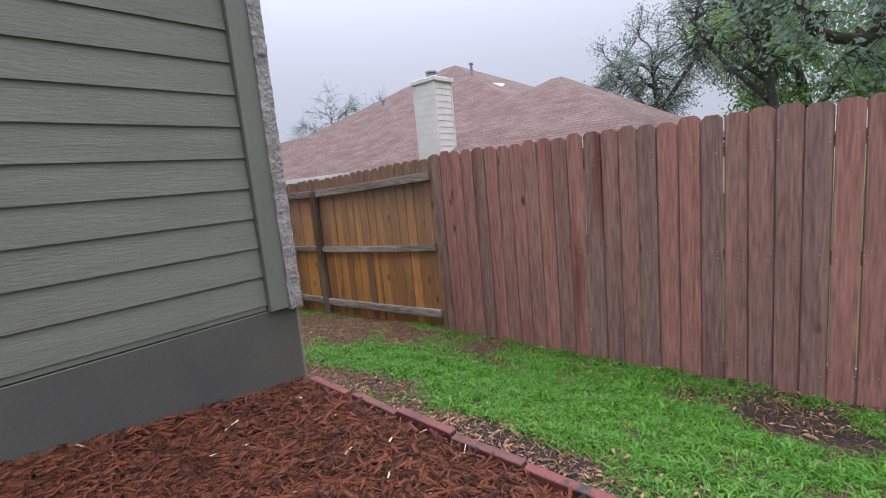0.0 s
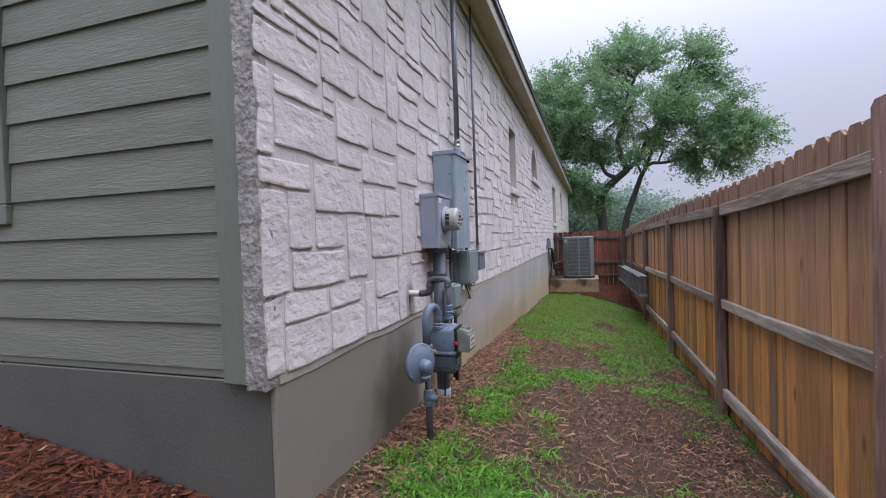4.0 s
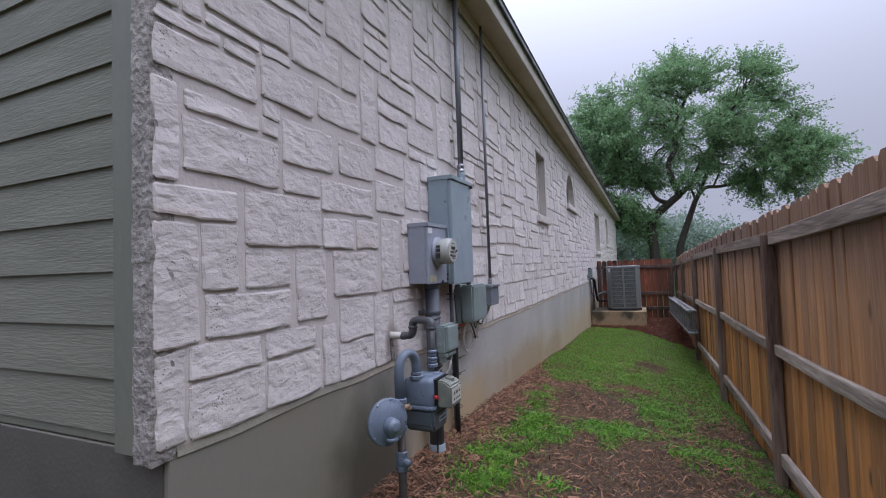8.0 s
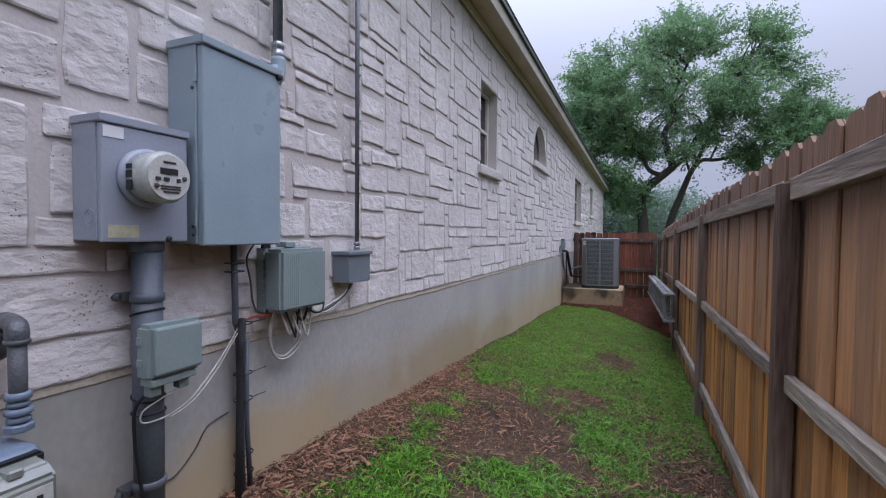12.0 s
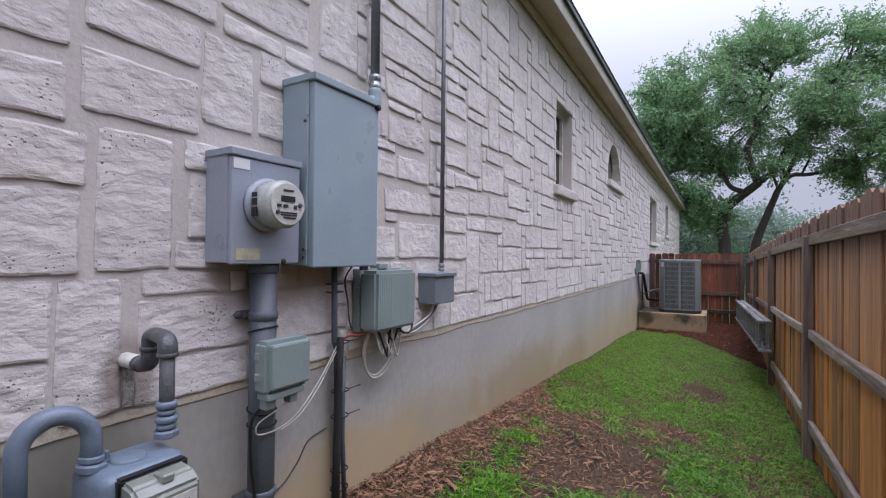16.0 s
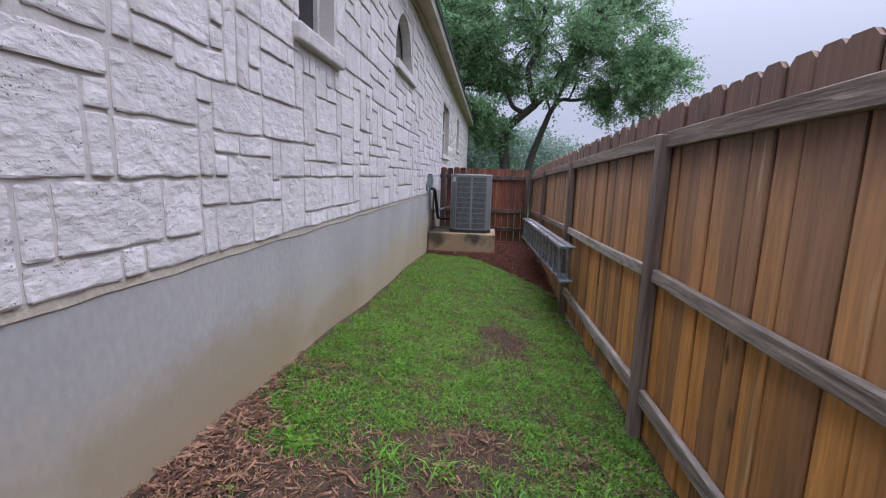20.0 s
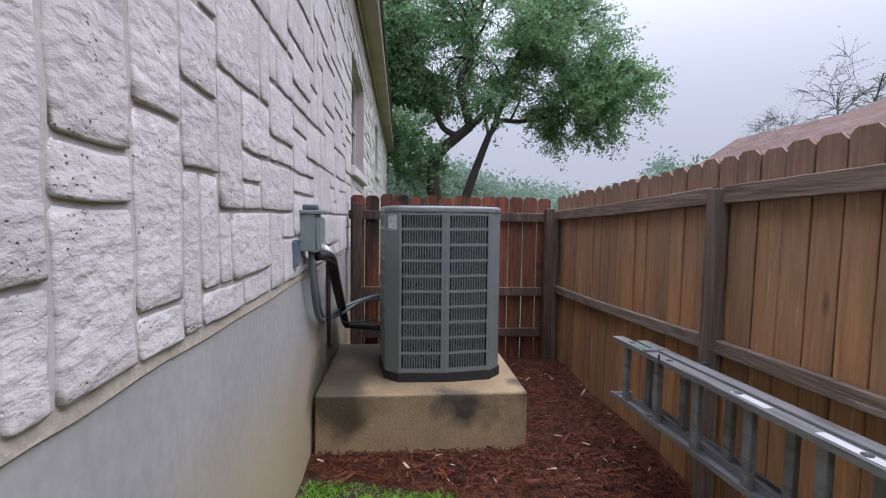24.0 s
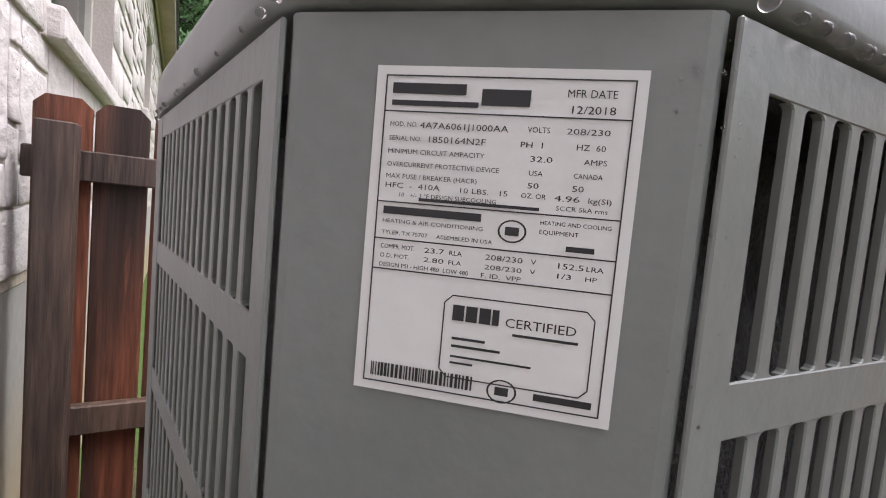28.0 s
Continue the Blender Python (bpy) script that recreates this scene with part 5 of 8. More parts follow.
def main_conduit():
    t = thing("meter_conduit", (-4.07, 1.545, 0.2), "thick dark plastic conduit running from the meter box into the ground", "conduit")
    bm = B()
    tube(bm, [(-4.07, 1.545, 0.16), (-4.07, 1.545, 1.287)], 0.0455, 20)
    pipe = part("pipe", bm, CONDUIT_DARK, t, smooth=True)
    for z, h in ((1.245, 0.04), (1.08, 0.03), (0.46, 0.03), (0.19, 0.09)):
        bm = B()
        lathe(bm, [(0.0455, 0), (0.051, 0.003), (0.051, h - 0.003), (0.0455, h)], (-4.07, 1.545, z), n=22)
        part("coupling", bm, CONDUIT_DARK if z > 0.3 else BOX_GREY, t, smooth=True)
    for z in (1.1, 0.455):
        plain_box("strap", -4.135, -4.01, W - 0.04, 1.52, z - 0.011, z + 0.011, IRON, t, bev=0.002)
        bm = B()
        lathe(bm, [(0.012, 0), (0.012, 0.01), (0.006, 0.014), (0, 0.014)], (-3.995, 1.5, z), (0, 1, 0), 10)
        part("strap_bolt", bm, IRON, t)
    for z, tilt in ((1.045, 0.015), (0.765, -0.01), (0.715, 0.0)):
        bm = B()
        pts = [(-4.07 + 0.049 * math.cos(a), 1.545 + 0.049 * math.sin(a), z + tilt * math.sin(a)) for a in np.linspace(0, 2 * math.pi, 17)]
        tube(bm, pts, 0.003, 6, caps=False)
        part("cable_tie", bm, BLACK, t)
    c = thing("cable_box", (-4.09, 1.59, 0.82), "small grey-green cable box strapped to the conduit", "utility box")
    bm = B()
    hull(bm, [(-4.185, 0.845), (-3.995, 0.845), (-3.995, 1.02), (-4.185, 1.02)], 1.592, 1.66, 0.012)
    part("body", bm, BOX_GREEN, c)
    plain_box("cover", -4.172, -4.008, 1.655, 1.675, 0.86, 1.012, BOX_GREEN, c, bev=0.009)
    plain_box("lip", -4.16, -4.005, 1.6, 1.66, 0.825, 0.847, BOX_GREEN, c, bev=0.004)
    for x in (-4.03, -4.13):
        plain_box("cable_spout", x - 0.018, x + 0.018, 1.605, 1.64, 0.79, 0.826, BOX_GREEN, c, bev=0.004)
    for z in (0.9, 0.97):
        plain_box("hinge", -3.997, -3.99, 1.605, 1.625, z - 0.012, z + 0.012, BOX_GREEN, c, bev=0.002)


def telecom_box():
    t = thing("telecom_box", (-4.77, W, 0.95), "grey-green telephone box with a ribbed cover and loose cables", "utility box")
    plain_box("backplate", -4.925, -4.61, W, 1.525, 0.955, 1.245, BOX_GREEN, t, bev=0.006)
    bm = B()
    hull(bm, [(-4.915, 0.962), (-4.6, 0.962), (-4.6, 1.238), (-4.915, 1.238)], 1.527, 1.628, 0.014)
    part("cover", bm, BOX_GREEN, t)
    for k in range(7):
        plain_box("rib", -4.715 + 0.0135 * k, -4.708 + 0.0135 * k, 1.6265, 1.6292, 0.985, 1.215, BOX_GREEN, t, bev=0.0015)
    plain_box("top_tab", -4.80, -4.735, W, 1.535, 1.243, 1.268, BOX_GREEN, t, bev=0.003)
    for k in range(8):
        plain_box("hinge_rib", -4.612, -4.602, 1.512, 1.526, 0.985 + 0.032 * k, 1.003 + 0.032 * k, BOX_GREEN, t, bev=0.002)


def loose_cables():
    rnd = random.Random(5)
    hub = Vector((-4.72, 1.57, 0.955))

    def cable(name, pts, r, m, label):
        bm = B()
        tube(bm, pts, r, 7, fine=6)
        single(name, bm, m, label, "cable", smooth=True)

    cable("cable_loop", [(-4.655, 1.55, 0.955), (-4.64, 1.53, 0.87), (-4.665, 1.52, 0.77), (-4.74, 1.52, 0.735), (-4.82, 1.525, 0.78), (-4.85, 1.54, 0.87), (-4.83, 1.56, 0.955)], 0.0065, CABLE_WHITE, "dusty white cable hanging in a loop below the telephone box")
    cable("cable_loop", [(-4.64, 1.55, 0.955), (-4.63, 1.53, 0.86), (-4.67, 1.525, 0.755), (-4.745, 1.525, 0.722), (-4.83, 1.53, 0.77), (-4.86, 1.545, 0.89), (-4.84, 1.56, 0.955)], 0.005, CABLE_WHITE, "dusty white cable hanging in a loop below the telephone box")
    for k in range(5):
        a = -4.67 - 0.03 * k
        d = rnd.uniform(0.05, 0.13)
        cable("cable_tangle", [(a, 1.56, 0.96), (a - 0.03, 1.57 + rnd.uniform(-0.02, 0.02), 0.955 - d), (a - 0.07, 1.56, 0.945 - d * 0.9), (a - 0.09, 1.565, 0.96)], 0.005, BLACK if k % 2 else CABLE_WHITE, "tangled short cable below the telephone box")
    for k in range(3):
        cable("feed_cable", [(-5.25 - 0.02 * k, 1.53, 1.035), (-5.2 - 0.02 * k, 1.525, 0.97), (-5.05, 1.525, 0.925 - 0.014 * k), (-4.9, 1.54, 0.905 + 0.014 * k), (-4.82, 1.56, 0.955)], 0.006, CABLE_WHITE if k != 1 else IRON, "cable sagging between junction box and telephone box")
    cable("feed_cable", [(-4.85, 1.56, 0.958), (-4.89, 1.57, 0.92), (-4.95, 1.575, 0.925), (-4.975, 1.56, 0.99), (-4.94, 1.55, 1.04)], 0.005, BLACK, "black cable curling beside the telephone box")
    cable("red_cable", [(-4.655, 1.55, 0.955), (-4.6, 1.53, 0.945), (-4.54, 1.52, 0.95), (-4.49, 1.515, 0.93)], 0.005, CABLE_RED, "short red cable between the boxes")
    cable("drop_cable", [(-4.48, 1.515, 0.93), (-4.43, 1.53, 0.885), (-4.33, 1.56, 0.81), (-4.2, 1.59, 0.73), (-4.1, 1.602, 0.70), (-4.02, 1.592, 0.70), (-4.012, 1.6, 0.74), (-4.06, 1.62, 0.77), (-4.12, 1.625, 0.79)], 0.0028, CABLE_WHITE, "white cable slung from the wall pipe to the cable box")
    cable("drop_cable", [(-4.485, 1.52, 0.92), (-4.42, 1.535, 0.862), (-4.32, 1.565, 0.785), (-4.2, 1.592, 0.715), (-4.1, 1.605, 0.692)], 0.0026, CABLE_WHITE, "white cable slung from the wall pipe to the cable box")
    cable("ground_wire", [(-4.02, 1.6, 0.79), (-4.0, 1.58, 0.74), (-4.01, 1.57, 0.6), (-4.02, 1.58, 0.45), (-4.015, 1.57, 0.2)], 0.006, BLACK, "black wire running down beside the conduit")
    cable("wall_wire", [(-4.11, 1.5, 0.42), (-4.22, 1.473, 0.41), (-4.3, 1.472, 0.47), (-4.36, 1.472, 0.54), (-4.46, 1.474, 0.56)], 0.003, IRON, "thin wire stuck to the foundation")
    cable("thin_wire", [(-4.53, 1.55, 1.265), (-4.525, 1.51, 1.2), (-4.55, 1.505, 1.1), (-4.56, 1.505, 1.02), (-4.575, 1.51, 0.97)], 0.004, IRON, "thin wire from the panel down the stone")
    t = thing("wall_pipes", (-4.48, 1.5, 0.2), "thin grey pipe and black-sleeved cable bundle tied together on the wall", "pipe")
    bm = B()
    tube(bm, [(-4.455, 1.512, 1.27), (-4.462, 1.512, 0.94), (-4.482, 1.505, 0.9), (-4.50, 1.50, 0.55), (-4.505, 1.50, 0.15)], 0.0135, 10)
    part("pipe", bm, CONDUIT_DARK, t, smooth=True)
    bm = B()
    tube(bm, [(-4.475, 1.535, 0.955), (-4.47, 1.53, 0.8), (-4.465, 1.53, 0.5), (-4.45, 1.535, 0.12)], 0.0165, 10)
    part("black_sleeve", bm, RUBBER, t, smooth=True)
    bm = B()
    tube(bm, [(-4.52, 1.51, 0.86), (-4.525, 1.505, 0.5), (-4.545, 1.51, 0.12)], 0.011, 8)
    part("pipe", bm, CONDUIT_DARK, t, smooth=True)
    for z in (0.93, 0.72, 0.61, 0.38, 0.3):
        bm = B()
        pts = [(-4.495 + 0.042 * math.cos(a), 1.518 + 0.032 * math.sin(a), z) for a in np.linspace(0, 2 * math.pi, 13)]
        tube(bm, pts, 0.0028, 5, caps=False)
        if z > 0.6:
            tube(bm, [(-4.53, 1.53, z), (-4.59, 1.55, z + 0.008)], 0.0025, 5)
        part("cable_tie", bm, BLACK, t)
    for z in (1.185, 1.15):
        bm = B()
        tube(bm, [(-4.43, 1.49, z), (-4.43, 1.53, z), (-4.49, 1.53, z), (-4.49, 1.49, z)], 0.004, 6)
        part("clip", bm, IRON, t)


def gas_meter():
    t = thing("gas_meter", (-3.54, 1.755, 0.6), "blue-grey gas meter with a clouded counter box hanging from pipes", "gas meter")
    x0, x1, y0, y1 = -3.745, -3.537, 1.555, 1.715
    bm = B()
    box(bm, x0, x1, y0, y1, 0.635, 0.80, 0.032, seg=4)
    part("upper_body", bm, GAS_BLUE, t, smooth=True)
    bm = B()
    box(bm, x0 - 0.005, x1 + 0.005, y0 - 0.005, y1 + 0.005, 0.627, 0.65, 0.007, seg=2)
    part("flange", bm, GAS_BLUE, t)
    bm = B()
    hull(bm, [(x0 + 0.003, 0.63), (x1 - 0.003, 0.63), (x1 - 0.008, 0.535), (x1 - 0.03, 0.50), (x0 + 0.03, 0.50), (x0 + 0.008, 0.535)], y0 + 0.003, y1 - 0.003, 0.012)
    part("lower_body", bm, METER_DARK, t)
    for x in (x0 + 0.012, x0 + 0.075, x1 - 0.075, x1 - 0.012):
        bm = B()
        lathe(bm, [(0.007, 0), (0.007, 0.006), (0.004, 0.009), (0, 0.009)], (x, y1 + 0.003, 0.638), (0, 1, 0), 8)
        part("flange_bolt", bm, GAS_BLUE, t)
    for y in (y0 + 0.03, y1 - 0.03):
        bm = B()
        lathe(bm, [(0.008, 0), (0.008, 0.006), (0, 0.008)], (x1 + 0.003, y, 0.638), (1, 0, 0), 8)
        part("flange_bolt", bm, GAS_BLUE, t)
    bm = B()
    hull(bm, [(-3.73, 0.652), (-3.565, 0.652), (-3.565, 0.79), (-3.73, 0.79)], y1 - 0.02, y1 + 0.014, 0.006)
    part("counter_backing", bm, BLACK, t)
    # the cover leans out towards its lower edge and carries a white dial plate
    bm = B()
    prof = [(y1 + 0.012, 0.642), (y1 + 0.085, 0.642), (y1 + 0.085, 0.758), (y1 + 0.055, 0.782), (y1 + 0.012, 0.788)]
    turn = Matrix(((0, 1, 0, -3.715), (1, 0, 0, 0), (0, 0, 1, 0), (0, 0, 0, 1)))
    prism(bm, prof, 0.148, turn)
    bmesh.ops.recalc_face_normals(bm, faces=bm.faces)
    bmesh.ops.bevel(bm, geom=list(bm.edges), offset=0.008, segments=2, affect="EDGES")
    counter = part("counter_case", bm, CLOUDED, t, "clouded yellowish plastic counter cover")
    fy = y1 + 0.0855
    bm = B()
    box(bm, -3.704, -3.58, fy - 0.002, fy + 0.001, 0.664, 0.742)
    part("counter_plate", bm, METER_FACE, counter)
    for k in range(4):
        bm = B()
        lathe(bm, [(0.0062, 0), (0.0062, 0.0012), (0, 0.0012)], (-3.603 - 0.026 * k, fy + 0.0012, 0.684), (0, 1, 0), 12)
        part("dial", bm, INK, counter)
    for k, w in enumerate((0.016, 0.022, 0.012)):
        bm = B()
        box(bm, -3.61 - 0.034 * k - w / 2, -3.61 - 0.034 * k + w / 2, fy + 0.0012, fy + 0.0022, 0.708, 0.724)
        part("print_bar", bm, INK, counter)
    bm = B()
    box(bm, -3.66, -3.63, y1 + 0.03, y1 + 0.07, 0.772, 0.794, 0.004)
    part("cover_tab", bm, CLOUDED, counter)
    bm = B()
    lathe(bm, [(0.011, 0), (0.011, 0.018), (0.007, 0.022), (0, 0.022)], (-3.556, y1 + 0.006, 0.702), (0.6, 0.8, 0), 12)
    part("red_seal", bm, RED_PLASTIC, t)
    plain_box("name_plate", -3.715, -3.615, y1 - 0.004, y1 - 0.0005, 0.545, 0.578, BOX_GREY, t, bev=0)
    plain_box("plate_bar", -3.71, -3.60, y1 - 0.004, y1 - 0.0005, 0.598, 0.605, INK, t, bev=0)
    plain_box("plate_bar", -3.705, -3.63, y1 - 0.001, y1 + 0.0005, 0.558, 0.565, INK, t, bev=0)
    bm = B()
    lathe(bm, [(0.04, -0.01), (0.04, 0.006), (0.034, 0.009), (0, 0.009)], (-3.63, 1.64, 0.799), n=20)
    part("top_cap", bm, GAS_BLUE, t, smooth=True)
    bm = B()
    lathe(bm, [(0.008, 0), (0.007, 0.02), (0.004, 0.024), (0, 0.024)], (-3.6, 1.6, 0.797), n=10)
    part("vent_stub", bm, GAS_BLUE, t)
    # outlet pipe, up and into the wall
    p = thing("gas_outlet_pipe", (-3.60, 1.755, 0.86), "dark iron gas pipe entering the wall through a white sleeve", "pipe")
    X, Y = -3.602, 1.755
    bm = B()
    tube(bm, [(X, Y, 0.855), (X, Y, 1.11)], 0.0175, 16)
    part("riser", bm, IRON, p, smooth=True)
    for z, r, h, m in ((0.855, 0.029, 0.022, GAS_BLUE), (0.878, 0.0225, 0.018, GAS_BLUE), (0.898, 0.026, 0.02, GAS_BLUE), (0.92, 0.0215, 0.016, GAS_BLUE), (0.938, 0.0245, 0.022, GAS_BLUE), (1.085, 0.0245, 0.017, IRON)):
        bm = B()
        lathe(bm, [(r - 0.005, 0), (r, 0.004), (r, h - 0.004), (r - 0.005, h)], (X, Y, z), n=18 if z > 0.86 else 8)
        part("union", bm, m, p, smooth=z > 0.86)
    bm = B()
    tube(bm, [(X, Y, 1.09), (X, Y, 1.118), (X - 0.003, Y - 0.012, 1.134), (X - 0.008, Y - 0.04, 1.139), (X - 0.012, Y - 0.06, 1.139)], 0.0225, 14, fine=5)
    part("upper_elbow", bm, IRON, p, smooth=True)
    bm = B()
    tube(bm, [(X - 0.012, Y - 0.06, 1.139), (X - 0.017, Y - 0.09, 1.138), (X - 0.02, Y - 0.115, 1.128), (X - 0.022, Y - 0.122, 1.105), (X - 0.022, Y - 0.122, 1.085)], 0.0225, 14, fine=5)
    part("street_elbow", bm, IRON, p, smooth=True)
    for z in (1.083,):
        bm = B()
        lathe(bm, [(0.022, 0), (0.0265, 0.003), (0.0265, 0.014), (0.022, 0.017)], (X - 0.022, Y - 0.122, z), n=16)
        part("union", bm, IRON, p, smooth=True)
    bm = B()
    tube(bm, [(X - 0.022, Y - 0.122, 1.09), (X - 0.022, Y - 0.124, 1.062), (X - 0.024, Y - 0.138, 1.04), (X - 0.027, Y - 0.17, 1.034), (X - 0.027, Y - 0.18, 1.034)], 0.0225, 14, fine=5)
    part("lower_elbow", bm, IRON, p, smooth=True)
    bm = B()
    tube(bm, [(X - 0.027, Y - 0.172, 1.034), (X - 0.028, Y - 0.19, 1.034)], 0.0265, 16)
    part("elbow_collar", bm, IRON, p, smooth=True)
    bm = B()
    tube(bm, [(X - 0.027, Y - 0.17, 1.034), (X - 0.03, W - 0.03, 1.033)], 0.017, 12)
    part("wall_nipple", bm, IRON, p, smooth=True)
    bm = B()
    tube(bm, [(X - 0.028, Y - 0.196, 1.034), (X - 0.03, W - 0.03, 1.033)], 0.024, 16)
    part("white_sleeve", bm, CABLE_WHITE, p, "dirty white plastic sleeve", smooth=True)
    # inlet gooseneck
    g = thing("gas_inlet_pipe", (-3.32, 1.755, 0.22), "blue-grey gooseneck gas pipe with shut-off valve rising from the soil", "pipe")
    gx_, gy_ = -3.388, 1.632
    rx_ = -3.535
    bm = B()
    mid, rad = (gx_ + rx_) / 2, (gx_ - rx_) / 2
    arc = [(mid - rad * math.cos(a), 1.63, 0.87 + rad * math.sin(a)) for a in np.linspace(0, math.pi, 15)]
    tube(bm, [(rx_, 1.63, 0.80)] + arc + [(gx_, gy_, 0.72)], 0.0225, 16)
    part("gooseneck", bm, GAS_BLUE, g, smooth=True)
    for x, y, z, r, h in ((rx_, 1.63, 0.795, 0.033, 0.022), (rx_, 1.63, 0.818, 0.028, 0.018), (gx_, gy_, 0.70, 0.031, 0.028), (gx_, gy_, 0.565, 0.03, 0.026), (gx_, gy_, 0.43, 0.029, 0.03), (gx_, gy_, 0.36, 0.029, 0.03)):
        bm = B()
        lathe(bm, [(r - 0.006, 0), (r, 0.004), (r, h - 0.004), (r - 0.006, h)], (x, y, z), n=8)
        part("union_nut", bm, GAS_BLUE, g)
    bm = B()
    lathe(bm, [(0.02, 0), (0.026, 0.015), (0.031, 0.04), (0.028, 0.065), (0.022, 0.085), (0.022, 0.112)], (gx_, gy_, 0.59), n=16)
    part("valve_body", bm, GAS_BLUE, g, smooth=True)
    bm = B()
    lathe(bm, [(0.017, 0), (0.017, 0.02), (0.011, 0.026), (0.011, 0.04), (0, 0.042)], (gx_, gy_ + 0.018, 0.685), (0.2, 0.95, 0), 12)
    part("valve_key", bm, RUSTY, g, "rusty brass valve key")
    bm = B()
    lathe(bm, [(0.013, 0), (0.013, 0.03), (0, 0.032)], (gx_ - 0.015, gy_ + 0.01, 0.675), (-0.8, 0.5, 0.2), 10)
    part("valve_plug", bm, RUSTY, g)
    bm = B()
    tube(bm, [(gx_, gy_, 0.6), (gx_, gy_, -0.1)], 0.0185, 14)
    part("riser", bm, RISER_IRON, g, smooth=True)
    bm = B()
    lathe(bm, [(0.022, 0), (0.03, 0.02), (0.03, 0.05), (0.022, 0.07)], (gx_, gy_, 0.38), n=12)
    lathe(bm, [(0.018, 0), (0.018, 0.05), (0, 0.052)], (gx_, gy_, 0.41), (0.3, 0.9, 0), 10)
    part("lower_valve", bm, GAS_BLUE, g, smooth=True)
    # pressure regulator disc
    r = thing("gas_regulator", (-3.21, 1.73, 0.65), "round blue-grey gas pressure regulator with a bolted rim and hub", "regulator")
    c, ax = Vector((-3.255, 1.625, 0.66)), Vector((0.4, 0.91, 0.08)).normalized()
    bm = B()
    lathe(bm, [(0.03, -0.06), (0.06, -0.04), (0.09, -0.012), (0.107, -0.009), (0.107, 0.007), (0.101, 0.010), (0.09, 0.011), (0.082, 0.019), (0.045, 0.026), (0.034, 0.028)], c, ax, 44)
    part("diaphragm_case", bm, GAS_BLUE, r, smooth=True)
    side = ax.cross(Vector((0, 0, 1))).normalized()
    upv = side.cross(ax)
    hub = c + upv * -0.012 + side * 0.006
    bm = B()
    lathe(bm, [(0.04, 0.018), (0.036, 0.04), (0.034, 0.062), (0.03, 0.066), (0.026, 0.067), (0.024, 0.074), (0.012, 0.076), (0, 0.076)], hub, ax, 24)
    part("spring_tower", bm, GAS_BLUE, r, smooth=True)
    for k in range(8):
        a = 2 * math.pi * k / 8 + 0.2
        bm = B()
        lathe(bm, [(0.0065, -0.013), (0.0065, 0.011), (0.004, 0.014), (0, 0.014)], c + 0.099 * (math.cos(a) * side + math.sin(a) * upv), ax, 8)
        part("bolt", bm, GAS_BLUE, r)
    bm = B()
    tube(bm, [c - ax * 0.02 + Vector((-0.06, 0.01, 0.0)), Vector((-3.36, 1.63, 0.66)), Vector((gx_, gy_, 0.655))], 0.022, 12, fine=4)
    part("connector", bm, GAS_BLUE, r, smooth=True)
    bm = B()
    v0 = hub + ax * 0.035
    tube(bm, [v0, v0 - upv * 0.055], 0.0195, 14)
    lathe(bm, [(0.022, 0), (0.026, 0.004), (0.026, 0.016), (0.02, 0.018), (0, 0.018)], v0 - upv * 0.052, -upv, 14)
    part("vent", bm, GAS_BLUE, r, smooth=True)
    # set out from the wall on their pipes: each of them stretched and moved as one
    for whole, m in (
        (t, Matrix(((0.92, 0, 0, -0.211), (0, 1.03, 0, 0.0445), (0, 0, 0.9, 0.112), (0, 0, 0, 1)))),
        (p, Matrix(((1, 0, 0, -0.034), (0, 1, 0, -0.018), (0, 0, 0.86, 0.1184), (0, 0, 0, 1)))),
        (g, Matrix(((0.83, 0, 0, -0.549), (-0.2, 1, 0, -0.6196), (0, 0, 0.93, 0.084), (0, 0, 0, 1)))),
        (r, Matrix(((0.97, 0, 0, -0.0647), (0, 0.97, 0, 0.1238), (0, 0, 0.97, 0.0548), (0, 0, 0, 1)))),
    ):
        for ob in whole.children_recursive:
            ob.data.transform(m)
    bm = B()
    box(bm, -3.685, -3.658, W - 0.04, W + 0.003, LEDGE + 0.02, 0.985, 0.004)
    part("wall_strip", bm, BROKEN, p, "dark rough strip on the stone below the pipe")


electric_meter()
breaker_panel()
riser_conduits()
main_conduit()
telecom_box()
loose_cables()
gas_meter()


# ---- air conditioner ----
AX0, AX1, AY0, AY1 = -14.845, -14.0835, 1.8945, 2.66
AZ0, AZ1, CH = 0.155, 1.2025, 0.0866


def octagon(grow=0.0, bulge=0.028):
    """Plan of the casing: a square with cut corners and slightly bowed sides."""
    a, b, c, d, k = AX0 - grow, AX1 + grow, AY0 - grow, AY1 + grow, CH + grow * 0.4
    mx, my = (a + b) / 2, (c + d) / 2
    return [(b, c + k), (b + bulge, my), (b, d - k), (b - k, d), (mx, d + bulge), (a + k, d), (a, d - k), (a - bulge, my), (a, c + k), (a + k, c), (mx, c - bulge), (b - k, c)]


def rounded(plan, r=0.03):
    """Each corner of a plan drawn as a short arc."""
    out = []
    for i, p in enumerate(plan):
        p, a, b = Vector(p), Vector(plan[i - 1]), Vector(plan[(i + 1) % len(plan)])
        u, v = p + (a - p).normalized() * r, p + (b - p).normalized() * r
        for k in (0, 0.25, 0.5, 0.75, 1):
            q = u * (1 - k) ** 2 + p * (2 * k * (1 - k)) + v * k * k
            out.append((q.x, q.y))
    return out


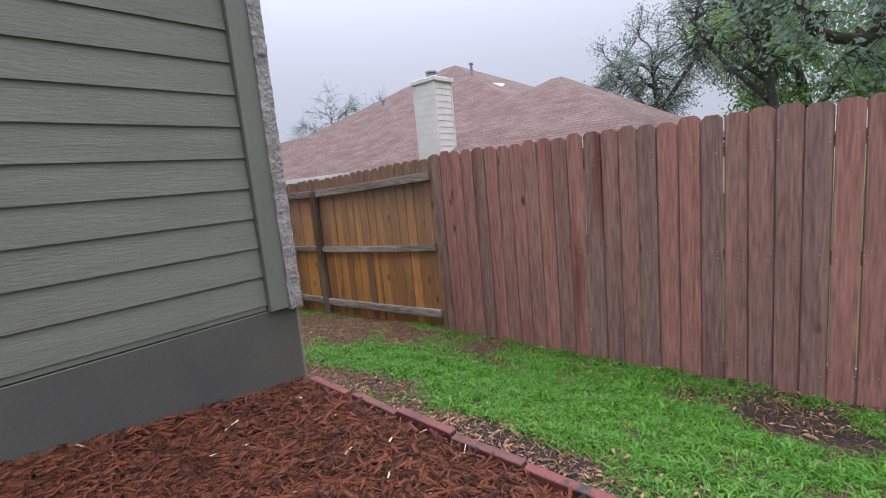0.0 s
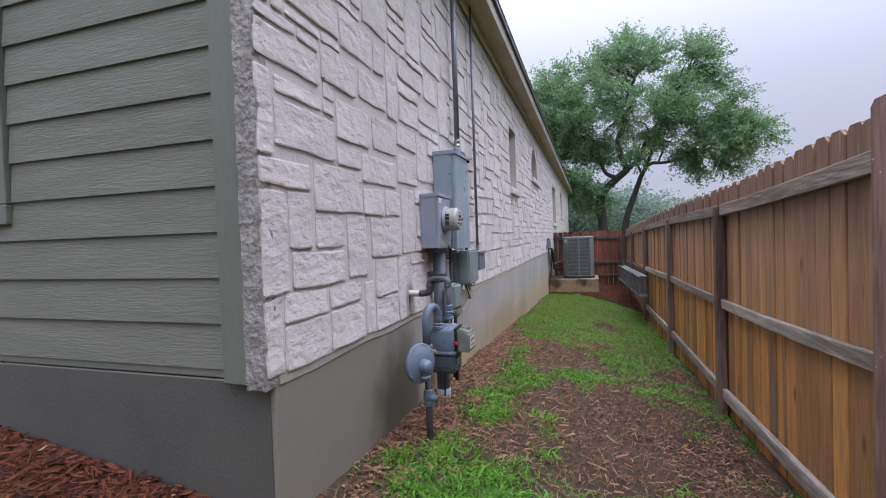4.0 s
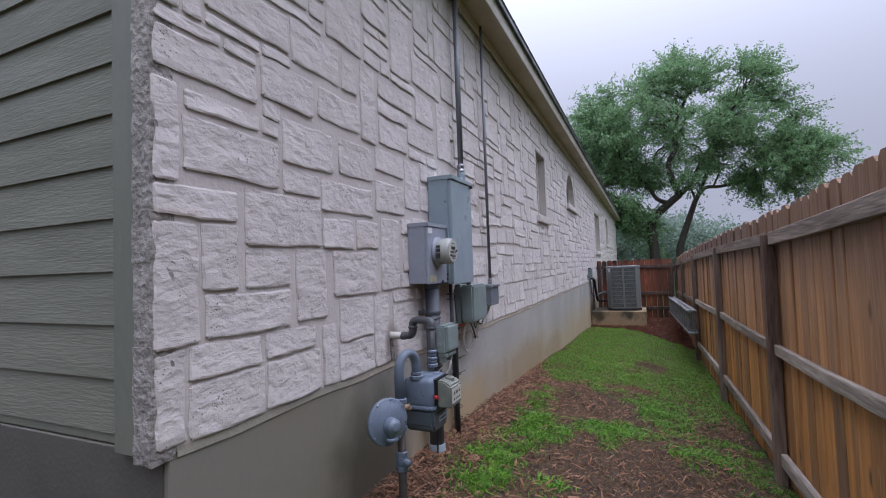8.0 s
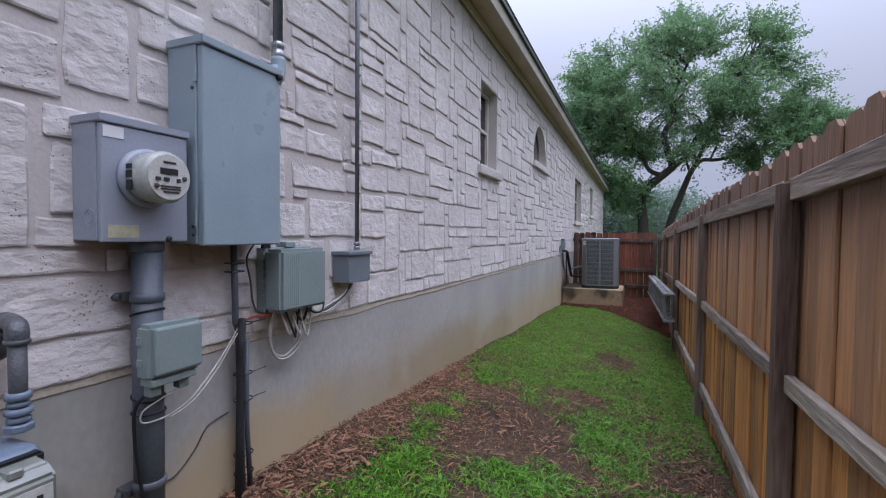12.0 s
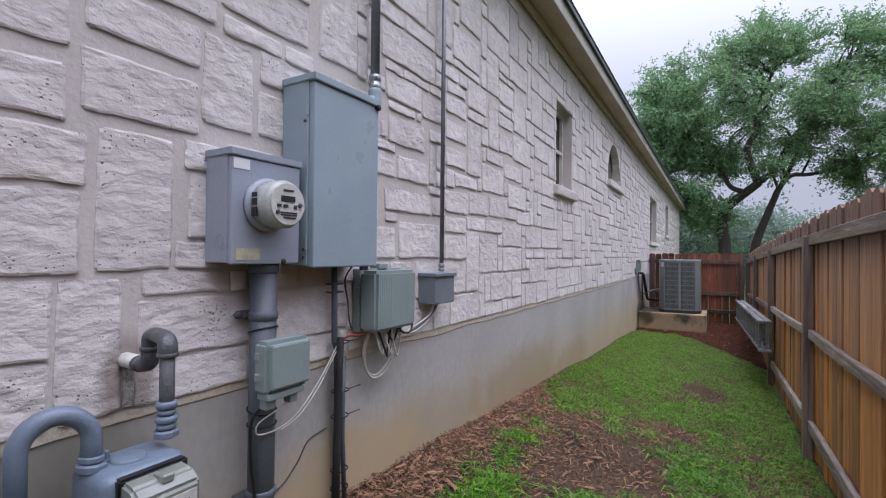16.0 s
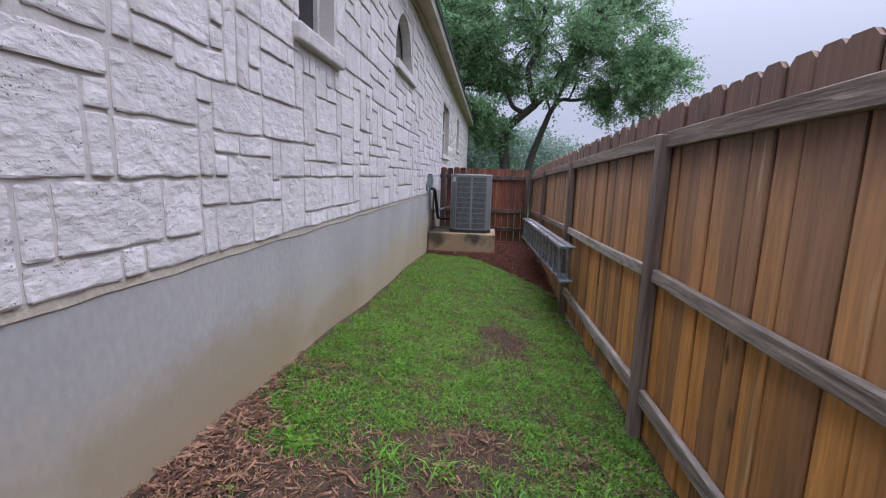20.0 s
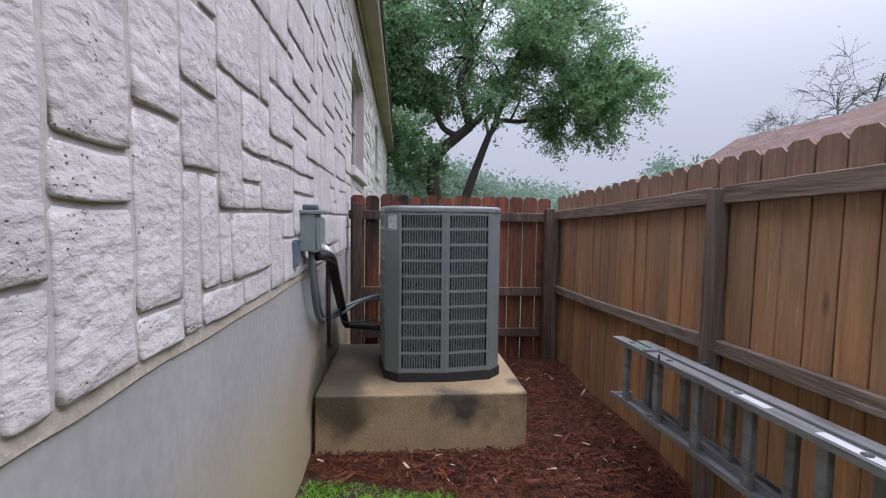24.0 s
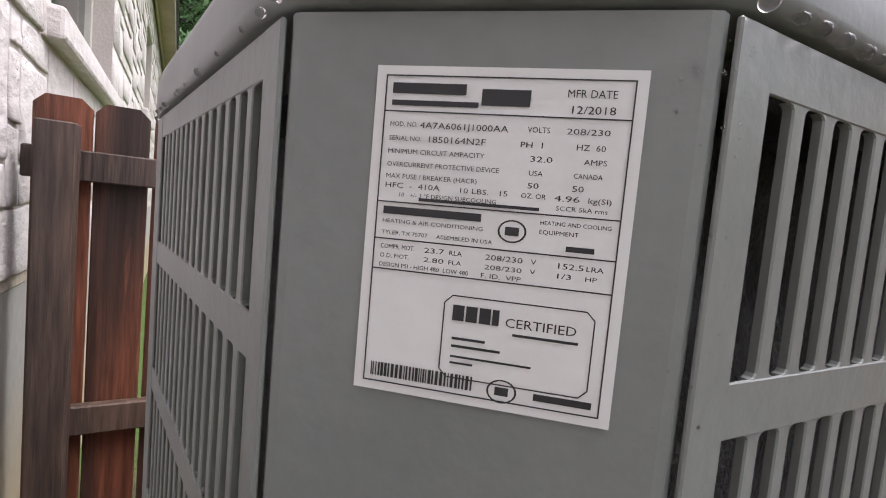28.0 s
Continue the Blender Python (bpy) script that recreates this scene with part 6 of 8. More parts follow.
def slab(bm, plan, z0, z1):
    lo = [bm.verts.new((x, y, z0)) for x, y in plan]
    hi = [bm.verts.new((x, y, z1)) for x, y in plan]
    n = len(plan)
    for i in range(n):
        j = (i + 1) % n
        bm.faces.new((lo[i], lo[j], hi[j], hi[i]))
    return lo, hi


def air_conditioner():
    t = thing("air_conditioner", (-14.46, 2.28, 0.1), "grey slatted outdoor air conditioner on a concrete pad", "air conditioner")
    bm = B()
    lo, hi = slab(bm, octagon(0.012, 0.026), 0.086, AZ0)
    bm.faces.new(lo[::-1])
    bm.faces.new(hi)
    part("base_pan", bm, RUBBER, t)
    bm = B()
    lo, hi = slab(bm, octagon(-0.045, 0.0), AZ0, AZ1 - 0.01)
    bm.faces.new(hi)
    part("coil", bm, AC_DARK, t, "dark spine-fin coil behind the slats")
    bm = B()
    lo, hi = slab(bm, octagon(-0.012, 0.0), AZ1 - 0.012, AZ1 - 0.002)
    bm.faces.new(hi)
    bm.faces.new(lo[::-1])
    part("fan_deck", bm, BLACK, t)
    # corner posts
    o = octagon(0, 0)
    for i, j in ((2, 3), (5, 6), (8, 9), (11, 0)):
        (ax, ay), (bx, by) = o[i], o[j]
        mid = Vector(((ax + bx) / 2, (ay + by) / 2, 0))
        wide = math.hypot(bx - ax, by - ay)
        turn = Matrix.Translation(mid) @ Matrix.Rotation(math.atan2(by - ay, bx - ax), 4, "Z")
        bm = B()
        # a folded sheet whose face stands a little proud of its edges
        hw, top = wide / 2 + 0.0006, AZ1 - 0.001
        rim = [(-hw, 0.012), (-hw, -0.0012), (-hw + 0.002, -0.0036), (-hw + 0.005, -0.0041), (hw - 0.005, -0.0041), (hw - 0.002, -0.0036), (hw, -0.0012), (hw, 0.012)]
        lo_ = [bm.verts.new(turn @ Vector((x, y, AZ0))) for x, y in rim]
        hi_ = [bm.verts.new(turn @ Vector((x, y, top))) for x, y in rim]
        for k in range(8):
            bm.faces.new((lo_[k], lo_[(k + 1) % 8], hi_[(k + 1) % 8], hi_[k]))
        bm.faces.new(hi_)
        bm.faces.new(lo_[::-1])
        bmesh.ops.recalc_face_normals(bm, faces=bm.faces)
        part("corner_panel", bm, AC_GREY, t)
    # slatted sides
    slat_bm = B()
    rows = 10
    low_, top_ = 0.188, 1.1965
    pitch = (top_ - low_) / rows
    # each bar swells where it meets a crossbar, which rounds the slots' ends
    levels = []
    for k in range(rows + 1):
        z = low_ + pitch * k
        up, down = (0.0125 if k == rows else 0.0085), (0.0 if k == 0 else 0.0085)
        if k:
            levels += [(z - up - 0.0038, 0.0034), (z - up - 0.0016, 0.0036), (z - up - 0.0005, 0.0046), (z - up, 0.0064)]
        if k < rows:
            levels += [(z + down, 0.0064), (z + down + 0.0005, 0.0046), (z + down + 0.0016, 0.0036), (z + down + 0.0038, 0.0034)]
    ring = [[slat_bm.verts.new((x, y, z)) for x, y in ((-w, -0.0138), (-w, -0.0163), (-w + 0.0007, -0.0168), (w - 0.0007, -0.0168), (w, -0.0163), (w, -0.0138))] for z, w in levels]
    for a, b in zip(ring, ring[1:]):
        for k in range(6):
            slat_bm.faces.new((a[k], a[(k + 1) % 6], b[(k + 1) % 6], b[k]))
    slat_bm.faces.new(ring[0])
    slat_bm.faces.new(ring[-1])
    bmesh.ops.recalc_face_normals(slat_bm, faces=slat_bm.faces)
    slat = mesh_of("slat", slat_bm, AC_GREY)
    full = octagon()
    for i in (0, 3, 6, 9):
        for p, q in ((full[i], full[i + 1]), (full[i + 1], full[i + 2])):
            (ax, ay), (bx, by) = p, q
            wide = math.hypot(bx - ax, by - ay)
            turn = Matrix.Translation((ax, ay, 0)) @ Matrix.Rotation(math.atan2(by - ay, bx - ax), 4, "Z")
            first = p == full[i]
            lead, trail = (0.0155, 0.027) if first else (0.027, 0.0155)
            panel = B()
            box(panel, -0.0005 if first else 0.0, lead, -0.005, -0.003, AZ0 + 0.004, AZ1 - 0.002, 0.0006, m=turn)
            box(panel, wide - trail, wide if first else wide + 0.0005, -0.005, -0.003, AZ0 + 0.004, AZ1 - 0.002, 0.0006, m=turn)
            grille = part("grille_panel", panel, AC_GREY, t)
            for k in range(rows + 1):
                bm = B()
                z = low_ + pitch * k
                z0_ = AZ0 + 0.004 if k == 0 else z - 0.0085
                z1_ = AZ1 - 0.002 if k == rows else z + 0.0085
                if k == 0:
                    z1_ = z
                if k == rows:
                    z0_ = z - 0.0125
                box(bm, lead - 0.0005, wide - trail + 0.0005, -0.0047, -0.0033, z0_, z1_, 0.0004, m=turn)
                part("crossbar", bm, AC_GREY, grille)
            n = 15
            for k in range(1, n):
                ob = new("slat", slat)
                ob.parent = grille
                ob.matrix_basis = turn @ Matrix.Translation((lead + (wide - lead - trail) * k / n, 0.0125, 0))
    # cap
    bm = B()
    rings = []
    for g, z in ((-0.03, AZ1 + 0.0005), (0.0055, AZ1 + 0.0005), (0.0075, AZ1 + 0.002), (0.0082, AZ1 + 0.006), (0.0075, AZ1 + 0.026), (0.0055, AZ1 + 0.0325), (-0.001, AZ1 + 0.0375), (-0.015, AZ1 + 0.0405), (-0.05, AZ1 + 0.043), (-0.08, AZ1 + 0.043)):
        rings.append([bm.verts.new((x, y, z)) for x, y in rounded(octagon(g))])
    m12 = len(rings[0])
    for a, b in zip(rings, rings[1:]):
        for k in range(m12):
            bm.faces.new((a[k], a[(k + 1) % m12], b[(k + 1) % m12], b[k]))
    n = 36
    cx, cy = (AX0 + AX1) / 2, (AY0 + AY1) / 2
    well = [bm.verts.new((cx + 0.27 * math.cos(2 * math.pi * k / n), cy + 0.27 * math.sin(2 * math.pi * k / n), AZ1 + 0.043)) for k in range(n)]
    e1 = [bm.edges.get((rings[-1][k], rings[-1][(k + 1) % m12])) for k in range(m12)]
    e2 = [bm.edges.new((well[k], well[(k + 1) % n])) for k in range(n)]
    bmesh.ops.bridge_loops(bm, edges=e1 + e2)
    deep = [bm.verts.new((v.co.x, v.co.y, AZ1 + 0.01)) for v in well]
    for k in range(n):
        bm.faces.new((well[k], well[(k + 1) % n], deep[(k + 1) % n], deep[k]))
    bmesh.ops.recalc_face_normals(bm, faces=bm.faces)
    part("cap", bm, AC_CAP, t, "rounded grey plastic top cap", smooth=True)
    for r in (0.06, 0.13, 0.2, 0.262):
        bm = B()
        tube(bm, [(cx + r * math.cos(a), cy + r * math.sin(a), AZ1 + 0.046) for a in np.linspace(0, 2 * math.pi, 29)], 0.004, 6, caps=False)
        part("fan_guard_ring", bm, BLACK, t)
    for a in (0, 1, 2, 3):
        bm = B()
        u = Vector((math.cos(a * math.pi / 4), math.sin(a * math.pi / 4), 0))
        tube(bm, [Vector((cx, cy, AZ1 + 0.049)) + u * 0.275, Vector((cx, cy, AZ1 + 0.049)) - u * 0.275], 0.004, 6)
        part("fan_guard_bar", bm, BLACK, t)
    bm = B()
    for k in range(3):
        m = Matrix.Translation((cx, cy, AZ1 + 0.005)) @ Matrix.Rotation(2 * math.pi * k / 3, 4, "Z") @ Matrix.Rotation(radians(22), 4, "X")
        box(bm, 0.03, 0.25, -0.07, 0.07, -0.003, 0.003, 0.002, m=m)
    lathe(bm, [(0.05, -0.05), (0.05, 0.02), (0, 0.02)], (cx, cy, AZ1), n=16)
    part("fan", bm, BLACK, t)
    # cap screws in their recesses
    ch = octagon(0.0085)
    spots = [((ch[11][0] + ch[0][0]) / 2, (ch[11][1] + ch[0][1]) / 2, (0.7071, -0.7071, 0)), (ch[1][0], ch[1][1], (1, 0, 0)), ((ch[2][0] + ch[3][0]) / 2, (ch[2][1] + ch[3][1]) / 2, (0.7071, 0.7071, 0))]
    for x, y, axis in spots:
        bm = B()
        lathe(bm, [(0.0108, 0.0), (0.0108, 0.0006), (0.0072, 0.0008)], (x, y, AZ1 + 0.0165), axis, 18)
        part("screw_recess", bm, AC_CAP, t)
        bm = B()
        lathe(bm, [(0.006, 0), (0.006, 0.0022), (0.005, 0.003), (0, 0.0032)], (x, y, AZ1 + 0.0165), axis, 6)
        part("cap_screw", bm, IRON, t)
    # service valves low on the side facing the wall
    for z, r in ((0.30, 0.014), (0.375, 0.008)):
        bm = B()
        tube(bm, [(-14.72, AY0 + 0.02, z), (-14.72, AY0 - 0.03, z)], r, 10)
        part("service_valve", bm, BRASS, t)
    bm = B()
    lathe(bm, [(0.014, 0), (0.014, 0.026), (0.009, 0.03), (0, 0.03)], (-14.72, AY0 - 0.03, 0.365), (0, 0, 1), 12)
    part("valve_cap", bm, PVC, t)
    return t


ac = air_conditioner()

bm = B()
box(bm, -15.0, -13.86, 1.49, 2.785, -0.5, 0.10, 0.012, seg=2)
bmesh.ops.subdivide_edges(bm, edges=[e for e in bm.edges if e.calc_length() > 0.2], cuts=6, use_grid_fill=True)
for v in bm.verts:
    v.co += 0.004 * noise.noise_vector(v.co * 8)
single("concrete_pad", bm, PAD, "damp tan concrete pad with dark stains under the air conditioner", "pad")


def disconnect_and_lines():
    d = thing("disconnect_box", (-13.62, W, 1.0), "grey metal disconnect box with a sloped hood", "electrical box")
    plain_box("body", -13.695, -13.545, W - 0.01, 1.557, 0.985, 1.178, BOX_GREEN, d, bev=0.004)
    bm = B()
    hull(bm, [(-13.70, 0.99), (-13.54, 0.99), (-13.54, 1.16), (-13.70, 1.16)], 1.558, 1.578, 0.005)
    part("cover", bm, BOX_GREEN, d)
    plain_box("hood", -13.705, -13.533, W - 0.01, 1.587, 1.178, 1.198, BOX_GREEN, d, bev=0.004)
    plain_box("cable_boot", -13.695, -13.62, W - 0.01, 1.55, 1.198, 1.228, METER_DARK, d, bev=0.01)
    plain_box("embossed_tab", -13.5455, -13.543, 1.505, 1.54, 1.04, 1.06, BOX_GREEN, d, bev=0.001)
    plain_box("paper_label", -13.68, -13.59, 1.578, 1.5795, 1.0, 1.022, WHITE, d, bev=0)
    s = thing("outlet_box", (-13.42, W, 0.92), "small blue-grey outlet cover on a pale mortar patch", "electrical box")
    plain_box("cover", -13.467, -13.393, W - 0.02, 1.497, 0.922, 1.045, GAS_BLUE, s, bev=0.006)
    plain_box("hinge_cap", -13.46, -13.4, W, 1.502, 1.036, 1.05, METER_DARK, s, bev=0.002)
    def line(name, pts, r, m, label, cat="pipe", n=12):
        bm = B()
        tube(bm, pts, r, n, fine=7)
        single(name, bm, m, label, cat, smooth=True)
    s = thing("refrigerant_line", (-14.3, 1.56, 0.3), "black foam-wrapped refrigerant line sagging to the unit", "pipe")
    bm = B()
    tube(bm, [(-13.66, 1.545, 0.95), (-13.78, 1.56, 0.95), (-13.9, 1.575, 0.925), (-13.98, 1.577, 0.88), (-14.1, 1.575, 0.79), (-14.45, 1.567, 0.56), (-14.72, 1.563, 0.375), (-14.83, 1.565, 0.31)], [0.024, 0.028, 0.031, 0.032, 0.032, 0.031, 0.029, 0.027], 16, fine=6)
    part("foam_sleeve", bm, RUBBER, s, smooth=True)
    bm = B()
    tube(bm, [(-14.815, 1.563, 0.318), (-14.845, 1.58, 0.298), (-14.83, 1.64, 0.295), (-14.72, AY0 - 0.02, 0.30)], 0.0255, 14, fine=6)
    part("foam_sleeve", bm, RUBBER, s, smooth=True)
    for q, d in ((Vector((-14.835, 1.57, 0.306)), 0.03), (Vector((-13.98, 1.577, 0.88)), 0.0335)):
        bm = B()
        lathe(bm, [(d - 0.004, -0.014), (d, -0.012), (d, 0.012), (d - 0.004, 0.014)], q, Vector((-0.6, 0, -0.45)), 16)
        part("tape_band", bm, BLACK, s)
    line("liquid_line", [(-13.68, 1.53, 0.935), (-13.82, 1.6, 0.91), (-13.98, 1.61, 0.83), (-14.2, 1.59, 0.655), (-14.42, 1.575, 0.475), (-14.56, 1.575, 0.39), (-14.68, 1.66, 0.36), (-14.72, AY0 - 0.03, 0.375)], 0.0065, BLACK, "thin black liquid line beside the foam line")
    line("power_whip", [(-13.625, 1.52, 0.975), (-13.66, 1.52, 0.83), (-13.80, 1.515, 0.63), (-13.93, 1.512, 0.55), (-14.06, 1.512, 0.51), (-14.22, 1.512, 0.5), (-14.45, 1.52, 0.475), (-14.6, 1.62, 0.51), (-14.70, 1.80, 0.555), (-14.72, 1.9, 0.56)], 0.0165, JUNCTION_GREY, "blue-grey flexible power conduit hanging in a loop")
    line("power_whip", [(-13.69, 1.50, 0.975), (-13.78, 1.495, 0.92), (-13.90, 1.492, 0.76), (-14.08, 1.49, 0.575), (-14.2, 1.49, 0.50), (-14.36, 1.495, 0.455), (-14.5, 1.55, 0.455), (-14.66, 1.72, 0.53), (-14.72, 1.9, 0.525)], 0.0125, JUNCTION_GREY, "grey flexible conduit hanging behind the power loop")
    d2 = thing("drain_pipe", (-14.12, 1.52, 0.33), "white plastic drain pipe with an elbow", "pipe")
    bm = B()
    tube(bm, [(-14.10, W - 0.03, 0.968), (-14.10, 1.498, 0.968), (-14.10, 1.518, 0.962), (-14.10, 1.529, 0.945), (-14.10, 1.53, 0.90)], 0.0215, 16, fine=6)
    part("elbow", bm, PVC, d2, smooth=True)
    bm = B()
    tube(bm, [(-14.10, 1.53, 0.905), (-14.15, 1.53, 0.335)], 0.0195, 16)
    part("pipe", bm, PVC, d2, smooth=True)
    d3 = thing("copper_drain", (-14.03, 1.55, 0.33), "dark brown foam drain pipe beside the white one", "pipe")
    brown = pbr("brown_pipe", (0.05, 0.028, 0.025), (0.035, 0.02, 0.018), 0.6, 9, 60, bump=0.2)
    bm = B()
    tube(bm, [(-13.92, W - 0.02, 0.935), (-13.94, 1.50, 0.94), (-13.985, 1.528, 0.938), (-14.01, 1.543, 0.928), (-14.018, 1.546, 0.89)], 0.0165, 12, fine=5)
    part("elbow", bm, brown, d3, smooth=True)
    bm = B()
    tube(bm, [(-14.018, 1.546, 0.905), (-14.09, 1.542, 0.33)], 0.0145, 12)
    part("pipe", bm, brown, d3, smooth=True)
    for z in (0.9, 0.86):
        bm = B()
        lathe(bm, [(0.0165, 0), (0.018, 0.003), (0.018, 0.009), (0.0165, 0.012)], (-14.02, 1.546, z), n=12)
        part("tape_band", bm, IRON, d3)


disconnect_and_lines()


# ---- rating label on the corner of the air conditioner ----
def lettering(body, size, wide, m, parent, material=INK, name="text"):
    cu = bpy.data.curves.new("text", "FONT")
    cu.body, cu.size, cu.resolution_u = body, size, 2
    tmp = bpy.data.objects.new("tmp", cu)
    scene.collection.objects.link(tmp)
    me = bpy.data.meshes.new_from_object(tmp)
    bpy.data.objects.remove(tmp)
    xs = [v.co.x for v in me.vertices]
    k = wide / max(1e-6, max(xs) - min(xs))
    me.transform(m @ Matrix.Diagonal((k, 1, 1, 1)) @ Matrix.Translation((-min(xs), 0, 0)))
    me.materials.clear()
    me.materials.append(material)
    ob = new(name, me)
    adopt(ob, parent)
    return ob


def rating_label(unit):
    """Text lines laid out on a sheet 100 wide and 128 high, from its lower left corner."""
    o = octagon(0, 0)
    a, b = Vector((*o[11], 0)), Vector((*o[0], 0))
    u, up = (b - a).normalized(), Vector((0, 0, 1))
    out = u.cross(up)
    wide, high = 0.075, 0.0965
    corner = a + u * 0.0302 + up * (1.186 - high) + out * 0.0044
    k = wide / 100
    base = Matrix(((u.x, up.x, out.x, corner.x), (u.y, up.y, out.y, corner.y), (u.z, up.z, out.z, corner.z), (0, 0, 0, 1)))
    bm = B()
    box(bm, 0, wide, 0, high, 0, 0.0004, m=base)
    sheet = part("rating_label", bm, WHITE, unit, "white printed rating label")
    lift = base @ Matrix.Translation((0, 0, 0.0006)) @ Matrix.Diagonal((k, k * high / wide / 1.28, 1, 1))

    def bar(x0, x1, y0, y1, name="rule"):
        bm = B()
        box(bm, x0, x1, y0, y1, 0, 0.0001, m=lift)
        part(name, bm, INK, sheet)

    for x0, x1, y0, y1 in ((4, 96, 124, 124.5), (4, 96, 3.5, 4), (4, 4.5, 4, 124), (95.5, 96, 4, 124), (4.5, 95.5, 110.5, 111), (4.5, 95.5, 75.5, 76), (4.5, 95.5, 61, 61.5), (4.5, 95.5, 49, 49.5)):
        bar(x0, x1, y0, y1)
    for x0, x1, y0, y1 in ((7, 36, 117.5, 121.5), (7, 41, 113, 115), (42, 60, 114, 120), (7, 46, 71, 74), (21, 67, 76.8, 78), (78, 88, 63, 65)):
        bar(x0, x1, y0, y1, "name_bar")
    lines = [(73, 118, 17, 4, "MFR DATE"), (75, 112.3, 15, 4, "12/2018"), (7, 105, 11, 2.6, "MOD. NO."), (19, 104.6, 34, 3.4, "4A7A6061J1000AA"), (60, 105, 8, 3, "VOLTS"), (74, 105, 15, 3, "208/230"), (7, 99.6, 13, 2.6, "SERIAL NO."), (23, 99.4, 22, 3.4, "1850164N2F"), (58, 99.5, 8, 3, "PH  1"), (78, 99.5, 10, 3, "HZ  60"), (7, 94.6, 38, 2.6, "MINIMUM CIRCUIT AMPACITY"), (62, 94.5, 8, 3, "32.0"), (81, 94.5, 8, 2.8, "AMPS"), (7, 89.6, 44, 2.6, "OVERCURRENT PROTECTIVE DEVICE"), (62, 89.5, 5, 2.6, "USA"), (78, 89.5, 10, 2.6, "CANADA"), (7, 85, 36, 2.6, "MAX FUSE / BREAKER (HACR)"), (62, 84.8, 4, 3, "50"), (78, 84.8, 4, 3, "50"), (7, 81.3, 22, 3, "HFC  -  410A"), (37, 81.2, 18, 2.8, "10 LBS.   15"), (60, 81.2, 9, 2.6, "OZ. OR"), (72, 81, 9, 3, "4.96"), (84, 81, 8, 2.8, "kg(SI)"), (13, 78, 38, 2.4, "10   +/- 3 °F DESIGN SUBCOOLING"), (73, 77.6, 18, 2.4, "SCCR 5kA rms"), (7, 67.6, 40, 2.2, "HEATING & AIR CONDITIONING"), (7, 63, 44, 2.2, "TYLER, TX 75707     ASSEMBLED IN USA"), (68, 72, 25, 2.2, "HEATING AND COOLING"), (68, 68.6, 14, 2.2, "EQUIPMENT"), (7, 57.4, 14, 2.6, "COMPR. MOT."), (25, 57.2, 8, 2.8, "23.7"), (35, 57.2, 5, 2.6, "RLA"), (49, 57, 14, 3, "208/230"), (66, 57, 2, 2.8, "V"), (76, 56.6, 9, 3, "152.5"), (86, 56.6, 6, 2.6, "LRA"), (7, 53.8, 12, 2.4, "O.D. MOT."), (25, 53.6, 8, 2.6, "2.80"), (35, 53.6, 5, 2.4, "FLA"), (49, 53.4, 14, 2.6, "208/230"), (66, 53.4, 2, 2.6, "V"), (76, 53, 5, 2.6, "1/3"), (86, 53, 4, 2.4, "HP"), (7, 50.2, 36, 2.4, "DESIGN PSI - HIGH 480  LOW 480"), (48, 50.1, 15, 2.6, "F. ID.  VPP"), (59, 32.5, 26, 5, "CERTIFIED")]
    for x, y, w, size, body in lines:
        lettering(body, size, w, lift @ Matrix.Translation((x, y, 0)), sheet)
    # certification badge and marks as plain shapes
    bm = B()
    ring = [(38, 10), (88, 10), (91, 13), (91, 39), (88, 42), (38, 42), (35, 39), (35, 13), (38, 10)]
    for (x0, y0), (x1, y1) in zip(ring, ring[1:]):
        q = Vector((y0 - y1, x1 - x0, 0)).normalized() * 0.25
        bm.faces.new([bm.verts.new(lift @ v) for v in (Vector((x0, y0, 0)) - q, Vector((x1, y1, 0)) - q, Vector((x1, y1, 0)) + q, Vector((x0, y0, 0)) + q)])
    bmesh.ops.recalc_face_normals(bm, faces=bm.faces)
    part("badge_outline", bm, INK, sheet)
    for x0, x1 in ((38.5, 43), (43.7, 48.1), (48.9, 53.3), (53.9, 56.5)):
        bar(x0, x1, 32.5, 38.5, "mark_block")
    for x0, x1, y in ((62, 86, 29.3), (39, 52, 25), (39, 58, 22), (39, 70, 18), (39, 48, 15.5), (72, 93, 6.3)):
        bar(x0, x1, y, y + (1.0 if y > 20 else 0.8 if y > 10 else 2.6), "text_bar")
    rnd = random.Random(2)
    x = 7.0
    while x < 48:
        w = rnd.choice((0.4, 0.7, 1.1))
        bar(x, x + w, 6, 11.5, "barcode_bar")
        x += w + rnd.choice((0.4, 0.7))
    for cx, cy, r in ((58, 68.5, 4.3), (60, 7.6, 4.6)):
        bm = B()
        n = 20
        for i in range(n):
            p0, p1 = (2 * math.pi * i / n, 2 * math.pi * (i + 1) / n)
            bm.faces.new([bm.verts.new(lift @ Vector((cx + q * 1.25 * math.cos(p), cy + q * math.sin(p), 0))) for p, q in ((p0, r - 0.6), (p0, r), (p1, r), (p1, r - 0.6))])
        bmesh.ops.recalc_face_normals(bm, faces=bm.faces)
        part("round_mark", bm, INK, sheet)
        bar(cx - 2.6, cx + 2.6, cy - 1.6, cy + 1.6, "mark_block")


rating_label(ac)


